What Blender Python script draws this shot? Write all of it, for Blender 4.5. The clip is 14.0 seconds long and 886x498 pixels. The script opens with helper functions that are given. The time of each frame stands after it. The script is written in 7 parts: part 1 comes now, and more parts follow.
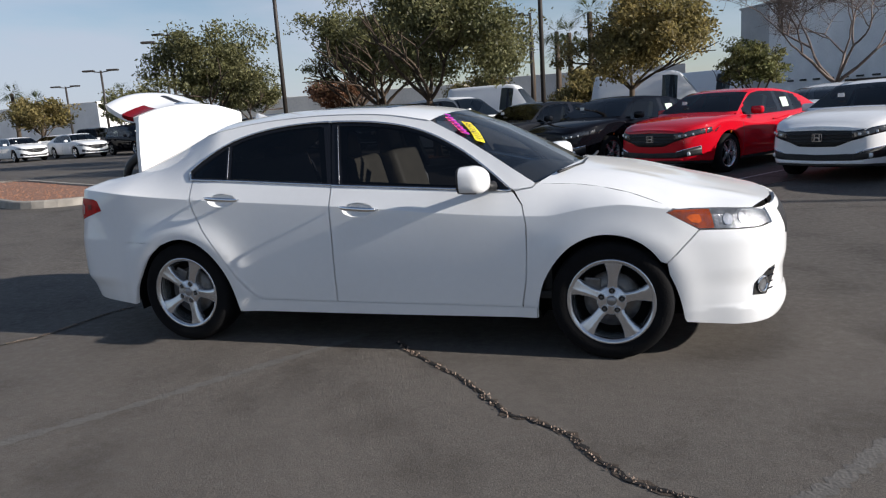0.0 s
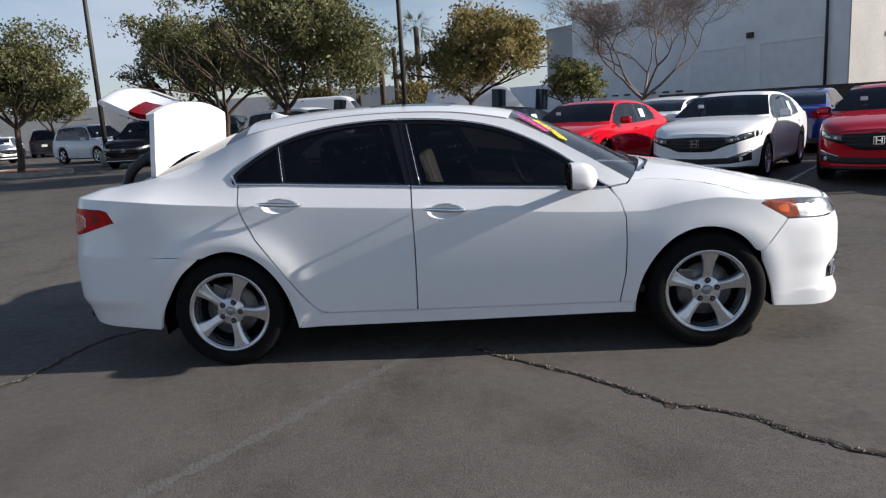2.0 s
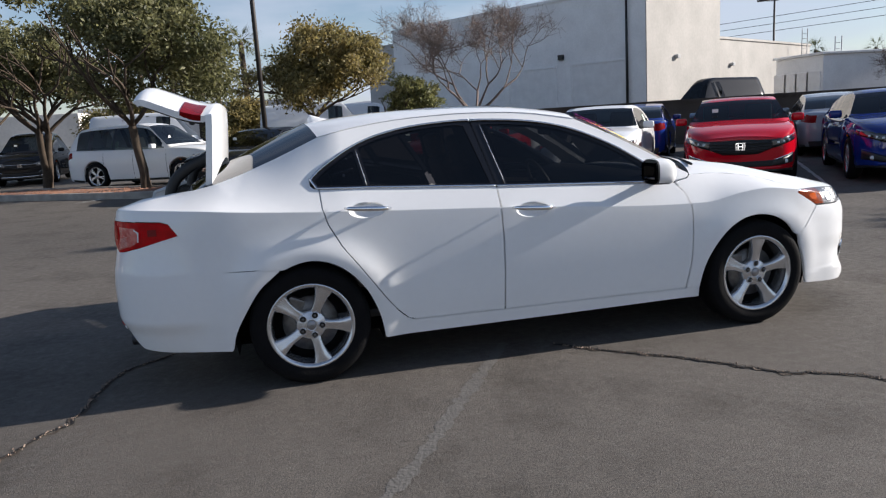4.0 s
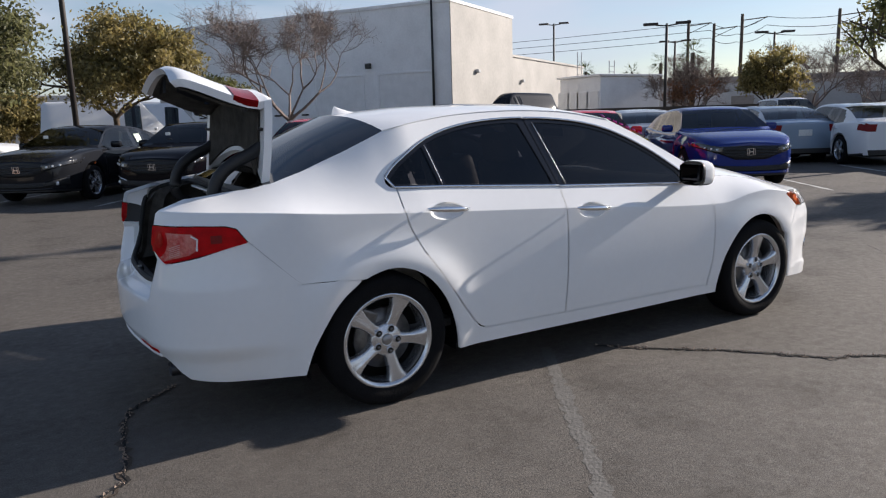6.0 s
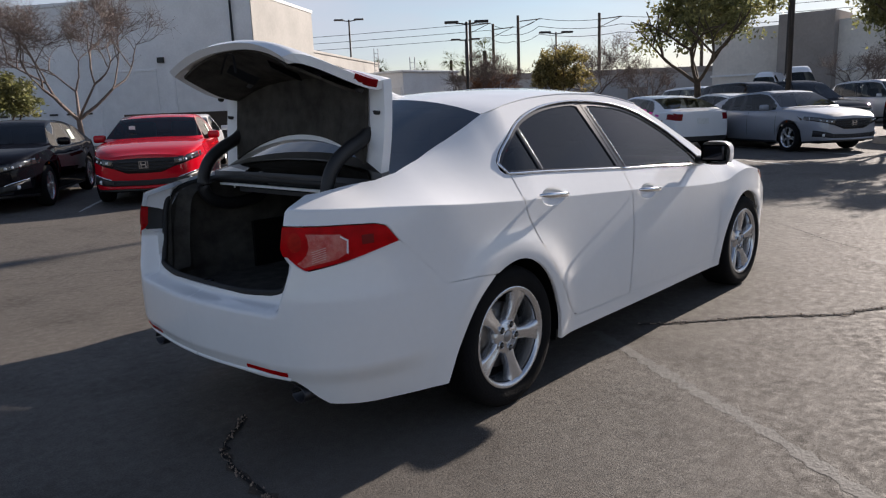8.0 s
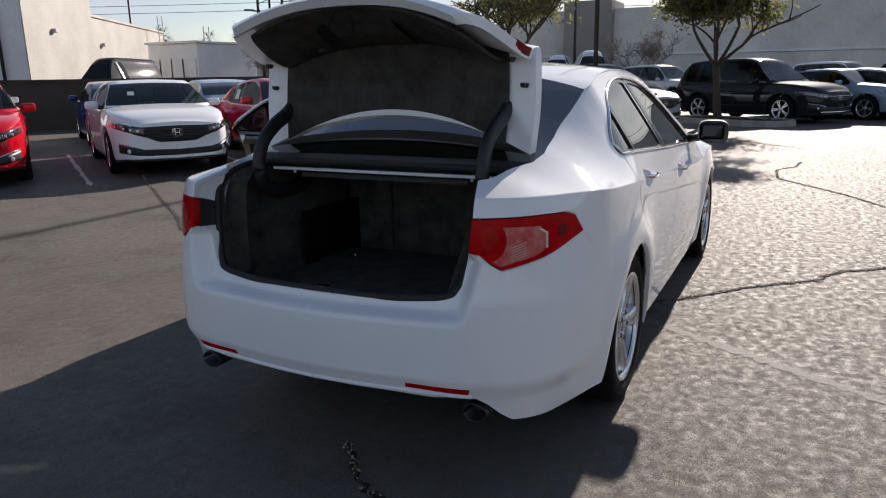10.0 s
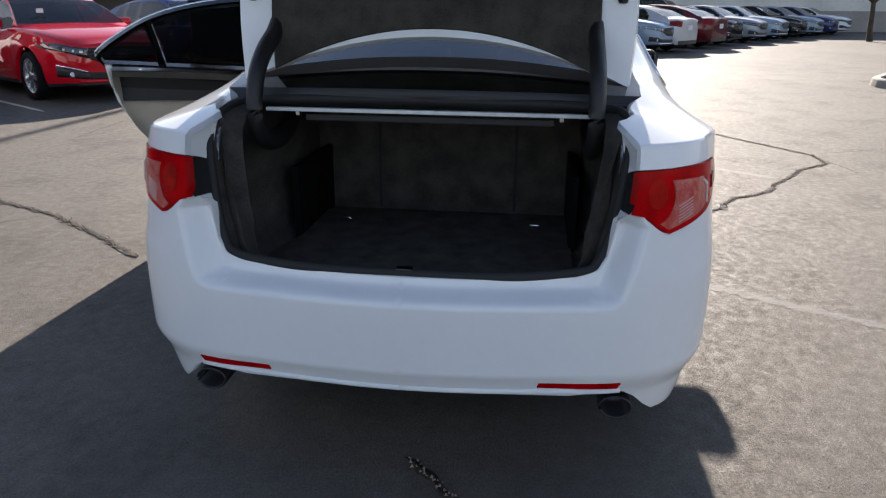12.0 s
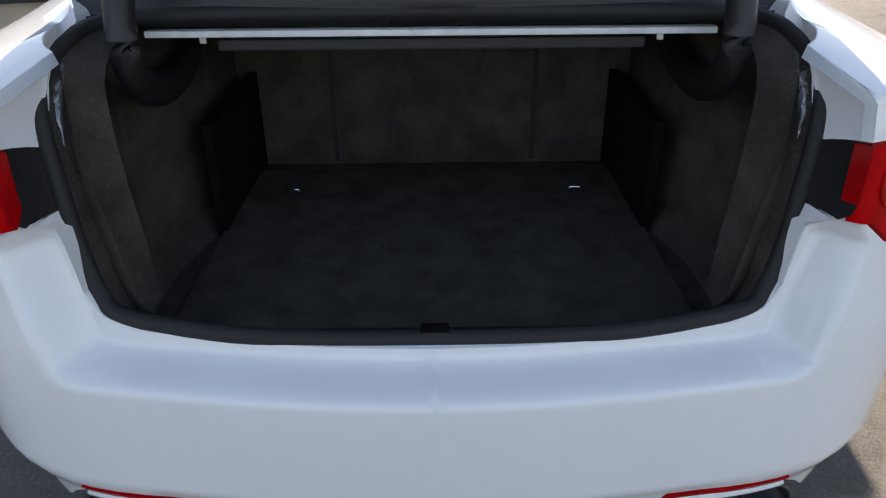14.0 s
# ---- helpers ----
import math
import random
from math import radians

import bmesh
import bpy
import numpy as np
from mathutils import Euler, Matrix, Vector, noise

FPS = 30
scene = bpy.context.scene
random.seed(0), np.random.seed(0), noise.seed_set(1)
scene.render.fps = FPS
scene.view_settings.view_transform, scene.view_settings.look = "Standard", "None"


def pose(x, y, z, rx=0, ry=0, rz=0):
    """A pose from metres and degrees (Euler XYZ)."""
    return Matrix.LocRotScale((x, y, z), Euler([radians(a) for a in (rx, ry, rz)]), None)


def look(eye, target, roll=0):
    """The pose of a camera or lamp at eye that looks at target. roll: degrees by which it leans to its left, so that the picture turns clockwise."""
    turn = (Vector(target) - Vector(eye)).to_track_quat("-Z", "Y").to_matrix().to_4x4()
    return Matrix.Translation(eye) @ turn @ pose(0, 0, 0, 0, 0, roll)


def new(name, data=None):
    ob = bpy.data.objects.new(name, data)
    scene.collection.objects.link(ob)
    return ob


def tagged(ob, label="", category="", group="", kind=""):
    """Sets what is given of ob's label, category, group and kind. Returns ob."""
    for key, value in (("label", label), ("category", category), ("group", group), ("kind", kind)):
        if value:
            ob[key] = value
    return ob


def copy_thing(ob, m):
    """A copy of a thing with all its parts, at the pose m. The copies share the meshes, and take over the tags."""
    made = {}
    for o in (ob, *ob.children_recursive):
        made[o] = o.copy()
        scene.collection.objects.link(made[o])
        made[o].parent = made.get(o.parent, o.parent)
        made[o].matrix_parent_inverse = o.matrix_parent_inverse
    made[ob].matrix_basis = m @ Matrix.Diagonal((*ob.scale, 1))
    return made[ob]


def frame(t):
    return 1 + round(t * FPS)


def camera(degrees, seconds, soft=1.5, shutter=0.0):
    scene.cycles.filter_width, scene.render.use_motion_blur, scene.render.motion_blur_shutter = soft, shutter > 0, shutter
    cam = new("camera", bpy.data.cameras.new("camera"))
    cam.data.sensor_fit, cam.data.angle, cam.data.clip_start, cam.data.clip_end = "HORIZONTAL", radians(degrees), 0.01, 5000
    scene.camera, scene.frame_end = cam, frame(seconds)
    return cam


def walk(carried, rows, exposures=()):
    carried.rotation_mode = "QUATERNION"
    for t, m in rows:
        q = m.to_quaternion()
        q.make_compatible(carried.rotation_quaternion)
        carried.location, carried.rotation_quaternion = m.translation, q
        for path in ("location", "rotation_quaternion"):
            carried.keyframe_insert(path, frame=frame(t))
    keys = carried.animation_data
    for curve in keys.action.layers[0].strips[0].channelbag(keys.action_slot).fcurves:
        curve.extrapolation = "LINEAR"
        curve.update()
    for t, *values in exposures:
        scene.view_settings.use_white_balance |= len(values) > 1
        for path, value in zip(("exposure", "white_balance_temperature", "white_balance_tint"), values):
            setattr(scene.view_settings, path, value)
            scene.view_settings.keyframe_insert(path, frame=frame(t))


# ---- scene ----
cam = camera(63.5, 14.0, soft=1.2)
PATH = [
    (0, (1.713, -4.625, 1.381), (1.078, -2.766, 1.0), -3.8),
    (0.5, (1.319, -4.648, 1.396), (0.815, -2.749, 1.024), -2.3),
    (1, (0.932, -4.768, 1.395), (0.558, -2.836, 1.035), -4.2),
    (1.5, (0.523, -4.782, 1.375), (0.274, -2.834, 0.994), -4.4),
    (2, (0.119, -4.783, 1.384), (0.008, -2.822, 1.007), -3.4),
    (2.5, (-0.295, -4.858, 1.386), (-0.297, -2.892, 1.022), -3.6),
    (3, (-0.706, -4.8, 1.365), (-0.555, -2.837, 1.01), -3.5),
    (3.2, (-0.838, -4.767, 1.374), (-0.632, -2.809, 1.021), -3.8),
    (5.3, (-2.378, -4.273, 1.36), (-1.606, -2.465, 0.997), -1.0),
    (5.5, (-2.494, -4.171, 1.357), (-1.662, -2.388, 0.996), -0.9),
    (6, (-2.745, -3.873, 1.371), (-1.774, -2.162, 1.008), -1.7),
    (6.5, (-3.052, -3.632, 1.357), (-1.939, -2.011, 0.994), -1.4),
    (7, (-3.311, -3.372, 1.349), (-2.089, -1.833, 0.981), -1.4),
    (7.5, (-3.492, -3.04, 1.357), (-2.162, -1.595, 0.977), -1.7),
    (8, (-3.79, -2.782, 1.353), (-2.368, -1.431, 0.963), -2.3),
    (8.2, (-3.875, -2.668, 1.357), (-2.416, -1.356, 0.968), -1.5),
    (10.3, (-4.316, -1.267, 1.374), (-2.541, -0.487, 0.882), -1.2),
    (10.5, (-4.324, -1.14, 1.37), (-2.527, -0.423, 0.863), -1.2),
    (11, (-4.365, -0.792, 1.36), (-2.506, -0.276, 0.831), -0.9),
    (11.5, (-4.243, -0.519, 1.334), (-2.36, -0.151, 0.768), 0.6),
    (12, (-4.057, -0.316, 1.321), (-2.178, -0.084, 0.677), 0.5),
    (12.5, (-3.845, -0.121, 1.295), (-1.968, -0.055, 0.608), 0.2),
    (13, (-3.615, -0.067, 1.291), (-1.767, -0.013, 0.527), -0.5),
    (13.5, (-3.407, -0.039, 1.287), (-1.603, -0.002, 0.423), -0.7),
    (14, (-3.199, -0.005, 1.273), (-1.437, -0.021, 0.326), -0.4),
]
EXPOSURES = [(0, 0.49, 6260, 12.5), (2.0, 0.59, 6260, 13), (5.3, 0.77, 6360, 14.5), (8.2, 0.68, 6650, 16.5), (10.3, 0.73, 6700, 16.5), (11, 0.8, 6750, 16), (12, 1.47, 6700, 14.5), (12.5, 1.76, 6750, 14.5), (13.0, 1.72, 6700, 14), (13.5, 1.85, 6950, 15), (14, 1.97, 7150, 15)]
walk(cam, [(t, look(eye, target, roll)) for t, eye, target, roll in PATH], EXPOSURES)

# ---- world and sun ----
SUN_AZ, SUN_EL = radians(-0.8), radians(22.0)
SUN_DIR = Vector((math.cos(SUN_EL) * math.cos(SUN_AZ), math.cos(SUN_EL) * math.sin(SUN_AZ), math.sin(SUN_EL)))
world = bpy.data.worlds.new("sky")
scene.world = world
world.use_nodes = True
wn, wl = world.node_tree.nodes, world.node_tree.links
wn.clear()
w_out, w_bg = wn.new("ShaderNodeOutputWorld"), wn.new("ShaderNodeBackground")
w_sky = wn.new("ShaderNodeTexSky")
w_sky.sky_type, w_sky.sun_disc = "NISHITA", False
w_sky.sun_elevation, w_sky.sun_rotation = SUN_EL, radians(90.0) - SUN_AZ
w_sky.air_density, w_sky.dust_density, w_sky.ozone_density = 1.0, 0.35, 2.2
# thin streaks of high cloud
w_tc, w_map, w_noise = wn.new("ShaderNodeTexCoord"), wn.new("ShaderNodeMapping"), wn.new("ShaderNodeTexNoise")
w_map.inputs["Scale"].default_value = (1.4, 1.0, 5.0)
w_map.inputs["Rotation"].default_value = (radians(10), radians(-6), radians(30))
w_noise.inputs["Scale"].default_value, w_noise.inputs["Detail"].default_value = 2.2, 7.0
w_ramp = wn.new("ShaderNodeValToRGB")
w_ramp.color_ramp.elements[0].position, w_ramp.color_ramp.elements[1].position = 0.32, 0.60
w_mix = wn.new("ShaderNodeMix")
w_mix.data_type = "RGBA"
w_fac = wn.new("ShaderNodeMath")
w_fac.operation = "MULTIPLY"
w_fac.inputs[1].default_value = 0.85
wl.new(w_tc.outputs["Generated"], w_map.inputs["Vector"])
wl.new(w_map.outputs[0], w_noise.inputs["Vector"])
wl.new(w_noise.outputs["Fac"], w_ramp.inputs["Fac"])
# the streaks thin out overhead
w_sep, w_high, w_thin = wn.new("ShaderNodeSeparateXYZ"), wn.new("ShaderNodeMapRange"), wn.new("ShaderNodeMath")
w_thin.operation = "MULTIPLY"
w_high.inputs["From Min"].default_value, w_high.inputs["From Max"].default_value = 0.22, 0.62
w_high.inputs["To Min"].default_value, w_high.inputs["To Max"].default_value = 1.0, 0.12
wl.new(w_tc.outputs["Generated"], w_sep.inputs[0])
wl.new(w_sep.outputs["Z"], w_high.inputs["Value"])
wl.new(w_ramp.outputs["Color"], w_thin.inputs[0])
wl.new(w_high.outputs[0], w_thin.inputs[1])
wl.new(w_thin.outputs[0], w_fac.inputs[0])
wl.new(w_fac.outputs[0], w_mix.inputs[0])
wl.new(w_sky.outputs[0], w_mix.inputs[6])
w_mix.inputs[7].default_value = (5.3, 5.9, 6.8, 1)
wl.new(w_mix.outputs[2], w_bg.inputs["Color"])
w_bg.inputs["Strength"].default_value = 0.070
wl.new(w_bg.outputs[0], w_out.inputs[0])

sun_data = bpy.data.lights.new("sun", "SUN")
sun_data.energy, sun_data.angle, sun_data.color = 5.0, radians(0.6), (1.0, 0.93, 0.82)
sun = new("sun", sun_data)
sun.rotation_euler = SUN_DIR.to_track_quat("Z", "Y").to_euler()

# ---- materials ----
def material(name, base, rough=0.5, metal=0.0, spread=0.0, scale=6.0, bump=0.0, bump_scale=60.0, coat=0.0, base2=None,
             detail=6.0, per_object=0.0, specular=0.5, rough_spread=0.0):
    """A Principled material whose colour wanders between base and base2 at two scales, with fine relief."""
    m = bpy.data.materials.new(name)
    m.use_nodes = True
    n, l = m.node_tree.nodes, m.node_tree.links
    b = n["Principled BSDF"]
    b.inputs["Roughness"].default_value, b.inputs["Metallic"].default_value = rough, metal
    b.inputs["Coat Weight"].default_value, b.inputs["Coat Roughness"].default_value = coat, 0.03
    b.inputs["Specular IOR Level"].default_value = specular
    b.inputs["Base Color"].default_value = (*base, 1)
    tc = n.new("ShaderNodeTexCoord")
    if spread or base2:
        b2 = base2 or tuple(max(0.0, c * (1 - spread)) for c in base)
        big, small = n.new("ShaderNodeTexNoise"), n.new("ShaderNodeTexNoise")
        big.inputs["Scale"].default_value, big.inputs["Detail"].default_value = scale, detail
        small.inputs["Scale"].default_value, small.inputs["Detail"].default_value = scale * 14, 3
        add = n.new("ShaderNodeMath")
        add.operation = "MULTIPLY_ADD"
        add.inputs[1].default_value, add.inputs[2].default_value = 0.4, -0.2
        add2 = n.new("ShaderNodeMath")
        add2.operation = "ADD"
        ramp = n.new("ShaderNodeValToRGB")
        ramp.color_ramp.elements[0].position, ramp.color_ramp.elements[1].position = 0.3, 0.7
        ramp.color_ramp.elements[0].color, ramp.color_ramp.elements[1].color = (*b2, 1), (*base, 1)
        for t in (big, small):
            l.new(tc.outputs["Object"], t.inputs["Vector"])
        l.new(small.outputs["Fac"], add.inputs[0])
        l.new(add.outputs[0], add2.inputs[0])
        l.new(big.outputs["Fac"], add2.inputs[1])
        l.new(add2.outputs[0], ramp.inputs["Fac"])
        last = ramp.outputs["Color"]
        if per_object:
            info, hsv, mr = n.new("ShaderNodeObjectInfo"), n.new("ShaderNodeHueSaturation"), n.new("ShaderNodeMapRange")
            mr.inputs["To Min"].default_value, mr.inputs["To Max"].default_value = 1 - per_object, 1 + per_object
            l.new(info.outputs["Random"], mr.inputs["Value"])
            l.new(mr.outputs[0], hsv.inputs["Value"])
            l.new(last, hsv.inputs["Color"])
            last = hsv.outputs[0]
        l.new(last, b.inputs["Base Color"])
        if rough_spread:
            rr = n.new("ShaderNodeMapRange")
            rr.inputs["To Min"].default_value, rr.inputs["To Max"].default_value = rough - rough_spread, rough + rough_spread
            l.new(big.outputs["Fac"], rr.inputs["Value"])
            l.new(rr.outputs[0], b.inputs["Roughness"])
    if bump:
        bn, bp = n.new("ShaderNodeTexNoise"), n.new("ShaderNodeBump")
        bn.inputs["Scale"].default_value, bn.inputs["Detail"].default_value = bump_scale, 4
        bp.inputs["Strength"].default_value, bp.inputs["Distance"].default_value = bump, 0.01
        l.new(tc.outputs["Object"], bn.inputs["Vector"])
        l.new(bn.outputs["Fac"], bp.inputs["Height"])
        l.new(bp.outputs[0], b.inputs["Normal"])
    return m


def glass(name, tint, rough=0.0, ior=1.5):
    """Thin tinted pane: what it does not mirror passes through, darkened by the tint."""
    m = bpy.data.materials.new(name)
    m.use_nodes = True
    n, l = m.node_tree.nodes, m.node_tree.links
    n.remove(n["Principled BSDF"])
    fr, tr, gl, mx = n.new("ShaderNodeFresnel"), n.new("ShaderNodeBsdfTransparent"), n.new("ShaderNodeBsdfGlossy"), n.new("ShaderNodeMixShader")
    fr.inputs["IOR"].default_value = ior
    tr.inputs["Color"].default_value = (*tint, 1)
    gl.inputs["Roughness"].default_value = rough
    l.new(fr.outputs[0], mx.inputs[0])
    l.new(tr.outputs[0], mx.inputs[1])
    l.new(gl.outputs[0], mx.inputs[2])
    l.new(mx.outputs[0], n["Material Output"].inputs["Surface"])
    return m


def paint(name, base, metallic=0.0, coat=0.9):
    return material(name, base, 0.5, metallic, spread=0.04, scale=2.0, coat=coat, specular=0.0)


M_WHITE = paint("white pearl paint", (0.80, 0.81, 0.82))
M_TRIM = material("black plastic", (0.012, 0.012, 0.013), 0.45, bump=0.15, bump_scale=300)
M_GLOSSBLACK = material("gloss black", (0.008, 0.008, 0.01), 0.12)
M_RUBBER = material("rubber seal", (0.012, 0.012, 0.012), 0.7)
M_TYRE = material("tyre rubber", (0.008, 0.008, 0.009), 0.85, specular=0.15, spread=0.4, scale=9, bump=0.3, bump_scale=90)
M_ALLOY = material("alloy", (0.66, 0.67, 0.69), 0.26, 0.85, spread=0.12, scale=12)
M_ALLOYDARK = material("dark alloy", (0.05, 0.05, 0.055), 0.4, 0.8)
M_CAP = material("grey cap", (0.30, 0.30, 0.31), 0.3, 0.7)
M_STEEL = material("brake steel", (0.22, 0.21, 0.2), 0.45, 0.9, spread=0.4, scale=30)
M_CHROME = material("chrome", (0.75, 0.76, 0.78), 0.08, 1.0)
M_TINT = glass("privacy glass", (0.035, 0.035, 0.04))
M_TINTFRONT = glass("front door glass", (0.052, 0.055, 0.058))
M_REARGLASS = glass("rear window glass", (0.035, 0.035, 0.04), ior=2.35)
M_WIND = glass("windscreen glass", (0.46, 0.50, 0.52), ior=1.75)
M_CLEAR = glass("clear lens", (0.8, 0.82, 0.85))
M_CARPET = material("trunk carpet", (0.088, 0.081, 0.071), 0.95, spread=0.5, scale=14, bump=0.6, bump_scale=350, specular=0.1)
M_BEIGE = material("beige trim", (0.52, 0.46, 0.36), 0.6, spread=0.15, scale=10, bump=0.2, bump_scale=200)
M_LEATHER = material("light leather", (0.42, 0.38, 0.31), 0.5, spread=0.25, scale=12, bump=0.25, bump_scale=120)
M_DASH = material("dash plastic", (0.03, 0.03, 0.032), 0.6, bump=0.2, bump_scale=250)
M_RED = material("red lens", (0.56, 0.001, 0.004), 0.15, coat=0.02, spread=0.45, scale=16, specular=0.06)
M_REDDARK = material("dark red lens", (0.20, 0.002, 0.004), 0.2, coat=0.06, specular=0.12, spread=0.3, scale=40)
M_BRICK = material("brick red lens", (0.52, 0.012, 0.008), 0.15, coat=0.02, spread=0.5, scale=30, specular=0.08)
M_PINKLENS = material("clear red lens", (0.56, 0.16, 0.13), 0.12, coat=0.05, base2=(0.46, 0.025, 0.025), scale=22, detail=2.0, bump=0.3, bump_scale=60)
M_LENSRIB = material("lens rib", (0.62, 0.30, 0.28), 0.15, coat=0.4, spread=0.2, scale=8)
M_LENSWHITE = material("clear lens edge", (0.74, 0.66, 0.66), 0.15, coat=0.4, spread=0.15, scale=10)
# Near-black base stands for the dark ground mirrored in the glass.
M_DARKREFLECT = material("dimming mirror glass", (0.035, 0.035, 0.04), 0.06, 1.0)
M_AMBERDARK = material("dark amber lens", (0.30, 0.05, 0.008), 0.15, coat=0.5, spread=0.35, scale=30)
M_AMBER = material("amber lens", (0.66, 0.11, 0.005), 0.12, coat=0.4, spread=0.3, scale=40, bump=0.3, bump_scale=150)
M_REFLECT = material("lamp reflector", (0.30, 0.31, 0.33), 0.2, 0.5, spread=0.55, scale=30, bump=0.4, bump_scale=80)
M_UNDER = material("underbody", (0.006, 0.006, 0.006), 0.95, specular=0.1)
M_PINK = material("pink sticker", (0.85, 0.10, 0.28), 0.5)
M_YELLOW = material("yellow sticker", (0.85, 0.72, 0.03), 0.5)
M_PAPER = material("paper", (0.75, 0.76, 0.74), 0.8, spread=0.2, scale=30)


# ---- mesh helpers ----
def obj(name, mesh, parent=None, label=""):
    ob = new(name, mesh)
    ob.parent = parent
    if label:
        ob["label"] = label
    return ob


def part(name, bm, mat, parent=None, label="", smooth=False):
    me = bpy.data.meshes.new(name)
    bm.to_mesh(me)
    bm.free()
    me.materials.append(mat)
    if smooth:
        me.shade_smooth()
    return obj(name, me, parent, label)


def grid_mesh(name, P, mats, flip=False, close_u=False, close_v=False, pick=None, smooth=True):
    """A mesh from an array of points (nu, nv, 3). pick(i, j) gives a face's material index."""
    P = np.asarray(P, float)
    nu, nv = P.shape[:2]
    idx = np.arange(nu * nv).reshape(nu, nv)
    iu = range(nu if close_u else nu - 1)
    jv = range(nv if close_v else nv - 1)
    faces, mi = [], []
    for i in iu:
        for j in jv:
            q = (idx[i, j], idx[(i + 1) % nu, j], idx[(i + 1) % nu, (j + 1) % nv], idx[i, (j + 1) % nv])
            m = pick(i, j) if pick else 0
            if m < 0:
                continue
            faces.append(tuple(int(a) for a in (q[::-1] if flip else q)))
            mi.append(m)
    me = bpy.data.meshes.new(name)
    used, flat = np.unique(np.array(faces, int).reshape(-1), return_inverse=True)
    faces = flat.reshape(-1, 4).tolist()
    me.from_pydata(P.reshape(-1, 3)[used].tolist() if faces else [], [], faces)
    for m in (mats if isinstance(mats, (list, tuple)) else [mats]):
        me.materials.append(m)
    me.polygons.foreach_set("material_index", mi)
    if smooth:
        me.shade_smooth()
    me.update()
    return me


def grid_part(name, P, mat, parent=None, label="", **kw):
    return obj(name, grid_mesh(name, P, mat, **kw), parent, label)


def join_bm(bm, other, m=None):
    me = bpy.data.meshes.new("tmp")
    other.to_mesh(me)
    other.free()
    if m is not None:
        me.transform(m)
    bm.from_mesh(me)
    bpy.data.meshes.remove(me)
    return bm


def box(size, at=(0, 0, 0), bevel=0.0, segments=2, rot=None):
    bm = bmesh.new()
    bmesh.ops.create_cube(bm, size=1.0)
    bmesh.ops.scale(bm, vec=size, verts=bm.verts)
    if bevel:
        bmesh.ops.bevel(bm, geom=list(bm.edges), offset=bevel, segments=segments, affect="EDGES", profile=0.6)
    if rot is not None:
        bmesh.ops.transform(bm, matrix=rot, verts=bm.verts)
    bmesh.ops.translate(bm, vec=at, verts=bm.verts)
    return bm


def lathe(profile, n=32, axis="y"):
    """Turns (radius, height) pairs about an axis. Returns points (len(profile), n, 3)."""
    out = []
    for r, h in profile:
        ring = []
        for k in range(n):
            a = 2 * math.pi * k / n
            c, s = r * math.cos(a), r * math.sin(a)
            ring.append({"y": (c, h, s), "z": (c, s, h), "x": (h, c, s)}[axis])
        out.append(ring)
    return np.array(out)


def tube(points, radius, n=8, flat=1.0, squash_axis=None):
    """Rings along a line of points; radius may be a list."""
    pts = [Vector(p) for p in points]
    rad = radius if isinstance(radius, (list, tuple, np.ndarray)) else [radius] * len(pts)
    rings = []
    up = Vector((0, 0, 1))
    for i, p in enumerate(pts):
        t = (pts[min(i + 1, len(pts) - 1)] - pts[max(i - 1, 0)]).normalized()
        a = t.cross(up)
        if a.length < 0.05:
            a = t.cross(Vector((1, 0, 0)))
        a.normalize()
        b = t.cross(a)
        rings.append([tuple(p + rad[i] * (math.cos(w) * a * flat + math.sin(w) * b)) for w in (2 * math.pi * k / n for k in range(n))])
    return np.array(rings)


def tube_bm(points, radius, n=8, caps=True, flat=1.0):
    P = tube(points, radius, n, flat)
    bm = bmesh.new()
    vs = [[bm.verts.new(q) for q in ring] for ring in P]
    for i in range(len(vs) - 1):
        for j in range(n):
            bm.faces.new((vs[i][j], vs[i][(j + 1) % n], vs[i + 1][(j + 1) % n], vs[i + 1][j])).smooth = True
    if caps:
        bm.faces.new(vs[0][::-1])
        bm.faces.new(vs[-1])
    return bm


class Curve:
    """A smooth curve through (x, y) pairs with x rising."""

    def __init__(self, pairs):
        p = np.array(sorted(pairs), float)
        self.x, self.y = p[:, 0], p[:, 1]
        d = np.diff(self.y) / np.diff(self.x)
        m = np.r_[d[0], [0 if a * b <= 0 else 2 * a * b / (a + b) for a, b in zip(d[:-1], d[1:])], d[-1]]
        self.m = m

    def __call__(self, q):
        q = np.clip(np.asarray(q, float), self.x[0], self.x[-1])
        i = np.clip(np.searchsorted(self.x, q) - 1, 0, len(self.x) - 2)
        h = self.x[i + 1] - self.x[i]
        t = (q - self.x[i]) / h
        return ((2 * t**3 - 3 * t**2 + 1) * self.y[i] + (t**3 - 2 * t**2 + t) * h * self.m[i]
                + (-2 * t**3 + 3 * t**2) * self.y[i + 1] + (t**3 - t**2) * h * self.m[i + 1])


def smooth_line(points, steps=6):
    """A finer polyline through points (any dimension), Catmull-Rom."""
    p = np.array(points, float)
    out = []
    for i in range(len(p) - 1):
        a, b, c, d = p[max(i - 1, 0)], p[i], p[i + 1], p[min(i + 2, len(p) - 1)]
        for k in range(steps):
            t = k / steps
            out.append(0.5 * (2 * b + (c - a) * t + (2 * a - 5 * b + 4 * c - d) * t * t + (3 * b - 3 * c + d - a) * t**3))
    out.append(p[-1])
    return np.array(out)


def step(a, b, x):
    t = np.clip((np.asarray(x, float) - a) / (b - a), 0, 1)
    return t * t * (3 - 2 * t)


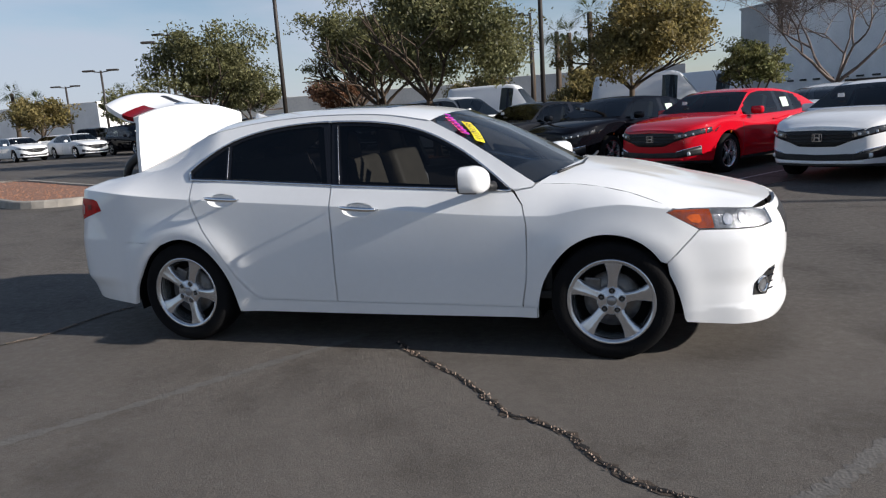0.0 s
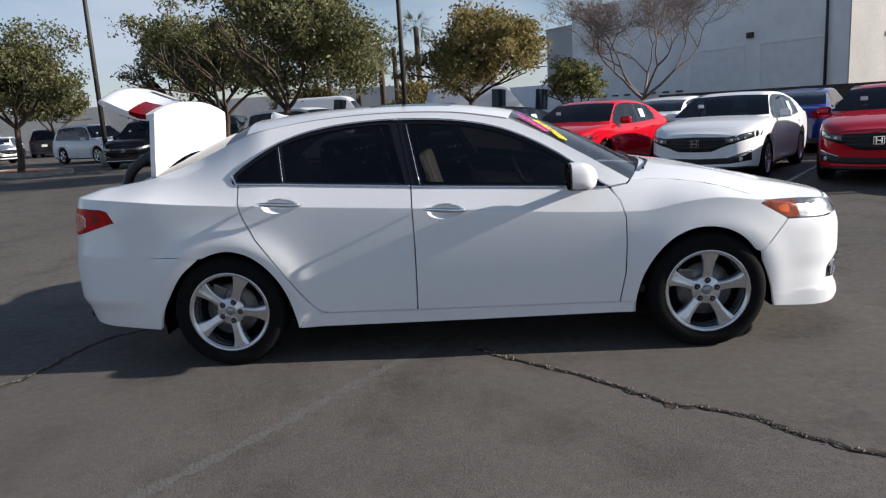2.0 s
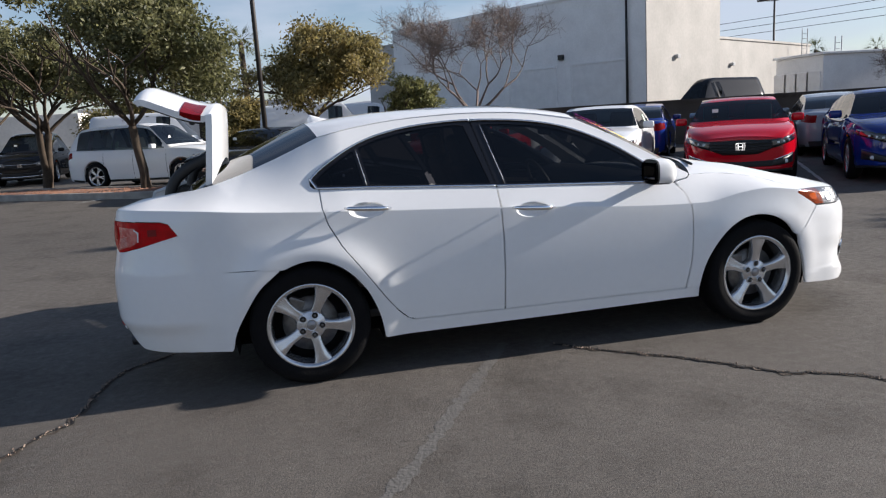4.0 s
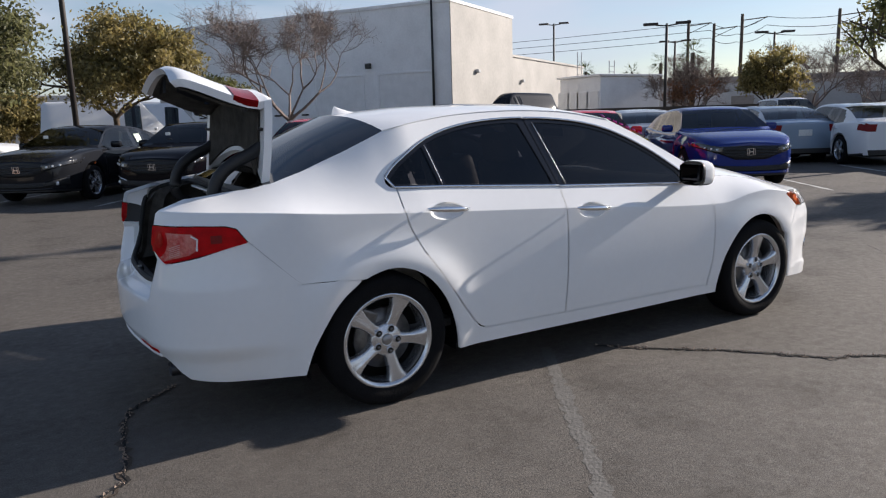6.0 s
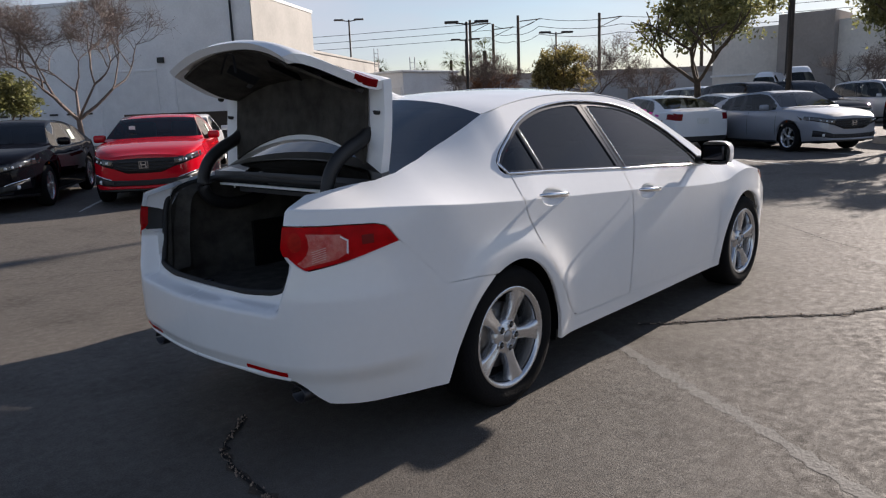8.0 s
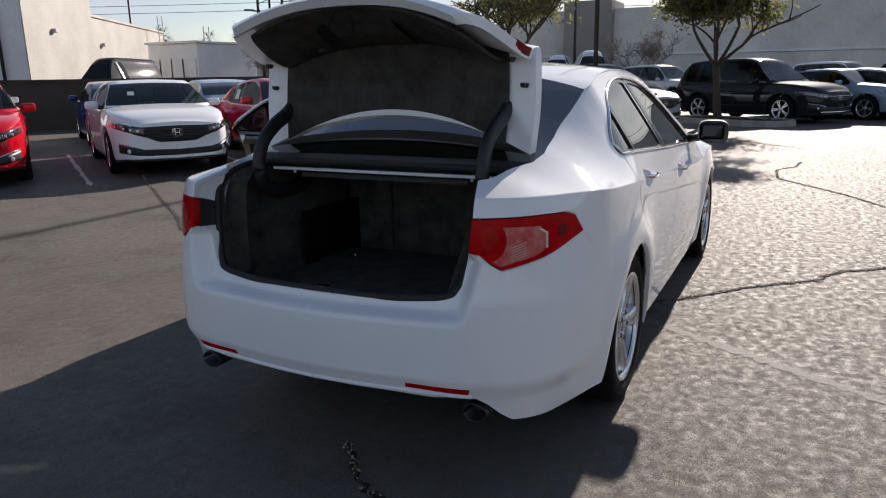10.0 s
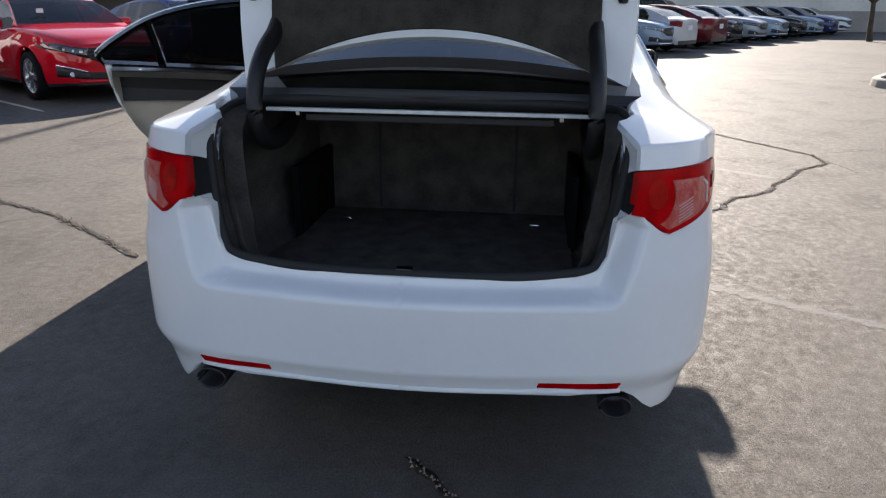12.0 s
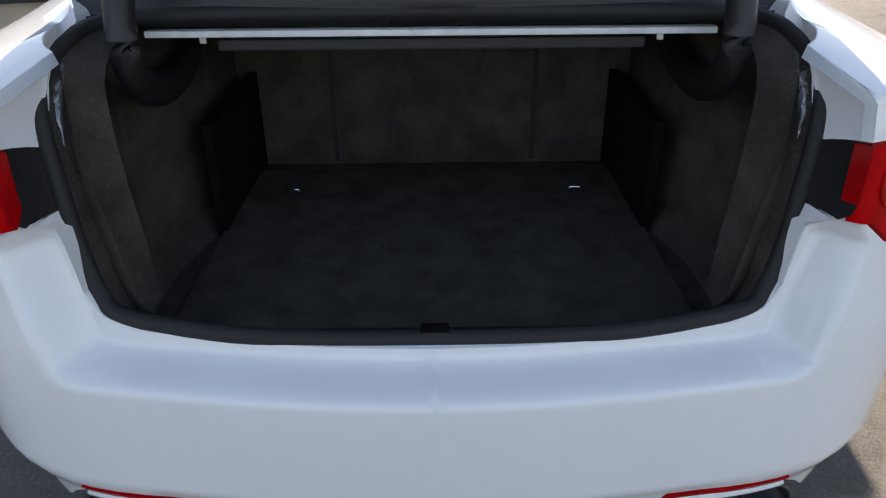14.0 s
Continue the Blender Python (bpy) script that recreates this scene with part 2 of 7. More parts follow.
def inside(poly, q):
    """Which of the points q lie in the polygon."""
    poly, q = np.asarray(poly, float), np.asarray(q, float)
    hit = np.zeros(len(q), bool)
    for (x0, y0), (x1, y1) in zip(poly, np.roll(poly, -1, 0)):
        if y0 == y1:
            continue
        cross = (q[:, 1] > y0) != (q[:, 1] > y1)
        hit ^= cross & (q[:, 0] < (x1 - x0) * (q[:, 1] - y0) / (y1 - y0) + x0)
    return hit


def dense(poly, gap=.03):
    out = []
    for a, b in zip(poly, np.roll(poly, -1, 0)):
        k = max(1, int(np.ceil(np.hypot(*(b - a)) / gap)))
        out += [a + (b - a) * i / k for i in range(k)]
    return np.array(out)


def open_dense(points, gap):
    p = np.array(points, float)
    out = [p[0]]
    for a, b in zip(p[:-1], p[1:]):
        k = max(1, int(np.ceil(np.linalg.norm(b - a) / gap)))
        out += [a + (b - a) * i / k for i in range(1, k + 1)]
    return np.array(out)

# ---- ground ----
def asphalt():
    m = bpy.data.materials.new("worn asphalt")
    m.use_nodes = True
    n, l = m.node_tree.nodes, m.node_tree.links
    b = n["Principled BSDF"]
    tc = n.new("ShaderNodeTexCoord")

    def noise_node(scale, detail=6, rough=.6):
        t = n.new("ShaderNodeTexNoise")
        t.inputs["Scale"].default_value, t.inputs["Detail"].default_value, t.inputs["Roughness"].default_value = scale, detail, rough
        l.new(tc.outputs["Object"], t.inputs["Vector"])
        return t

    def ramp(src, stops):
        r = n.new("ShaderNodeValToRGB")
        r.color_ramp.elements[0].position, r.color_ramp.elements[0].color = stops[0][0], (*stops[0][1], 1)
        r.color_ramp.elements[1].position, r.color_ramp.elements[1].color = stops[1][0], (*stops[1][1], 1)
        l.new(src, r.inputs["Fac"])
        return r

    big, mid, grit = noise_node(.22, 5), noise_node(1.7, 7), noise_node(110, 5, .75)
    base = ramp(big.outputs["Fac"], ((.32, (.096, .087, .079)), (.68, (.130, .118, .106))))
    stain = ramp(mid.outputs["Fac"], ((.30, (.42, .40, .38)), (.50, (1, 1, 1))))
    fleck = ramp(grit.outputs["Fac"], ((.34, (.68, .68, .68)), (.68, (1.30, 1.285, 1.26))))
    blotch = ramp(noise_node(14, 4, .7).outputs["Fac"], ((.36, (.91, .905, .90)), (.64, (1.07, 1.07, 1.065))))
    m0 = n.new("ShaderNodeMix")
    m0.data_type, m0.blend_type = "RGBA", "MULTIPLY"
    m0.inputs[0].default_value = 1.0
    l.new(base.outputs[0], m0.inputs[6])
    l.new(blotch.outputs[0], m0.inputs[7])
    m1, m2 = n.new("ShaderNodeMix"), n.new("ShaderNodeMix")
    for mx in (m1, m2):
        mx.data_type, mx.blend_type = "RGBA", "MULTIPLY"
        mx.inputs[0].default_value = 1.0
    m1.inputs[0].default_value = .55
    l.new(m0.outputs[2], m1.inputs[6])
    l.new(stain.outputs[0], m1.inputs[7])
    l.new(m1.outputs[2], m2.inputs[6])
    l.new(fleck.outputs[0], m2.inputs[7])
    l.new(m2.outputs[2], b.inputs["Base Color"])
    b.inputs["Roughness"].default_value = .7
    b.inputs["Specular IOR Level"].default_value = .19
    rr = n.new("ShaderNodeMapRange")
    rr.inputs["To Min"].default_value, rr.inputs["To Max"].default_value = .58, .94
    rr.inputs["From Min"].default_value, rr.inputs["From Max"].default_value = .36, .64
    l.new(noise_node(19, 5, .7).outputs["Fac"], rr.inputs["Value"])
    l.new(rr.outputs[0], b.inputs["Roughness"])
    bp, bp2 = n.new("ShaderNodeBump"), n.new("ShaderNodeBump")
    bp.inputs["Strength"].default_value, bp.inputs["Distance"].default_value = .55, .007
    bp2.inputs["Strength"].default_value, bp2.inputs["Distance"].default_value = .3, .03
    l.new(grit.outputs["Fac"], bp.inputs["Height"])
    l.new(mid.outputs["Fac"], bp2.inputs["Height"])
    pebble, bp3 = noise_node(62, 5, .7), n.new("ShaderNodeBump")
    bp3.inputs["Strength"].default_value, bp3.inputs["Distance"].default_value = .20, .006
    l.new(pebble.outputs["Fac"], bp3.inputs["Height"])
    l.new(bp2.outputs[0], bp3.inputs["Normal"])
    l.new(bp3.outputs[0], bp.inputs["Normal"])
    l.new(bp.outputs[0], b.inputs["Normal"])
    return m


M_ASPHALT = asphalt()
gx = np.r_[-1500, -300, -100, np.linspace(-40, 60, 26), 130, 400, 1500]
P = np.array([[(x, y, 0.0) for y in gx] for x in gx])
tagged(grid_part("ground", P, M_ASPHALT, flip=False, smooth=False), "worn grey asphalt parking lot with cracks", "ground", kind="structure")
M_TAR = material("crack tar", (.007, .006, .006), .9, spread=.5, scale=40)
M_GRIT = material("broken asphalt", (.085, .062, .045), .9, spread=.6, scale=60, bump=.6, bump_scale=120)
M_FADED = material("faded paint", (.185, .172, .155), .8, spread=.42, scale=9)
M_KERB = material("kerb concrete", (.36, .33, .29), .85, spread=.35, scale=4, bump=.4, bump_scale=60)
M_GRAVEL = material("red gravel", (.33, .17, .11), .95, spread=.5, scale=18, bump=1.0, bump_scale=40)
M_LINEWHITE = material("road marking", (.55, .55, .53), .8, spread=.4, scale=6)


def ribbon(points, width, mat, name, label, jag=.5, z=.004, gap=.05, wander=.02, seed=1):
    """An uneven strip along the ground."""
    rnd = random.Random(seed)
    p = open_dense(points, gap)
    left, right = [], []
    for i in range(len(p)):
        t = p[min(i + 1, len(p) - 1)] - p[max(i - 1, 0)]
        t = t / (np.hypot(*t) + 1e-9)
        nrm = np.array([-t[1], t[0]])
        o = p[i] + nrm * rnd.gauss(0, wander)
        k = width * (.35 + .65 * rnd.random() if jag else 1) * .5
        if jag and (i == 0 or i == len(p) - 1):
            k *= .2
        left.append((*(o + nrm * k), z))
        right.append((*(o - nrm * k * (1 - jag * rnd.random())), z))
    return tagged(grid_part(name, np.array([left, right]), mat, smooth=False), label, "marking" if "line" in name else "crack", kind="structure")


CRACKS = [
    ([(.05, -.75), (.17, -.88), (.40, -1.08), (.55, -1.2), (.72, -1.38), (.84, -1.52), (.98, -1.67), (1.1, -1.71), (1.26, -1.81), (1.39, -2.0), (1.54, -2.15), (1.76, -2.24), (2.05, -2.45), (2.35, -2.62), (2.66, -2.95), (3.05, -2.96)], .030),
    ([(-2.2, .02), (-2.47, -.23), (-2.52, -.43), (-2.57, -.98), (-2.66, -1.08), (-2.74, -1.25), (-2.95, -1.6)], .022),
    ([(3.37, 7.42), (2.6, 6.4), (1.86, 5.42), (1.05, 4.29), (.62, 3.8), (.35, 3.34), (.11, 2.78), (-.25, 2.26), (-.6, 1.8)], .036),
    ([(-1.9, 4.22), (-.64, 3.39), (-.28, 3.1), (.06, 2.82)], .012),
    ([(-3.6, 5.3), (-2.72, 4.77), (-1.9, 4.22)], .016),
    ([(3.05, -2.97), (4.01, -2.38), (4.96, -1.92), (6.0, -1.25), (6.9, -1.2), (7.4, -1.45), (8.0, -1.5)], .026),
    ([(2.28, -3.08), (3.08, -2.94), (3.48, -3.75), (3.9, -4.6)], .014),
    ([(4.32, .09), (3.86, -.43), (3.35, -.9), (3.04, -1.26)], .014),
    ([(2.72, 4.33), (3.83, 4.45), (4.6, 3.2), (5.68, .64), (6.19, -.35)], .018),
]
for i, (pts, w) in enumerate(CRACKS):
    ribbon(pts, w * 1.9, M_GRIT, "crumbled_edge", "crumbled asphalt along a crack", .7, .003, .045, .012, 40 + i) if w > .02 else None
    ribbon(pts, w * 1.05, M_TAR, "pavement_crack", "dark jagged crack in the asphalt", .6, .0055, .03, .008, 10 + i)
M_STONE = material("crack stones", (.34, .25, .19), .7, spread=.6, scale=90)
for i, (pts, w) in enumerate(CRACKS):
    if w < .02:
        continue
    rnd, verts, faces = random.Random(300 + i), [], []
    for a, b in zip(pts[:-1], pts[1:]):
        along = np.array(b) - np.array(a)
        gap = float(np.hypot(*along))
        for _ in range(int(gap * 110)):
            p = np.array(a) + along * rnd.random() + np.array([-along[1], along[0]]) / gap * rnd.gauss(0, w * .42)
            r = rnd.uniform(.0025, .0075)
            o = len(verts)
            turn = rnd.uniform(0, 6.28)
            verts += [(p[0] + r * math.cos(turn + q), p[1] + r * math.sin(turn + q), .004) for q in (0, 2.1, 4.2)] + [(p[0], p[1], .006 + r * 1.1)]
            faces += [(o, o + 1, o + 3), (o + 1, o + 2, o + 3), (o + 2, o, o + 3)]
    me = bpy.data.meshes.new("crack_grit")
    me.from_pydata(verts, [], faces)
    me.materials.append(M_STONE)
    tagged(obj("crack_grit", me), "loose stones crumbled out of the crack", "gravel", kind="stuff")
M_WORN = material("worn paint", (.126, .118, .108), .8, base2=(.098, .092, .085), scale=12, bump=.5, bump_scale=60)
for i, (pts, w) in enumerate([([(-1.5, -2.7), (-1.24, -2.3), (-.98, -1.92), (-.70, -1.43), (-.46, -1.03), (-.2, -.6)], .10), ([(2.7, -1.4), (2.46, -1.68), (2.28, -1.94), (2.0, -2.3)], .11)]):
    ribbon(pts, w, M_WORN, "faded_line", "faded paint line almost worn away", .12, .0012, .03, .002, 77 + i)

# ---- the white sedan: skin as a surface over (way round the plan, height) ----
from mathutils import geometry as plane_geometry

PLAN = [(-2.432, 0), (-2.426, .15), (-2.402, .36), (-2.365, .56), (-2.305, .69), (-2.2, .79), (-2.05, .845), (-1.8, .873), (-1.35, .880), (-.8, .878), (0, .880), (.9, .878),
        (1.35, .875), (1.6, .862), (1.85, .825), (2.03, .765), (2.15, .66), (2.225, .5), (2.275, .3), (2.298, .1), (2.3, 0)]
plan_xy = smooth_line(PLAN, 14)
plan_s = np.r_[0, np.cumsum(np.hypot(*np.diff(plan_xy, axis=0).T))]
plan_s = plan_s - np.interp(0, plan_xy[:, 0], plan_s)
S_REAR, S_NOSE = plan_s[0], plan_s[-1]
plan_t = np.gradient(plan_xy, axis=0)
plan_t /= np.linalg.norm(plan_t, axis=1)[:, None]
plan_t[0], plan_t[-1] = (0, 1), (0, -1)
CREASE = Curve([(-3.0, 1.01), (-2.2, 1.0), (-1.88, .984), (-1.55, .954), (-1.2, .927), (-.22, .866), (.86, .792), (1.0, .79), (1.25, .83), (1.4, .842), (1.6, .82), (1.8, .785), (2.0, .76), (2.9, .74)])
LEAN = Curve([(-3.0, 3.4), (-2.2, 3.4), (-1.9, 2.3), (-1.6, 1.25), (-1.3, .70), (-1.1, .56), (.8, .56), (1.0, .66), (1.3, 1.4), (1.6, 2.4), (2.9, 2.6)])
REAR_IN = Curve([(.1, .16), (.24, .065), (.34, .036), (.42, .002), (.55, 0), (.66, .004), (.72, .014), (.8, .026), (.94, .042), (1.0, .056)])
LEDGE_IN = Curve([(.1, .16), (.24, .065), (.34, .036), (.395, .012), (.42, .002), (.55, 0), (.597, .001), (.607, .004), (.613, .010), (.6165, .019), (.629, .066), (.632, .073), (.637, .077), (.655, .082), (.69, .088), (.9, .1)])
NOSE_IN = Curve([(.1, .05), (.185, .018), (.225, .006), (.262, .012), (.30, .026), (.38, .028), (.5, .012), (.62, .014), (.7, .034), (.78, .080), (.86, .15)])


def s_rear(y):
    """The way-round value at which the rear of the plan has half-width y."""
    k = plan_xy[:, 0] < -1.9
    return float(np.interp(y, plan_xy[k][:, 1], plan_s[k]))


def s_nose(y):
    k = plan_xy[:, 0] > 1.7
    return float(np.interp(-y, -plan_xy[k][:, 1], plan_s[k]))


def skin(s, z, side=-1, off=0.0):
    """Points of the body's skin; off: outwards."""
    s, z = np.asarray(s, float), np.asarray(z, float)
    c = np.stack([np.interp(s, plan_s, plan_xy[:, k]) for k in (0, 1)], -1)
    t = np.stack([np.interp(s, plan_s, plan_t[:, k]) for k in (0, 1)], -1)
    t /= np.linalg.norm(t, axis=-1)[..., None]
    n = np.stack([-t[..., 1], t[..., 0]], -1)
    zc = CREASE(s)
    d = np.maximum(z - zc, 0)
    low = .032 * (np.maximum(.6 - z, 0) / .4) ** 2 + .010 * np.clip((z - .6) / (zc - .6), 0, 1) ** 2
    low = low - .010 * np.exp(-((z - .60) / .16) ** 2) * np.exp(-(((np.abs(s) - 1.35) / .42) ** 4))
    for a, amp, rad in ((-1.3525, .020, .40), (1.3525, .012, .39)):
        r = np.hypot(s - a, z - .32)
        low = low - amp * np.exp(-((r - rad) / .085) ** 2) * np.clip((zc + .05 - z) / .22, 0, 1)
    flat = low + LEAN(s) * d + .10 * d * d
    y = c[..., 1]
    fold = np.where(z < .80, .605 - .33 * (.80 - z), .605 - .9 * (z - .80))
    middle = np.clip((fold + .022 - y) / .05, 0, 1)
    middle = middle * middle * (3 - 2 * middle)
    rear = np.where(z > zc, REAR_IN(zc) + LEAN(s) * d, REAR_IN(z)) * (1 - middle) + LEDGE_IN(z) * middle
    wr, wf = step(-1.75, -2.12, s), step(1.65, 2.1, s)
    nose = NOSE_IN(z)
    inset = flat * (1 - wr) * (1 - wf) + rear * wr + np.maximum(nose, flat * (1 - step(1.9, 2.3, s))) * wf
    p = c - n * (inset - off)[..., None]
    y = np.maximum(p[..., 1], 0)
    return np.stack([p[..., 0], side * y, z], -1)


def skin_normal(s, z, side):
    e = .003
    s = np.clip(s, S_REAR + .004, S_NOSE - .004)
    a = skin(s + e, z, side) - skin(s - e, z, side)
    b = skin(s, z + e, side) - skin(s, z - e, side)
    n = np.cross(a, b)
    n *= -side
    return n / np.maximum(np.linalg.norm(n, axis=-1)[..., None], 1e-9)


def panel(name, poly, mat, parent, label="", holes=(), side=-1, off=0.0, ds=.06, dz=.035, lip=.02, inward=False):
    """A panel of the skin within an outline given as (way round, height)."""
    outline = dense(np.array(poly, float))
    rings = [outline] + [dense(np.array(h, float)) for h in holes]
    pts, edges = [], []
    for r in rings:
        o = len(pts)
        pts += [tuple(p) for p in r]
        edges += [(o + i, o + (i + 1) % len(r)) for i in range(len(r))]
    edge_pts = np.array(pts)
    lo, hi = outline.min(0), outline.max(0)
    gs, gz = np.meshgrid(np.arange(lo[0], hi[0], ds), np.arange(lo[1], hi[1], dz))
    q = np.stack([gs.ravel() + .5 * ds, gz.ravel() + .5 * dz], -1)
    keep = inside(outline, q)
    for h in rings[1:]:
        keep &= ~inside(h, q)
    q = q[keep]
    # rows of points on both sides of the shoulder crease keep it straight and crisp
    cs = np.arange(lo[0] + .008, hi[0] - .008, .03)
    near = np.abs(q[:, 1] - CREASE(q[:, 0])) < .016
    q = q[~near]
    ex = np.concatenate([np.stack([cs, CREASE(cs) + e], -1) for e in (-.012, -.0035, .0035, .012)])
    if name == "rear_bumper_half":
        ls = np.arange(S_REAR + .012, s_rear(.62), .011)
        ex = np.concatenate([ex] + [np.stack([ls, np.full(len(ls), zz)], -1) for zz in (.588, .594, .599, .603, .607, .610, .613, .6155, .619, .623, .627, .630, .633, .637, .643)])
        q = q[~((q[:, 1] > .58) & (q[:, 1] < .65) & (q[:, 0] < s_rear(.62)))]
        fz = np.arange(.60, .83, .011)
        fy = .605 - .33 * (.80 - np.minimum(fz, .80)) - .9 * np.maximum(fz - .80, 0)
        offs = (-.045, -.032, -.022, -.012, -.002, .008, .018, .028, .040)
        q = q[[not (.595 < b < .835 and abs(np.interp(a, plan_s, plan_xy[:, 1]) - np.interp(b, fz, fy)) < .055) for a, b in q]]
        ex = ex[[abs(np.interp(a, plan_s, plan_xy[:, 1]) - np.interp(b, fz, fy)) > .055 or b < .598 for a, b in ex]]
        ex = np.concatenate([ex] + [np.array([[s_rear(b + o), a] for a, b in zip(fz, fy)]) for o in offs])
    ex = ex[inside(outline, ex)]
    for h in rings[1:]:
        ex = ex[~inside(h, ex)]
    if len(ex):
        ex = ex[[np.min(((edge_pts - p) / .008) ** 2 @ (1, 1)) > 1 for p in ex]]
    if len(q):
        far = np.array([np.min(((edge_pts - p) / (ds, dz)) ** 2 @ (1, 1)) > .16 for p in q])
        q = q[far]
    q = np.concatenate([q, ex])
    allp = [Vector(p) for p in pts] + [Vector(p) for p in q]
    v, _, f, *_ = plane_geometry.delaunay_2d_cdt(allp, edges, [], 0, 1e-6)
    v = np.array([tuple(p) for p in v])
    f = np.array([t for t in f if len(t) == 3])
    mid = v[f].mean(1)
    ok = inside(outline, mid)
    for h in rings[1:]:
        ok &= ~inside(h, mid)
    f = f[ok]
    P, N = skin(v[:, 0], v[:, 1], side, off), skin_normal(v[:, 0], v[:, 1], side)
    turn = (side > 0) ^ inward
    faces = [tuple(int(a) for a in (t[::-1] if turn else t)) for t in f]
    if inward:
        N = -N
    count = {}
    for t in faces:
        for a, b in zip(t, t[1:] + t[:1]):
            count[(a, b)] = 1
    verts, normals = [tuple(p) for p in P], [tuple(n) for n in N]
    if lip:
        rim = {}
        for a, b in list(count):
            if (b, a) in count:
                continue
            for k in (a, b):
                if k not in rim:
                    rim[k] = len(verts)
                    verts.append(tuple(P[k] - lip * N[k]))
                    normals.append(tuple(N[k]))
            faces.append((b, a, rim[a], rim[b]))
    me = bpy.data.meshes.new(name)
    me.from_pydata(verts, [], faces)
    me.materials.append(mat)
    me.shade_smooth()
    me.update()
    me.normals_split_custom_set_from_vertices(normals)
    return obj(name, me, parent, label)


sedan = tagged(new("white_sedan"), "white pearl four-door sedan with its trunk and doors standing open", "car")

DLO_TOP = [(-1.285, 1.094), (-1.206, 1.158), (-1.009, 1.266), (-.773, 1.328), (-.5, 1.353), (-.23, 1.35), (.036, 1.324), (.263, 1.27), (.482, 1.17), (.662, 1.053), (.80, .945)]
BELT = [(.83, .921), (.3, .950), (-.2, .982), (-.28, .988), (-.98, 1.032), (-1.262, 1.046)]
dlo_top = smooth_line(DLO_TOP, 4)
DLO = [tuple(p) for p in dlo_top] + BELT + [(-1.285, 1.06)]
RAIL = [(.30, 1.325), (.03, 1.372), (-.23, 1.391), (-.5, 1.394), (-.8, 1.379), (-1.05, 1.347), (-1.22, 1.312)]
A_EDGE = [(.30, 1.325), (.5, 1.226), (.7, 1.11), (.95, .957)]
C_EDGE = [(-1.22, 1.312), (-1.45, 1.215), (-1.65, 1.14), (-1.8, 1.097), (-1.92, 1.076)]
R_ARCH = [(-1.77, .235), (-1.735, .34), (-1.684, .43), (-1.61, .54), (-1.53, .611), (-1.43, .662), (-1.32, .682), (-1.21, .655), (-1.118, .59), (-1.04, .49), (-.991, .381), (-.968, .29), (-.955, .21)]
F_ARCH = [(.952, .219), (.965, .32), (1.0, .436), (1.07, .55), (1.154, .632), (1.25, .678), (1.347, .69), (1.455, .670), (1.551, .611), (1.63, .51), (1.683, .402), (1.715, .3), (1.728, .235)]
r_arch, f_arch = [tuple(p) for p in smooth_line(R_ARCH, 3)], [tuple(p) for p in smooth_line(F_ARCH, 3)]
FRONT_DOOR = [(-.262, .289), (.3, .286), (.868, .283), (.9, .45), (.908, .62), (.907, .755), (.882, .85), (.83, .915), (.3, .944), (-.2, .976), (-.262, .981), (-.257, .83), (-.254, .69), (-.256, .5)]
REAR_DOOR = [(-.27, .982), (-.98, 1.026), (-1.24, 1.038), (-1.236, .95), (-1.213, .862), (-1.15, .742), (-1.074, .639), (-.93, .429), (-.87, .352), (-.82, .305), (-.78, .293), (-.27, .289), (-.264, .5), (-.262, .69), (-.265, .83)]
SILL = [(-.947, .209), (0, .212), (.946, .219), (.952, .278), (.87, .277), (.3, .280), (-.262, .283), (-.79, .286), (-.897, .287)]
y_tail = [s_rear(.645), s_rear(.585), s_rear(.672)]
TAIL_TIP = (-1.985, .866)
TAIL = [TAIL_TIP, (-2.03, .925), (-2.075, .938), (-2.2, .944), (y_tail[0], .944), (s_rear(.59), .944), (s_rear(.578), .838), (s_rear(.612), .834), (s_rear(.648), .806), (y_tail[2] + .01, .786), (-2.2, .818)]
SEAM = [(-1.49, .640), (-1.6, .654), (-1.765, .656)]
BODY_SIDE = ([(-.95, .212), (-.90, .290), (-.80, .289), (-.826, .302), (-.876, .349), (-.936, .425), (-1.08, .635), (-1.157, .74), (-1.22, .86), (-1.243, .95), (-1.248, 1.042), (-1.275, 1.048), (-1.292, 1.065)]
             + [(p[0] - .004, p[1] + .006) for p in dlo_top] + [(.838, .927), (.93, .938), (.95, .957)] + A_EDGE[-2:0:-1] + RAIL + C_EDGE[1:]
             + [(-2.1, 1.062), (s_rear(.66), 1.047), (s_rear(.60), 1.044), (s_rear(.592), .948)] + [(y_tail[0], .948), (-2.2, .948), (-2.072, .942), (-2.025, .929), (-1.982, .871)]
             + [(-1.768, .662), (-1.6, .660), (-1.485, .647)] + [p for p in r_arch if p[0] > -1.48])
R_BUMPER = ([p for p in r_arch if p[0] < -1.52] + [(-1.49, .643), (-1.6, .6565), (-1.765, .6585), (-1.981, .867), (-2.2, .812), (y_tail[2] + .01, .780), (s_rear(.648), .800), (s_rear(.612), .829), (s_rear(.575), .832),
            (s_rear(.562), .778), (s_rear(.546), .713), (s_rear(.518), .676), (s_rear(.470), .660), (s_rear(.3), .653), (S_REAR, .652), (S_REAR, .352), (s_rear(.3), .349), (s_rear(.45), .343),
            (s_rear(.50), .348), (s_rear(.53), .353), (s_rear(.60), .350), (s_rear(.64), .325), (s_rear(.68), .288), (s_rear(.72), .258), (-2.1, .242), (-1.9, .236)])
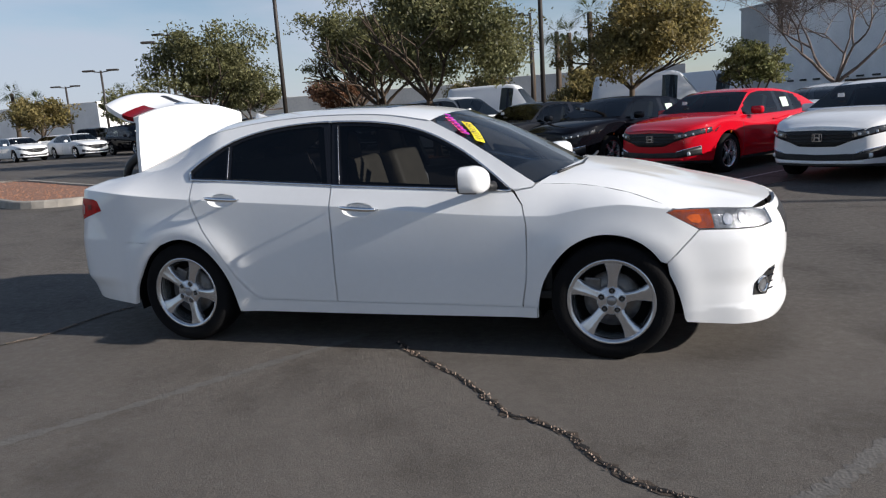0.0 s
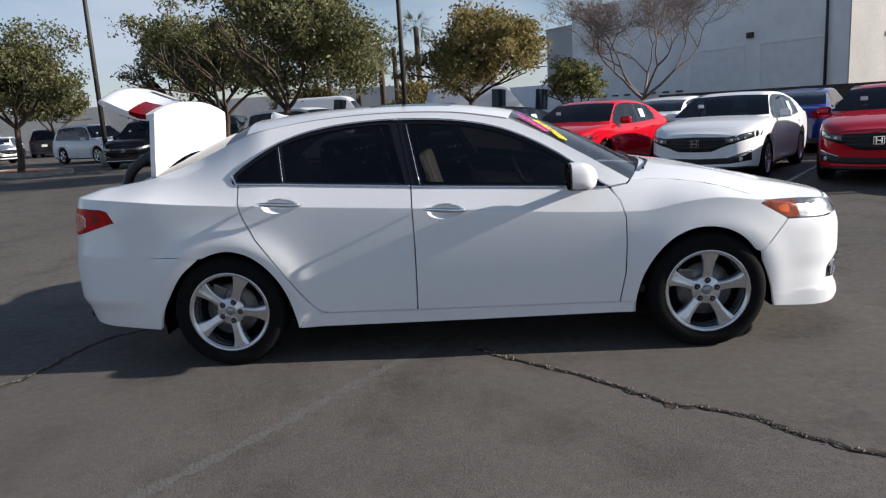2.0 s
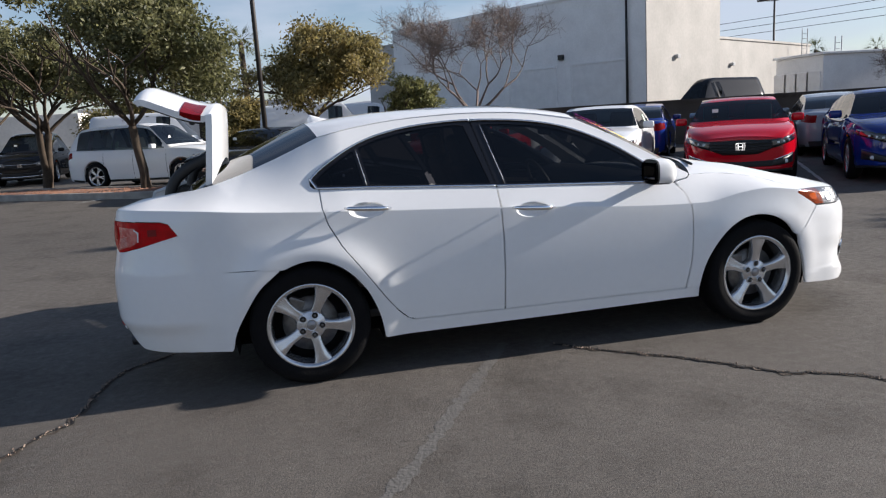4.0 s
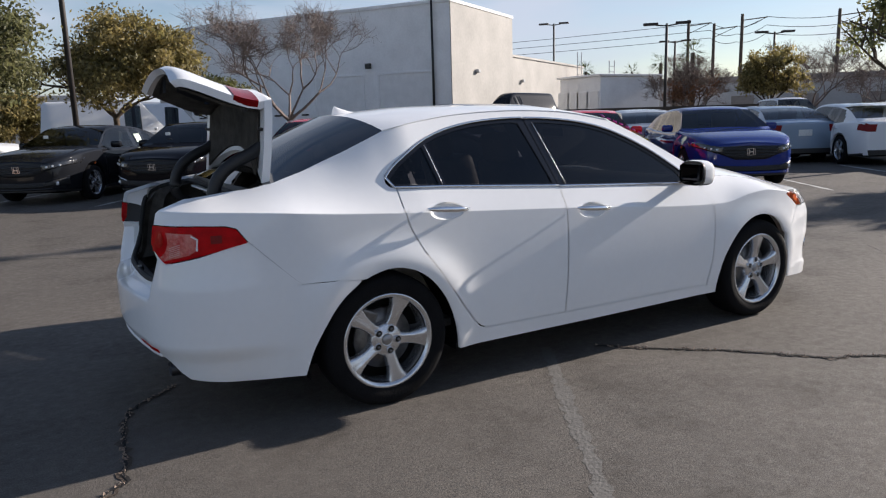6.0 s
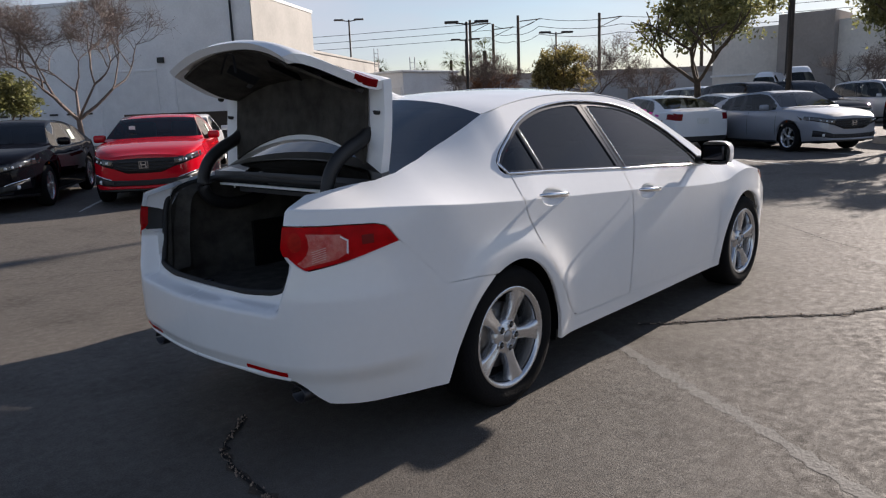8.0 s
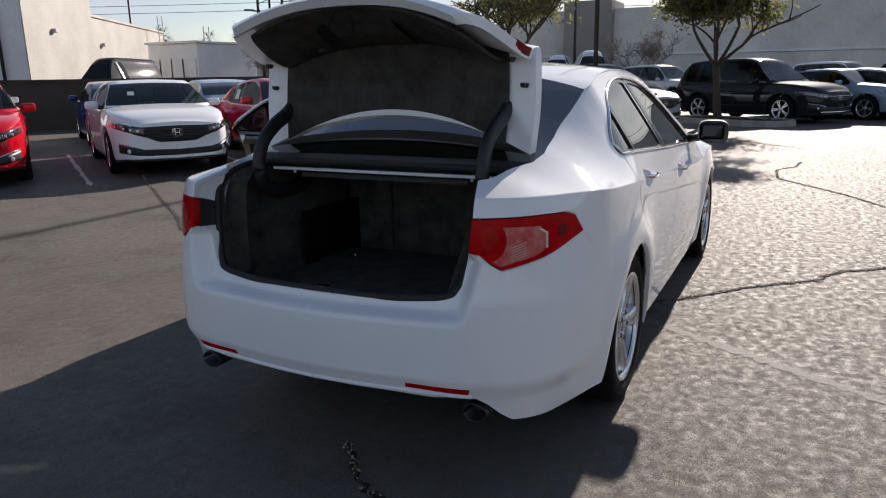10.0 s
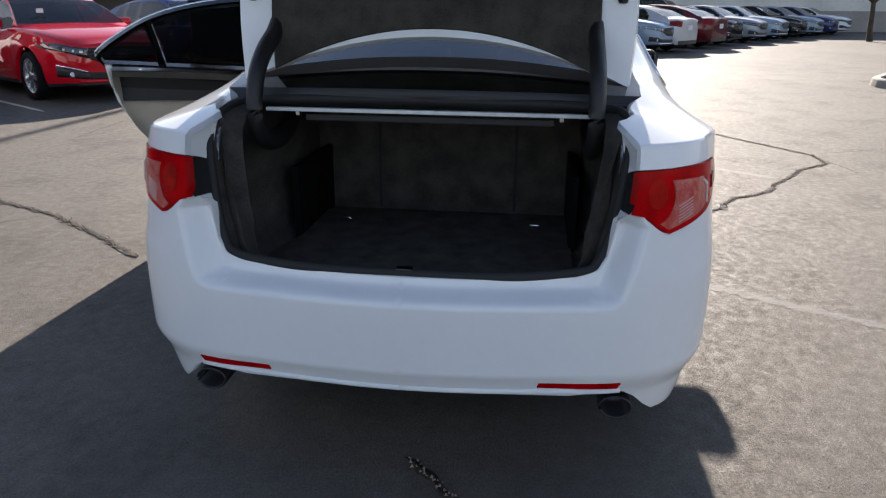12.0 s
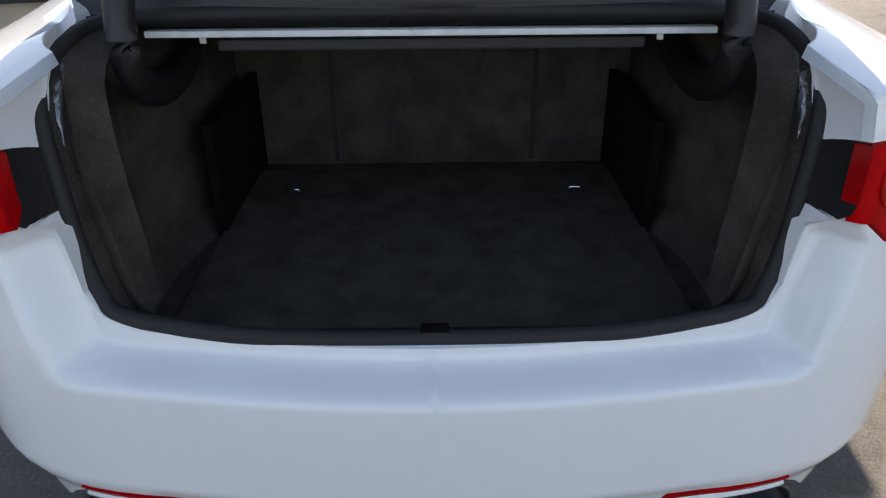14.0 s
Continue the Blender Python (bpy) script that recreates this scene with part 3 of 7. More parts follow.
FENDER = ([(.957, .222), (.957, .283), (.876, .283), (.907, .45), (.915, .62), (.914, .755), (.888, .852), (.842, .918), (.935, .932), (.957, .952), (1.15, .945), (1.3, .925), (1.45, .892), (1.6, .842), (1.67, .816),
           (1.635, .795), (1.795, .702), (1.635, .535)] + [p for p in f_arch[::-1] if p[0] < 1.62])
HEAD = [(1.635, .793), (1.672, .811), (1.75, .806), (1.9, .798), (2.0, .792), (s_nose(.70), .783), (s_nose(.60), .762), (s_nose(.60), .70), (s_nose(.68), .693), (2.0, .695), (1.8, .705)]
F_BUMPER = ([p for p in f_arch[::-1] if p[0] > 1.64] + [(1.64, .53), (1.80, .699), (2.0, .690), (s_nose(.68), .688), (s_nose(.594), .694), (s_nose(.594), .769), (s_nose(.5), .776), (s_nose(.3), .779), (S_NOSE, .780), (S_NOSE, .190), (s_nose(.5), .190), (2.0, .188), (1.9, .196), (1.74, .212)])[::1]

FOG = [(s_nose(.735), .335), (s_nose(.66), .325), (s_nose(.60), .40), (s_nose(.60), .47), (s_nose(.66), .462), (s_nose(.73), .395)]
for side in (-1, 1):
    panel("body_side", BODY_SIDE, M_WHITE, sedan, side=side, ds=.05, dz=.02)
    panel("front_fender", FENDER, M_WHITE, sedan, side=side, ds=.05, dz=.022)
    panel("sill", SILL, M_WHITE, sedan, side=side, dz=.03)
    panel("rear_bumper_half", R_BUMPER, M_WHITE, sedan, side=side, ds=.045, dz=.018, lip=.03)
    panel("front_bumper_half", F_BUMPER, M_WHITE, sedan, side=side, ds=.03, dz=.016)
    fog = panel("fog_lamp", FOG, M_TRIM, sedan, "dark fog lamp housing with chrome ring", side=side, off=.003, lip=.006, ds=.03, dz=.02)
    fq = [(s_nose(.69) + .036 * math.cos(w), .385 + .040 * math.sin(w)) for w in np.linspace(0, 2 * math.pi, 25)]
    fr_ = skin(np.array([q[0] for q in fq]), np.array([q[1] for q in fq]), side, .008)
    part("ring", tube_bm([tuple(q) for q in fr_], .007, 8), M_CHROME, fog, "chrome fog lamp ring", smooth=True)
    panel("lens", fq[:-1], M_REFLECT, fog, side=side, off=.007, lip=.006, ds=.02, dz=.02)
    for zz in (.35, .385, .42, .455):
        q = skin(np.linspace(s_nose(.655), s_nose(.605), 6), np.full(6, zz), side, .006)
        part("slat", tube_bm([tuple(v) for v in q], .004, 6), M_GLOSSBLACK, fog)
    # headlamp: bright bowl, amber marker, clear cover
    head = panel("headlamp", HEAD, M_REFLECT, sedan, "clear headlamp with amber corner", side=side, off=-.008, lip=.02)
    panel("marker_body", [(1.640, .793), (1.674, .807), (1.75, .802), (1.86, .796), (1.875, .705), (1.80, .708)], M_AMBERDARK, head, "dark red edge of the marker", side=side, off=.000, lip=.01)
    panel("marker", [(1.735, .766), (1.76, .780), (1.80, .778), (1.812, .745), (1.795, .733), (1.76, .742)], M_AMBER, head, "amber side marker", side=side, off=.002, lip=.01)
    panel("bezel", [(1.862, .797), (1.874, .796), (1.888, .697), (1.874, .699)], M_TRIM, head, side=side, off=-.008, lip=.01)
    panel("lens", HEAD, M_CLEAR, head, side=side, off=.0, lip=0).visible_shadow = False
    for cs, rr_ in ((1.955, .028), (2.045, .026)):
        panel("bulb", [(cs + rr_ * math.cos(w), .744 + rr_ * 1.05 * math.sin(w)) for w in np.linspace(0, 2 * math.pi, 19)[:-1]], M_ALLOY, head, "bright lamp bowl", side=side, off=-.004, lip=.006, ds=.02, dz=.02)
    # tail lamp
    tail = panel("tail_lamp", TAIL, M_RED, sedan, "red tail lamp with clear band", side=side, ds=.03, dz=.02, off=.004, lip=.03)
    arc = [(s_rear(.632) + .072 * math.cos(w), .880 + .070 * math.sin(w)) for w in np.radians(np.linspace(-72, 34, 9))]
    panel("clear_band", [(-2.226, .914), (-2.20, .89), (-2.205, .845), (-2.24, .826), (s_rear(.705), .806), (s_rear(.675), .797)] + arc, M_PINKLENS, tail, "clear prismatic lens band", side=side, off=.007, lip=.006, ds=.02, dz=.02)
    panel("lens_rim", [(-2.226, .909), (-2.196, .893), (-2.200, .842), (-2.207, .846), (-2.203, .889), (-2.230, .904)], M_LENSWHITE, tail, side=side, off=.009, lip=.004, ds=.02, dz=.02)
    for zz in (.812, .820, .828, .836, .844, .852):
        panel("lens_rib", [(s_rear(.703), zz), (s_rear(.745), zz + .016), (s_rear(.745), zz + .019), (s_rear(.703), zz + .003)], M_LENSRIB, tail, side=side, off=.009, lip=.002, ds=.02, dz=.02)
    panel("marker", [(-2.09, .905), (-2.14, .905), (-2.14, .87), (-2.09, .872)], M_REDDARK, tail, side=side, off=.007, lip=.004, ds=.02, dz=.02)
    panel("inner_lens", [(s_rear(.643) + .030 * math.cos(w), .888 + .036 * math.sin(w)) for w in np.linspace(0, 2 * math.pi, 21)[:-1]], M_BRICK, tail, side=side, off=.007, lip=.004, ds=.02, dz=.02)
    panel("reflector", [(s_rear(.58), .387), (s_rear(.365), .392), (s_rear(.362), .378), (s_rear(.575), .368)], M_RED, sedan, "narrow red reflector", side=side, off=.004, lip=.012, ds=.04, dz=.006)
    # lower valance
    panel("valance", [(-1.95, .232), (s_rear(.72), .24), (s_rear(.5), .30), (S_REAR, .35), (S_REAR, .31), (-2.0, .235)], M_TRIM, sedan, side=side, off=-.10, lip=.02)
    lip_s = np.linspace(S_REAR, s_rear(.585), 30)
    lip_z = .3625 - .004 * np.linspace(0, 1, 30) ** 3
    part("lip_moulding", tube_bm([tuple(q) for q in skin(lip_s, lip_z, side, .001)], .0075, 8), M_WHITE, sedan, smooth=True)
    # exhaust tips
    obj("exhaust_tip", grid_mesh("exhaust_tip", lathe([(.001, .05), (.028, .05), (.029, -.02), (.033, -.023), (.035, -.02), (.035, .16)], 24, "x") * (1, 1.3, 1) + np.array([-2.285, side * .575, .290]), M_ALLOYDARK), sedan, "steel oval exhaust tip")


def door(outline, glass_shapes, pillar, side, name, handle_x, edge_holes):
    hz = float(np.interp(handle_x, [-1.0, -.08], [.928, .853]))
    rim = [(handle_x - .005 + .098 * math.cos(a), hz - .010 + .042 * math.sin(a)) for a in np.linspace(0, 2 * math.pi, 31)[:-1]]
    d = panel(name, outline, M_WHITE, sedan, side=side, ds=.05, dz=.025, lip=.045, holes=[rim] if name else [])
    panel("window_frame", pillar, M_GLOSSBLACK, d, "gloss black window frame", holes=glass_shapes, side=side, off=-.004, ds=.06, dz=.03, lip=.03)
    for g in glass_shapes:
        panel("window", g, M_TINTFRONT if name == "front_door" else M_TINT, d, "dark tinted side window", side=side, off=-.012, lip=0, ds=.08, dz=.05)
    # grab handle in its cup
    P = skin(np.linspace(handle_x - .125, handle_x + .125, 11), np.full(11, hz) - np.linspace(-.012, .012, 11) * 0, side)
    tilt = np.linspace(.010, -.010, 11)
    lift = np.array([.004, .022, .033, .036, .037, .037, .037, .036, .033, .022, .004])
    line = [tuple(p + np.array([0, side * l, t])) for p, l, t in zip(P, lift, tilt)]
    part("handle", tube_bm(line, [.006, .011, .013, .0135, .014, .014, .014, .0135, .013, .011, .006], 10, flat=.62), M_CHROME, d, "chrome door handle", smooth=True)
    cup = []
    for r, dep in ((1.0, -.001), (.93, -.012), (.75, -.026), (.45, -.034), (.02, -.036)):
        cup.append([skin(np.array([handle_x - .005 + .098 * r * math.cos(a)]), np.array([hz - .010 + .042 * r * math.sin(a)]), side, dep)[0] for a in np.linspace(0, 2 * math.pi, 31)[:-1]])
    obj("handle_cup", grid_mesh("handle_cup", np.array(cup), M_WHITE, close_v=True, flip=side < 0), d)
    # inner trim
    c = np.array(outline, float)
    mid = c.mean(0)
    inner = mid + (c - mid) * (.955, .93)
    panel("door_card", inner, M_BEIGE, d, "beige inner door panel", side=side, off=-.06, inward=True, lip=-.05)
    lo, hi = min(p[0] for p in inner), max(p[0] for p in inner)
    panel("upper_card", [(lo + .03, .865), (hi - .03, .845), (hi - .05, .93), (lo + .03, 1.0)], M_DASH, d, "dark upper door trim", side=side, off=-.066, inward=True, lip=-.02)
    panel("armrest", [(lo + .18, .66), (hi - .12, .66), (hi - .12, .73), (lo + .18, .74)], M_BEIGE, d, side=side, off=-.125, inward=True, lip=-.07)
    return d


f_top = [p for p in dlo_top if p[0] > -.31]
r_top = [p for p in dlo_top if p[0] < -.31]
F_GLASS = [(-.20, .992), (.3, .962), (.74, .936)] + [(p[0] - .012, p[1] - .020) for p in f_top[::-1] if .0 < p[0] < .72] + [(p[0], p[1] - .024) for p in f_top[::-1] if -.26 < p[0] <= .0] + [(-.283, 1.325)]
R_GLASS = [(-.97, 1.042), (-.297, 1.0), (-.388, 1.325)] + [(p[0], p[1] - .022) for p in r_top[::-1] if -.98 < p[0] < -.40] + [(-1.008, 1.243)]
Q_GLASS = [(-1.005, 1.045), (-1.25, 1.060), (-1.262, 1.085)] + [(p[0] + .012, p[1] - .018) for p in r_top if -1.23 < p[0] < -1.05] + [(-1.04, 1.225)]
F_FRAME = [(-.262, .984), (.3, .952), (.82, .922)] + [(p[0], p[1] - .001) for p in f_top[::-1]] + [(-.34, 1.350)]
R_FRAME = [(-1.255, 1.047), (-.98, 1.033), (-.27, .986), (-.35, 1.350)] + [tuple(p) for p in r_top[::-1]]
for side in (-1, 1):
    fd = door(FRONT_DOOR, [F_GLASS], F_FRAME, side, "front_door", -.075, None)
    rd = door(REAR_DOOR, [R_GLASS, Q_GLASS], R_FRAME, side, "rear_door", -1.0, None)
    panel("door_pillar", [(-.19, .975), (-.34, .985), (-.44, 1.335), (-.25, 1.335)], M_GLOSSBLACK, sedan, "gloss black pillar between the doors", side=side, off=-.026, lip=.04)
    # slim bright divisions beside the panes
    for ob, a, b in ((fd, (-.215, .992), (-.292, 1.325)), (rd, (-.988, 1.043), (-1.024, 1.235))):
        q = np.linspace(a, b, 8)
        part("division_bar", tube_bm([tuple(p) for p in skin(q[:, 0], q[:, 1], side, .001)], .0022, 6), M_ALLOY, ob)
    # bright line round the side windows
    for ob, chain in ((fd, F_FRAME), (rd, R_FRAME)):
        pts = dense(np.array(chain))
        if ob is fd:
            pts = [p for p in pts if not (p[0] < -.250 + (p[1] - .98) * -.22 and .99 < p[1] < 1.345)]
        else:
            pts = [p for p in pts if not (p[0] > -.290 - (p[1] - .98) * .22 and .995 < p[1] < 1.345)]
            k = next(i for i in range(len(pts)) if pts[i][0] > -.36 and pts[i][1] > 1.3)
            pts = pts[k:] + pts[:k]
        if ob is fd:
            k = next(i for i in range(len(pts)) if pts[i][1] < 1.0 and pts[i][0] < -.2)
            pts = pts[k:] + pts[:k]
        pts = np.array(pts)
        part("chrome_trim", tube_bm([tuple(p) for p in skin(pts[:, 0], pts[:, 1], side, .003)], .0065, 6), M_CHROME, ob, "chrome window surround", smooth=True)
    # mirror: white cap ahead, black back with glass
    c = np.array([.655, side * .955, 1.005])
    shape = []
    for u in np.linspace(-1, 1, 13):
        w = (1 - abs(u) ** 3.0) ** .5 if abs(u) < 1 else 0.02
        ring = []
        for a in np.linspace(0, 2 * math.pi, 25)[:-1]:
            ca, sa = math.cos(a), math.sin(a)
            r = (abs(ca) ** 3.6 + abs(sa) ** 3.6) ** (-1 / 3.6)
            fx = .09 * (u if u > 0 else u * .75)
            k = (1 - max(u, 0) ** 2.2) ** .5 if u < 1 else .02
            k = k if u > 0 else 1 - .05 * u * u
            ring.append((c[0] + fx + .02 * sa * 0, c[1] + side * .094 * r * ca * k - side * .01 * u, c[2] + (.074 * r * sa * k) - .012 * max(u, 0)))
        shape.append(ring)
    mirror = grid_part("mirror", np.array(shape), [M_WHITE, M_TRIM], fd, "white door mirror with black back", close_v=True, pick=lambda i, j: 0 if (i > 0 and not (15 <= j <= 20 and i < 8)) else 1, flip=side < 0)
    bm = box((.016, .15, .10), (c[0] - .064, c[1], c[2] + .002), .02, 3)
    part("mirror_glass", bm, M_DARKREFLECT, mirror, "mirror glass")
    part("mirror_foot", tube_bm([(c[0] + .02, c[1] - side * .06, c[2] - .035), (c[0] + .05, c[1] - side * .12, c[2] - .05), (c[0] + .07, c[1] - side * .155, c[2] - .055)], [.028, .024, .03], 8), M_TRIM, mirror, smooth=True)
    # painted rear edge of the back door
    shut = dense(np.array(REAR_DOOR[2:9]))[:-18]
    shut = [p for p in shut if p[0] < -.85]
    q = skin(np.array([p[0] + .006 for p in shut]), np.array([p[1] for p in shut]), side, -.030)
    part("shut_face", tube_bm([tuple(v) for v in q], .017, 8), M_WHITE, rd, "painted edge of the open door", smooth=True)
    for zz in (.93, .70, .56):
        k = int(np.argmin([abs(p[1] - zz) for p in shut]))
        part("bolt", box((.012, .014, .014), tuple(q[k] + np.array([-.016, 0, 0])), .003), M_TRIM, rd)
    if side > 0:
        for d_ob, hx, ang in ((fd, .90, 47), (rd, -.25, 66)):
            h = Matrix.Translation((hx, .865, 0))
            d_ob.matrix_basis = h @ Matrix.Rotation(radians(-ang), 4, "Z") @ h.inverted()


# ---- roof, glass, bonnet ----
def edge_line(pairs, n):
    p = smooth_line(pairs, 10)
    return np.stack([np.interp(np.linspace(0, 1, n), np.linspace(0, 1, len(p)), p[:, k]) for k in (0, 1)], -1)


vv = np.linspace(-1, 1, 33)
rail = edge_line(RAIL, 41)
ROOF_Z = Curve([(-1.3, 1.392), (-1.22, 1.402), (-.8, 1.436), (-.5, 1.441), (-.1, 1.432), (.2, 1.398), (.36, 1.368)])
roof_pts = []
for s0, z0 in rail:
    e = skin(np.array([s0]), np.array([z0]), 1)[0]
    bow = .055 * step(-.3, .30, s0) - .05 * step(-.9, -1.22, s0)
    row = []
    for v in vv:
        x = e[0] + bow * (1 - v * v)
        row.append((x, e[1] * v, e[2] + (float(ROOF_Z(x)) - e[2]) * (1 - abs(v) ** 2.3)))
    roof_pts.append(row)
roof_pts = np.array(roof_pts)
grid_part("roof", roof_pts, M_WHITE, sedan, flip=True)
# a thin dark joint where the roof meets the body side
for side in (-1, 1):
    part("roof_moulding", tube_bm([tuple(p + np.array([0, 0, .001])) for p in skin(rail[:, 0], rail[:, 1], side, .001)], .003, 6), M_WHITE, sedan)
sun_panel = []
for a in np.linspace(-.62, .02, 9):
    sun_panel.append([(a + .02 * (1 - (b / .42) ** 2), b, float(ROOF_Z(a)) - .085 * abs(b / .6) ** 2.3 + .006 + (0 if abs(b) < .41 and -.61 < a < .01 else -.012)) for b in np.linspace(-.42, .42, 13)])
grid_part("sunroof", np.array(sun_panel), M_GLOSSBLACK, sedan, "dark glass sunroof")


def pane(top, bottom_edge, centre_bottom, bulge, n=21):
    """Rows from a top edge line down to a lower edge line between the two side edges."""
    side_edge = edge_line(bottom_edge, n)
    rows = []
    E = skin(side_edge[:, 0], side_edge[:, 1], 1)
    for k in range(n):
        t = k / (n - 1)
        row = []
        for j, v in enumerate(vv):
            a = np.array(top[j])
            b = np.array(centre_bottom(v))
            lin = a + (b - a) * t
            w = abs(v)
            lin[1] = E[k][1] * v
            lin[2] += bulge * math.sin(math.pi * t) * (1 - v * v)
            edge_fix = (E[k] - (np.array(top[-1]) + (np.array(centre_bottom(1)) - np.array(top[-1])) * t)) * (1, 0, 1)
            row.append(tuple(lin + edge_fix * w ** 3))
        rows.append(row)
    return np.array(rows)


wb = skin(np.array([.95]), np.array([.957]), 1)[0]
wind = pane(roof_pts[0], A_EDGE, lambda v: (wb[0] + .17 * (1 - v * v), wb[1] * v, wb[2] + .045 * (1 - v * v)), .02)
wo = grid_part("windscreen", wind, M_WIND, sedan, "clear windscreen with price stickers")
wo.visible_shadow = False
rb = skin(np.array([-1.92]), np.array([1.076]), 1)[0]
back = pane(roof_pts[-1], C_EDGE, lambda v: (rb[0] - .055 * (1 - v * v), rb[1] * v, rb[2] + .012 * (1 - v * v)), .012)
grid_part("rear_window", back, M_REARGLASS, sedan, "dark tinted rear window", flip=True)
# fin aerial
fin = []
for t, (x, w, h) in enumerate([(-1.10, .012, .002), (-1.15, .022, .016), (-1.20, .018, .038), (-1.225, .012, .050), (-1.238, .006, .036), (-1.245, .002, .004)]):
    z0 = float(ROOF_Z(x)) - .004
    fin.append([(x, -w, z0), (x, -w * .35, z0 + h * .8), (x, 0, z0 + h), (x, w * .35, z0 + h * .8), (x, w, z0)])
grid_part("aerial_fin", np.array(fin), M_WHITE, sedan, flip=True)

# bonnet
HOOD_Z = Curve([(1.0, 1.03), (1.1, 1.026), (1.32, .992), (1.7, .908), (2.0, .832), (2.15, .795), (2.24, .778)])
hood_edge = edge_line([(.957, .952), (1.15, .945), (1.3, .925), (1.45, .893), (1.6, .843), (1.672, .813), (1.75, .807), (1.9, .799), (2.0, .793), (s_nose(.70), .784)], 26)
hood = []
for k, (s0, z0) in enumerate(hood_edge):
    e = skin(np.array([s0]), np.array([z0]), 1, -.004)[0]
    fwd = .17 * (1 - k / 25) + .14 * step(.6, 1, k / 25)
    row = []
    for v in vv:
        x = e[0] + fwd * (1 - v * v)
        ridge = .010 * math.exp(-((abs(v) - .62) / .12) ** 2) * step(0, .3, k / 25) * step(1, .75, k / 25)
        row.append((x, e[1] * v, e[2] + (float(HOOD_Z(x)) - e[2]) * (1 - abs(v) ** 2.6) + ridge))
    hood.append(row)
hood = np.array(hood)
grid_part("bonnet", hood, M_WHITE, sedan)
# cowl between bonnet and windscreen
cowl = np.stack([wind[-1], (wind[-1] + hood[0]) / 2 - np.array([0, 0, .012]), hood[0] - np.array([0, 0, .004])])
grid_part("cowl", cowl, M_TRIM, sedan, "black plastic cowl under the wipers", flip=True)
for y0, y1 in ((-.62, .02), (.05, .62)):
    part("wiper", tube_bm([(1.13 - .12 * abs(y0), y0, 1.0), (1.15, (y0 + y1) / 2, 1.016), (1.14, y1, 1.018)], .008, 6), M_TRIM, sedan)
# painted panel that closes the nose under the bonnet's edge
for side in (-1, 1):
    panel("nose_panel", [(s_nose(.715), .70), (s_nose(.715), .779), (s_nose(.60), .774), (s_nose(.45), .774), (s_nose(.45), .70)], M_WHITE, sedan, side=side, off=-.014, lip=.01, ds=.03, dz=.016)
# grille
panel("grille", [(s_nose(.42), .74), (S_NOSE, .76), (S_NOSE, .58), (s_nose(.36), .60)], M_TRIM, sedan, side=-1, off=.004)
panel("grille", [(s_nose(.42), .74), (S_NOSE, .76), (S_NOSE, .58), (s_nose(.36), .60)], M_TRIM, sedan, side=1, off=.004)

# price stickers with handwritten-style lettering across the top of the windscreen
def lettering(text, size, mat, parent, m):
    cu = bpy.data.curves.new("lettering", "FONT")
    cu.body, cu.size, cu.align_x, cu.align_y = text, size, "CENTER", "CENTER"
    tmp = bpy.data.objects.new("tmp", cu)
    scene.collection.objects.link(tmp)
    bpy.context.view_layer.update()
    me = bpy.data.meshes.new_from_object(tmp.evaluated_get(bpy.context.evaluated_depsgraph_get()))
    bpy.data.objects.remove(tmp)
    me.materials.clear()
    me.materials.append(mat)
    me.transform(m)
    return obj("lettering", me, parent)


def wind_at(v, t):
    j = (v + 1) / 2 * (len(vv) - 1)
    k = t * (len(wind) - 1)
    j0, k0 = min(int(j), len(vv) - 2), min(int(k), len(wind) - 2)
    a, b = j - j0, k - k0
    return (wind[k0, j0] * (1 - a) + wind[k0, j0 + 1] * a) * (1 - b) + (wind[k0 + 1, j0] * (1 - a) + wind[k0 + 1, j0 + 1] * a) * b


M_INK = material("ink", (0.05, 0.02, 0.06), .6)
M_INKP = material("purple ink", (0.35, 0.02, 0.35), .6)
PINK_AT = ((-.97, .30), (-.80, .05), (-.75, .10), (-.935, .36))
YELLOW_AT = ((-.965, .45), (-.723, .171), (-.635, .221), (-.915, .515))
for quad, mat, ink, word in ((PINK_AT, M_PINK, M_INKP, ""), (YELLOW_AT, M_YELLOW, M_INK, "LUXURY")):
    qa, qb, qc, qd = np.array(quad)
    P = np.array([[wind_at(*((qa + (qb - qa) * u) * (1 - w) + (qd + (qc - qd) * u) * w)) + np.array([.006, 0, .008]) for w in np.linspace(0, 1, 4)] for u in np.linspace(0, 1, 12)])
    st = grid_part("price_sticker", P, mat, wo, "bright paper sticker with lettering", flip=True)
    a, b = P[0].mean(0), P[-1].mean(0)
    ex = Vector(b - a).normalized()
    ey = Vector(P[5, 0] - P[5, 3]).normalized()
    ez = ex.cross(ey).normalized()
    m4 = Matrix((ex, ey, ez)).transposed().to_4x4()
    m4.translation = Vector((a + b) / 2) + ez * .012
    if word:
        lettering(word, .068, ink, st, m4)
    else:
        for k in range(7):
            part("bar", box((.022, .036, .002), (0, 0, 0), rot=None), ink, st).matrix_basis = m4 @ Matrix.Translation((-.13 + k * .042, 0, 0))

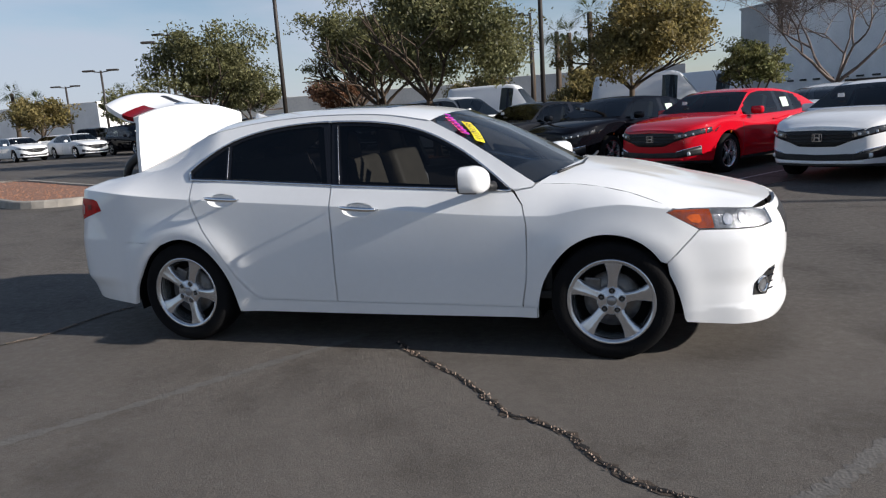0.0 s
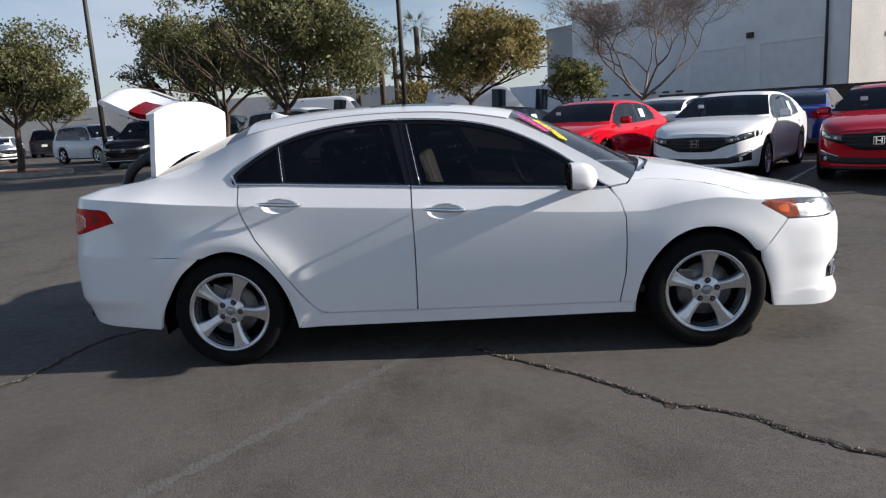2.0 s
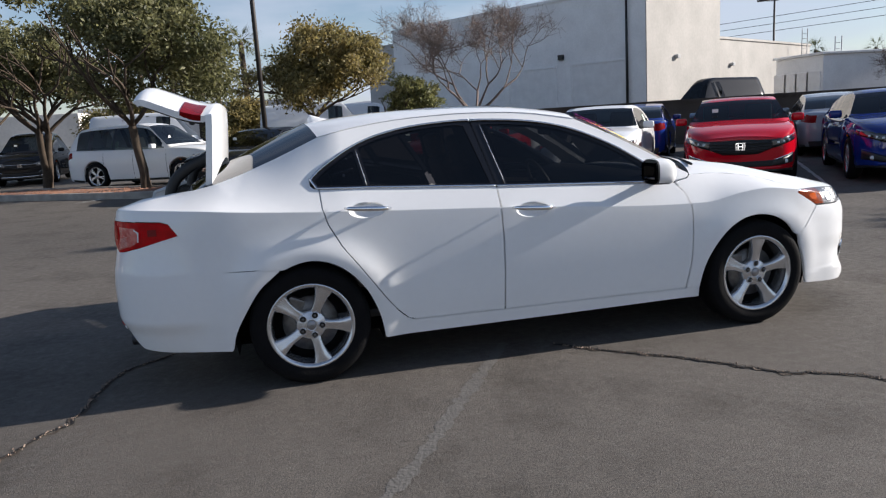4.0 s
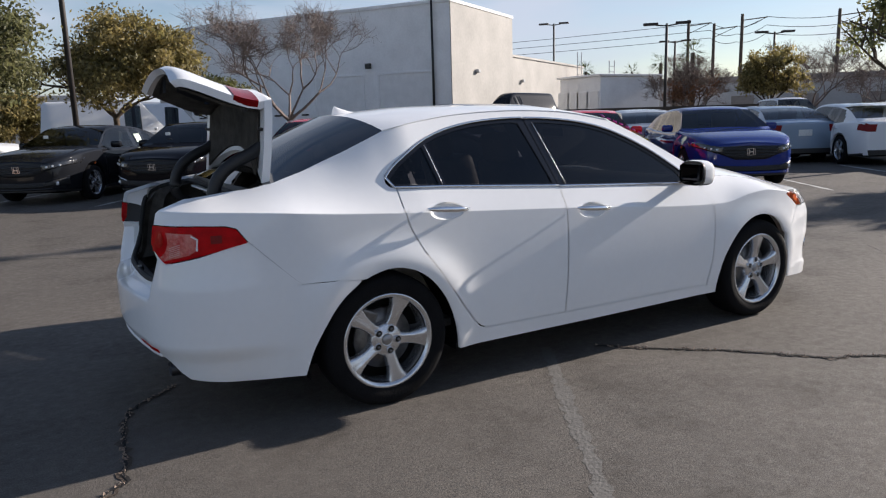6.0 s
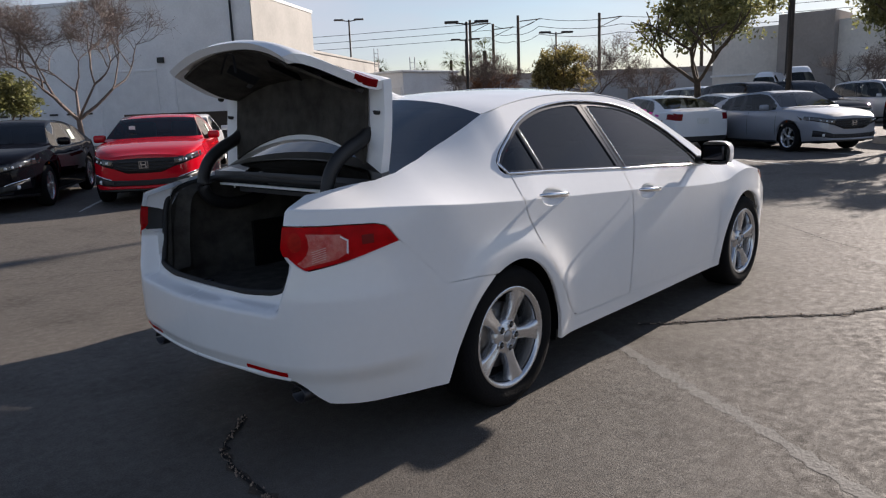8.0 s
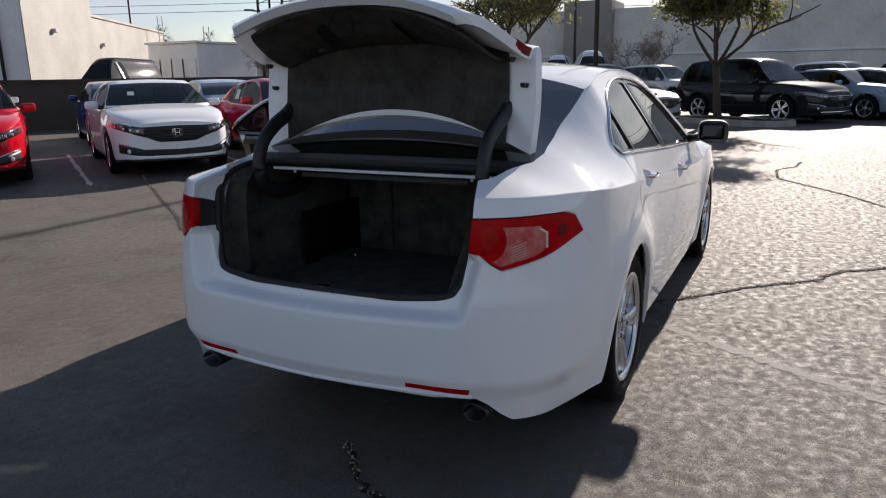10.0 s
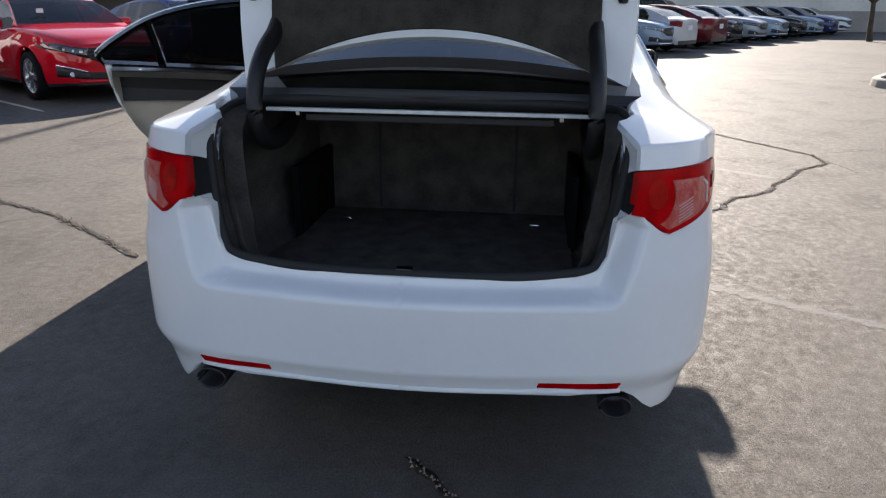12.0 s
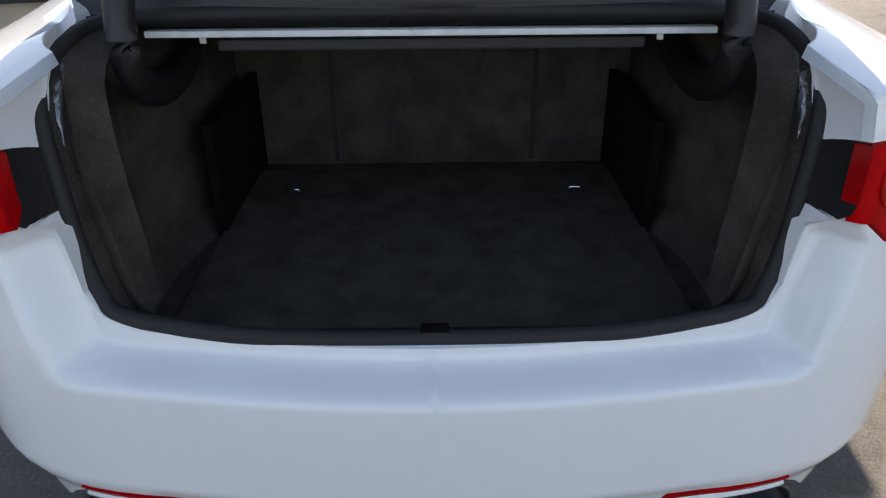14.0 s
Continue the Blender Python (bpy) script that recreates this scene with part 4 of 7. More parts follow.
# ---- trunk opening ----
OPEN = [(-1.945, 0, 1.055), (-1.945, .3, 1.053), (-1.945, .5, 1.048), (-1.965, .552, 1.043), (-2.02, .572, 1.036), (-2.11, .575, 1.016), (-2.175, .570, .985), (-2.205, .562, .93), (-2.226, .548, .845),
        (-2.243, .533, .764), (-2.265, .508, .702), (-2.287, .466, .672), (-2.318, .3, .659), (-2.328, .15, .656), (-2.330, 0, .656)]
open_half = smooth_line(OPEN, 5)
loop = [tuple(p) for p in open_half] + [(p[0], -p[1], p[2]) for p in open_half[-2:0:-1]]
ring = tube(loop + loop[:1], .014, 8)[:-1]
grid_part("weatherstrip", ring, M_RUBBER, sedan, "black rubber trunk seal", close_u=True, close_v=True)
# painted gutter from the outer skin in to the seal
for side in (-1, 1):
    outer = [skin(np.array([a]), np.array([b]), side)[0] for a, b in [(-1.92, 1.076), (-2.0, 1.069), (-2.1, 1.062), (s_rear(.72), 1.052), (s_rear(.66), 1.047), (s_rear(.60), 1.044)]]
    k = [12, 19, 24, 28, 31, 33]
    inner = [open_half[i] * (1, side, 1) for i in k]
    rows = [outer, [o + (i - o) * .35 + np.array([0, 0, -.006]) for o, i in zip(outer, inner)], [o + (i - o) * .6 + np.array([0, 0, -.028]) for o, i in zip(outer, inner)], inner]
    grid_part("trunk_gutter", np.array(rows), M_WHITE, sedan, flip=side < 0)
    # wide painted flange round the opening, with a black box beside the lamp
    for nm, mat, chain, ids, sink in (("corner_flange", M_WHITE, [(.60, 1.044), (.597, 1.01), (.594, .98), (.592, .948)], (33, 34, 35, 36), .010),
                                      ("lamp_bezel", M_TRIM, [(.592, .946), (.588, .90), (.582, .865), (.577, .835)], (36, 37, 39, 41), .016),
                                      ("sill_flange", M_WHITE, [(.575, .832), (.562, .778), (.546, .713), (.518, .676), (.470, .660), (.3, .653), (0, .652)], (41, 44, 49, 54, 58, 63, 70), .014)):
        pts = open_dense(chain, .02)
        outer = np.array([skin(np.array([s_rear(q[0])]), np.array([q[1]]), side)[0] for q in pts])
        run_o = np.r_[0, np.cumsum(np.hypot(*np.diff(pts, axis=0).T))]
        knots = [run_o[int(np.argmin(np.hypot(*(pts - np.array(c)).T)))] for c in chain]
        at = np.interp(run_o, knots, ids)
        inner = np.array([[np.interp(q, np.arange(len(open_half)), open_half[:, k]) for k in range(3)] for q in at]) * (1, side, 1)
        fade = np.clip((outer[:, 2] - .68) / .08, 0, 1)[:, None]
        rows = [outer + (inner - outer) * u + np.array([sink * math.sin(math.pi * u), 0, 0]) * fade for u in (0, .15, .35, .6, .8, 1.0)]
        grid_part(nm, np.array(rows), mat, sedan, "black plastic beside the lamp" if mat is M_TRIM else "", flip=side < 0)
        if nm == "sill_flange":
            k = int(np.argmin(np.abs(outer[:, 2] - .797)))
            cc, e1, e2 = Vector(rows[2][k]), Vector(rows[3][k] - rows[1][k]).normalized(), Vector(rows[2][k + 1] - rows[2][k - 1]).normalized()
            nn = e1.cross(e2).normalized()
            nn = nn if nn.x < 0 else -nn
            circle = [tuple(cc + nn * .006 + .0145 * (math.cos(w) * e1 + math.sin(w) * (nn.cross(e1)))) for w in np.linspace(0, 2 * math.pi, 25)]
            part("rubber_cap", tube_bm(circle, .0011, 5), M_RUBBER, sedan, "thin round plug outline")
# tray behind the rear window and the light cross member under it
back_lip = back[-1]
gut = np.array([back_lip, back_lip + np.array([-.012, 0, -.018]), [(-1.935, p[1] * .93, 1.030) for p in back_lip], [(-1.95, p[1] * .93, 1.052) for p in back_lip]])
grid_part("rear_gutter", gut, M_TRIM, sedan, "black gutter under the rear window")
part("cross_member", box((.025, .98, .011), (-1.935, 0, 1.020), .002), M_PAPER, sedan, "light painted cross member")
part("cross_member_lower", box((.012, .76, .02), (-1.90, 0, .992), .004), M_DASH, sedan)
# carpet runs from the seal into the tub
entry = open_half[13:]
entry = np.concatenate([entry, (entry * (1, -1, 1))[-2::-1]])
deep = np.array([[p[0] + (.02 if p[2] < .70 else .10), p[1] * .90, max(p[2] - (.06 if p[2] < .73 else 0), .60)] for p in entry])
grid_part("seal_lining", np.stack([entry, entry * .5 + deep * .5, deep]), M_CARPET, sedan, "black carpet edge inside the seal")
# lined tub
tub = []
floor_z = .56
for x, w, zf, zt in [(-2.285, .40, .63, .652), (-2.255, .455, .59, .672), (-2.20, .525, floor_z, .93), (-2.1, .565, floor_z, 1.03), (-1.95, .565, floor_z, 1.04), (-1.8, .53, floor_z, 1.035), (-1.6, .50, floor_z, 1.03), (-1.35, .50, floor_z, 1.03)]:
    tub.append([(x, -w, zt), (x, -w * 1.0, (zt + zf) / 2), (x, -w * .97, zf + .04), (x, -w * .9, zf), (x, 0, zf), (x, w * .9, zf), (x, w * .97, zf + .04), (x, w, (zt + zf) / 2), (x, w, zt)])
grid_part("trunk_lining", np.array(tub), M_CARPET, sedan, "black carpeted trunk lining", smooth=False, flip=True)
part("seat_back_panel", box((.03, 1.06, .5), (-1.36, 0, .80), .01), M_CARPET, sedan)
part("parcel_shelf", box((.66, 1.16, .02), (-1.60, 0, 1.045), .004), M_DASH, sedan)
for y in (-.26, .26):
    part("seat_seam", box((.006, .012, .46), (-1.378, y, .80)), M_RUBBER, sedan)
part("floor_board", box((.82, .92, .012), (-1.86, 0, .567), .005), M_CARPET, sedan)
part("sill_cover", box((.04, .72, .09), (-2.295, 0, .600), .016, 3), M_TRIM, sedan, "dark plastic sill cover")
part("latch", box((.03, .045, .03), (-2.322, 0, .656), .006), M_GLOSSBLACK, sedan, "trunk latch")
for y in (-.34, .34):
    part("tie_down", tube_bm([(-1.62, y - .02, .575), (-1.62, y - .015, .59), (-1.62, y + .015, .59), (-1.62, y + .02, .575)], .003, 6), M_CHROME, sedan, "small chrome tie-down ring")
for side in (-1, 1):
    part("lining_clip", box((.004, .012, .012), (-1.92, side * .40, 1.005), .002), M_PAPER, sedan)
    foil = []
    rf = random.Random(4)
    for k in range(14):
        q = open_half[24 + k] * (1, side, 1)
        w = .002 + .009 * math.sin(math.pi * k / 13)
        foil.append([q + np.array([.020 + rf.uniform(-.003, .003), -side * .010, 0]), q + np.array([.026, -side * (.012 + w * rf.uniform(.4, 1)), rf.uniform(-.004, .004)]), q + np.array([.034, -side * (.010 + w), 0])])
    grid_part("foil_patch", np.array(foil), M_REFLECT, sedan, "crinkled bare metal by the seal", flip=side > 0, smooth=False)
    arm = [(-1.66, .99), (-1.74, .935), (-1.87, .915), (-1.985, .94), (-2.035, 1.0), (-2.025, 1.08), (-1.985, 1.145), (-1.915, 1.195), (-1.84, 1.23), (-1.79, 1.265)]
    arm = [(q[0], side * .49, q[1]) for q in arm]
    part("hinge_arm", tube_bm([tuple(p) for p in smooth_line(arm, 5)], .031, 10, flat=.75), M_TRIM, sedan, "black gooseneck trunk hinge", smooth=True)

# ---- trunk lid, modelled shut and then swung up ----
LID = [(-1.90, 1.080), (-2.0, 1.076), (-2.13, 1.068), (-2.23, 1.060), (-2.29, 1.053), (-2.325, 1.046), (-2.337, 1.03), (-2.332, 1.0), (-2.330, .94), (-2.338, .87), (-2.353, .80), (-2.372, .72), (-2.382, .665), (-2.378, .630), (-2.364, .612)]
lid_line = smooth_line(LID, 3)
LID_W = Curve([(0, .60), (.20, .612), (.37, .605), (.45, .592), (.60, .575), (.70, .55), (.78, .52), (.84, .48), (.91, .42)])
run = np.r_[0, np.cumsum(np.hypot(*np.diff(lid_line, axis=0).T))]
lid_v = np.linspace(-1, 1, 29)


def lid_grid(lo, hi, shrink, depth, cols=lid_v):
    """Part of the lid between two fractions of its run; depth: inwards."""
    rows = []
    r = np.linspace(lo, hi, 30) * run[-1]
    for q in r:
        c = np.array([np.interp(q, run, lid_line[:, k]) for k in (0, 1)])
        a, b = (np.array([np.interp(np.clip(q + e, 0, run[-1]), run, lid_line[:, k]) for k in (0, 1)]) for e in (-.02, .02))
        t = (b - a) / np.linalg.norm(b - a)
        nrm = np.array([-t[1], t[0]])
        w = float(LID_W(q)) * shrink
        turned = step(.375, .475, q)
        row = []
        for v in cols:
            sag = abs(v) ** 2.4
            bow = .115 * (1 - v * v) * (1 - min(q / .34, 1.0))
            x = c[0] - bow + nrm[0] * depth + turned * .085 * sag + (1 - turned) * .03 * sag
            z = c[1] + nrm[1] * depth - (1 - turned) * .022 * sag - turned * (1 - step(.475, .59, q)) * .012 * sag
            row.append((x, w * v, z))
        rows.append(row)
    return np.array(rows)


lid_outer = lid_grid(0, 1, 1.0, 0)
lid_inner = lid_grid(.012, .988, .985, .034)
lid_liner = lid_grid(.055, .93, .81, .043)
swing = Matrix.Translation((-1.775, 0, 1.105)) @ Matrix.Rotation(radians(100.0), 4, "Y") @ Matrix.Translation((1.90, 0, -1.080))
lid = grid_part("trunk_lid", lid_outer, M_WHITE, sedan, "raised white trunk lid")
lid.matrix_basis = swing
grid_part("inner_frame", lid_inner, M_WHITE, lid, flip=True)
grid_part("lid_liner", lid_liner, M_CARPET, lid, "black felt lid liner", flip=True)


def border(P):
    return np.concatenate([P[0, :], P[1:, -1], P[-1, -2::-1], P[-2:0:-1, 0]])


grid_part("lid_rim", np.stack([border(lid_outer), border(lid_inner)]), M_WHITE, lid, close_v=True, smooth=False)
grid_part("liner_rim", np.stack([border(lid_grid(.05, .935, .82, .033)), border(lid_liner)]), M_CARPET, lid, close_v=True, smooth=False)
for side in (-1, 1):
    lens = lid_grid(.56, .70, 1.004, -.004, cols=np.linspace(.62, 1.0, 8) if side > 0 else np.linspace(-1.0, -.62, 8))
    grid_part("lid_lamp", lens, M_REDDARK, lid, "dark red lamp on the lid", flip=False)
    end = lens[:, -1] if side > 0 else lens[:, 0]
    grid_part("lamp_edge", np.stack([end, end * (1, .985, 1) + np.array([.03, 0, 0])]), M_REDDARK, lid)
    for q in (.30, .62):
        g = lid_grid(q, q + .05, .93, .04, cols=np.array([side * .97, side]))[0].mean(0)
        obj("bump_stop", grid_mesh("bump_stop", lathe([(.001, .012), (.012, .01), (.016, 0), (.016, -.004)], 14, "x") * (1, 1, 1) + g + np.array([.004, 0, 0]), M_TRIM), lid)
hand = lid_grid(.94, .975, .12, .045)
grid_part("pull_cup", hand, M_TRIM, lid, "black pull cup", flip=True)
plate = lid_grid(.66, .84, .32, -.003)
grid_part("plate_recess", plate, M_TRIM, lid, "dark number plate recess")
garnish = lid_grid(.60, .64, .5, -.006)
grid_part("garnish", garnish, M_CHROME, lid, "chrome garnish above the plate")

# ---- wheels ----

def wheel_parts(parent, outer=1.0):
    """A wheel about its hub, its face towards -y."""
    tyre = grid_part("tyre", lathe([(.205, -.085), (.222, -.098), (.236, -.105), (.262, -.110), (.288, -.111), (.308, -.104), (.320, -.088), (.325, -.06), (.326, 0), (.325, .06), (.320, .088), (.308, .104), (.288, .11), (.236, .1), (.205, .085)], 56), M_TYRE, parent, close_v=True, flip=True)
    part_rim = grid_part("rim", lathe([(.20, .06), (.205, -.05), (.208, -.085), (.214, -.098), (.226, -.106), (.234, -.104), (.236, -.095)], 56), M_ALLOY, parent, close_v=True)
    spoke_me = None
    for k in range(5):
        if spoke_me is None:
            rows = []
            for r, w, y, ridge in ((.03, .030, -.070, .004), (.06, .034, -.075, .006), (.09, .027, -.081, .010), (.13, .028, -.087, .014), (.17, .036, -.092, .015), (.205, .050, -.095, .011), (.222, .064, -.095, .004)):
                rows.append([(-w, y + .045, r), (-w, y + .008, r), (-w * .75, y, r), (-w * .15, y - ridge * .2, r), (w * .15, y + ridge * .5, r), (w * .75, y, r), (w, y + .008, r), (w, y + .045, r)])
            spoke_me = grid_mesh("spoke", np.array(rows), M_ALLOY)
        s = obj("spoke", spoke_me, parent)
        s.matrix_basis = Matrix.Rotation(radians(72 * k), 4, "Y")
    hub = grid_part("hub", lathe([(.001, -.080), (.028, -.080), (.031, -.083), (.034, -.080), (.072, -.079), (.081, -.072), (.085, -.03)], 40), M_ALLOY, parent, close_v=True, flip=True)
    grid_part("centre_cap", lathe([(.001, -.087), (.020, -.086), (.026, -.081)], 24), M_CAP, hub, "grey centre cap", close_v=True, flip=True)
    # Flat black disc in an alloy ring: the pocket's shade put in as colour.
    pocket_shade_me = grid_mesh("lug_recess", lathe([(.001, -.0805), (.0155, -.0805), (.0165, -.0835), (.019, -.0815), (.020, -.075)], 18), [M_UNDER, M_ALLOY], close_v=True, flip=True, pick=lambda i, j: 0 if i < 1 else 1)
    nut_me = grid_mesh("lug_nut", lathe([(.001, -.091), (.007, -.090), (.009, -.086), (.0095, -.06)], 6), M_STEEL, close_v=True, flip=True)
    for k in range(5):
        a = radians(72 * k)
        at = (.057 * math.sin(a), -.003, .057 * math.cos(a))
        obj("lug_recess", pocket_shade_me, hub).location = at
        obj("lug_nut", nut_me, hub).location = at
    grid_part("brake_disc", lathe([(.06, -.03), (.15, -.03), (.152, -.01), (.06, -.01)], 40), M_STEEL, parent, close_v=True, flip=True)
    grid_part("well_back", lathe([(.001, .0), (.205, .0), (.205, .02)], 24), M_UNDER, parent, close_v=True, flip=True)
    bm = box((.09, .06, .10), (-.11, -.01, .06), .012)
    part("caliper", bm, M_STEEL, parent)


wheel = new("wheel")
wheel.parent = sedan
wheel_parts(wheel)
wheel.matrix_basis = pose(1.3525, -.768, .322, 0, 4)
for x, side, spin in ((-1.3525, -1, 23), (1.3525, 1, 50), (-1.3525, 1, 5)):
    made = {}
    for o in (wheel, *wheel.children_recursive):
        made[o] = o.copy()
        scene.collection.objects.link(made[o])
        made[o].parent = made.get(o.parent, sedan)
    made[wheel].matrix_basis = pose(x, side * .768, .322, 0, 0, 0 if side < 0 else 180) @ pose(0, 0, 0, 0, spin, 0)

# ---- underside, wheel wells, cabin ----
part("underbody", box((4.0, 1.30, .10), (-.05, 0, .245), .03), M_UNDER, sedan)
part("side_floor", box((1.78, 1.62, .06), (0, 0, .25), .02), M_UNDER, sedan)
for x in (1.3525, -1.3525):
    for side in (-1, 1):
        rows = []
        for y in (.84 if x < 0 else .775, .45):
            rows.append([(x + (.40 * math.cos(a)), side * y, .30 + .42 * math.sin(a)) for a in np.linspace(-.25, math.pi + .25, 22)])
        grid_part("wheel_well", np.array(rows), M_UNDER, sedan, flip=side > 0)
        part("well_wall", box((.9, .02, .62), (x, side * .46, .5)), M_UNDER, sedan)
part("floor_pan", box((2.6, 1.56, .05), (-.15, 0, .33), .02), M_DASH, sedan)
part("firewall", box((.05, 1.5, .62), (1.0, 0, .62), .02), M_DASH, sedan)
part("bulkhead", box((.04, 1.1, .5), (-1.30, 0, .58), .02), M_DASH, sedan)
dash = smooth_line([(1.0, .93), (.75, .97), (.58, .95), (.52, .86), (.60, .72), (.75, .6)], 4)
grid_part("dashboard", np.array([[(p[0], y, p[1]) for p in dash] for y in np.linspace(-.72, .72, 5)]), M_DASH, sedan, "dark dashboard")
part("headliner", box((1.3, 1.0, .01), (-.45, 0, 1.345), .003), M_LEATHER, sedan)
for side in (-1, 1):
    seat = new("front_seat")
    seat.parent = sedan
    seat["label"] = "light leather front seat"
    part("cushion", box((.52, .50, .16), (.12, side * .37, .50), .05, 3), M_LEATHER, seat, smooth=True)
    part("backrest", box((.16, .50, .62), (-.22, side * .37, .82), .055, 3, rot=Matrix.Rotation(radians(-16), 4, "Y")), M_LEATHER, seat, smooth=True)
    part("headrest", box((.10, .27, .17), (-.36, side * .37, 1.19), .04, 3, rot=Matrix.Rotation(radians(-12), 4, "Y")), M_LEATHER, seat, smooth=True)
    part("seat_belt", tube_bm([(-.34, side * .57, 1.22), (-.27, side * .60, .95), (-.2, side * .62, .6)], .016, 6, flat=.25), M_BEIGE, sedan, "beige seat belt")
bench = new("rear_seat")
bench.parent = sedan
bench["label"] = "light leather rear bench"
part("cushion", box((.5, 1.25, .16), (-.85, 0, .52), .05, 3), M_LEATHER, bench, smooth=True)
part("backrest", box((.16, 1.25, .6), (-1.18, 0, .82), .05, 3, rot=Matrix.Rotation(radians(-14), 4, "Y")), M_LEATHER, bench, smooth=True)
for y in (-.38, .38):
    part("headrest", box((.1, .26, .13), (-1.32, y, 1.13), .035, 3), M_LEATHER, bench, smooth=True)
sw = lathe([(.19 + .014 * math.cos(a), .014 * math.sin(a)) for a in np.linspace(0, 2 * math.pi, 9)], 28, "x")
st = grid_part("steering_wheel", sw, M_DASH, sedan, close_v=True)
st.matrix_basis = pose(.43, .37, .86, 0, -25, 0)
part("rear_view_mirror", box((.02, .22, .055), (.33, 0, 1.25), .012), M_TRIM, sedan)

# ---- other cars on the lot ----
KINDS = {
    "sedan": dict(L=4.64, W=1.80, wb=2.70, r=.335, cabin=(-1.95, 1.05), crown=.035,
                  zb=[(-2.32, .96), (-2.15, 1.0), (-1.6, 1.0), (-1.0, .965), (.4, .95), (1.0, .985), (1.5, .955), (1.95, .895), (2.2, .835), (2.32, .775)],
                  zr=[(-1.95, 1.005), (-1.3, 1.27), (-.6, 1.39), (0, 1.416), (.3, 1.38), (.62, 1.235), (1.05, .99)], glassx=(-1.35, .66), rear_pane=(-1.8, -1.0), front_pane=(.36, 1.0)),
    "suv": dict(L=4.75, W=1.92, wb=2.75, r=.365, cabin=(-2.28, 1.02), crown=.04,
                zb=[(-2.375, .95), (-2.2, 1.10), (-1.0, 1.08), (.5, 1.05), (1.0, 1.06), (1.7, 1.02), (2.15, .93), (2.375, .80)],
                zr=[(-2.28, 1.12), (-2.12, 1.45), (-1.9, 1.68), (-1.2, 1.735), (-.2, 1.75), (.25, 1.68), (.62, 1.40), (1.02, 1.075)], glassx=(-1.95, .68), rear_pane=(-2.25, -2.0), front_pane=(.30, .98)),
    "van": dict(L=5.6, W=2.0, wb=3.4, r=.35, cabin=(-2.75, 2.0), crown=.04,
                zb=[(-2.8, 1.1), (-2.6, 1.2), (1.6, 1.15), (2.1, 1.10), (2.55, 1.0), (2.8, .85)],
                zr=[(-2.75, 1.22), (-2.72, 2.2), (-2.5, 2.42), (.6, 2.45), (1.0, 2.38), (1.5, 1.85), (2.0, 1.15)], glassx=(.35, 1.35), rear_pane=(-2.74, -2.6), front_pane=(1.22, 1.90)),
}
M_CARGLASS = glass("car glass", (.26, .29, .29), ior=1.5)
M_GRILLE = material("grille mesh", (.006, .006, .007), .4, bump=1.0, bump_scale=120)
M_DARKLAMP = material("smoked lamp", (.035, .036, .04), .12, .3, coat=1.0, spread=.8, scale=25)
M_PRICE = material("price sheet", (.62, .74, .62), .7, spread=.25, scale=40)
M_WHITELAMP = material("lamp strip", (.7, .72, .75), .15, coat=1.0)


def lathe_bm(profile, n, at):
    """A turned piece that faces +x."""
    bm = bmesh.new()
    rings = [[bm.verts.new((at[0] + h, at[1] + r * math.cos(2 * math.pi * k / n), at[2] + r * math.sin(2 * math.pi * k / n))) for k in range(n)] for r, h in profile]
    for a, b in zip(rings[:-1], rings[1:]):
        for k in range(n):
            bm.faces.new((a[k], a[(k + 1) % n], b[(k + 1) % n], b[k]))
    bmesh.ops.recalc_face_normals(bm, faces=bm.faces)
    return bm


def flat_wheel(parent, r, x, side, W):
    w = new("wheel")
    w.parent = parent
    grid_part("tyre", lathe([(r * .66, -.08), (r * .72, -.1), (r * .9, -.105), (r * .985, -.085), (r, -.03), (r, .06), (r * .9, .1), (r * .66, .1)], 28), M_TYRE, w, close_v=True, flip=True)
    rim = grid_part("rim", lathe([(r * .60, .03), (r * .62, -.07), (r * .68, -.095), (r * .735, -.096), (r * .735, -.08)], 28), M_ALLOY, w, close_v=True)
    grid_part("well_back", lathe([(.001, -.02), (r * .62, -.02), (r * .62, .0)], 16), M_UNDER, w, close_v=True, flip=True)
    for k in range(5):
        bm = bmesh.new()
        for off in (-.13, .13):
            join_bm(bm, box((.032, .03, r * .60), (0, -.07, r * .36)), Matrix.Rotation(2 * math.pi * k / 5 + off, 4, "Y"))
        part("spoke", bm, M_ALLOY, w)
    grid_part("hub", lathe([(.001, -.09), (.05, -.088), (.065, -.07), (.065, -.03)], 14), M_ALLOY, w, close_v=True, flip=True)
    w.matrix_basis = pose(x, side * (W / 2 - .125), r, 0, 0, 0 if side < 0 else 180) @ pose(0, 0, 0, 0, random.Random(x).random() * 72, 0)


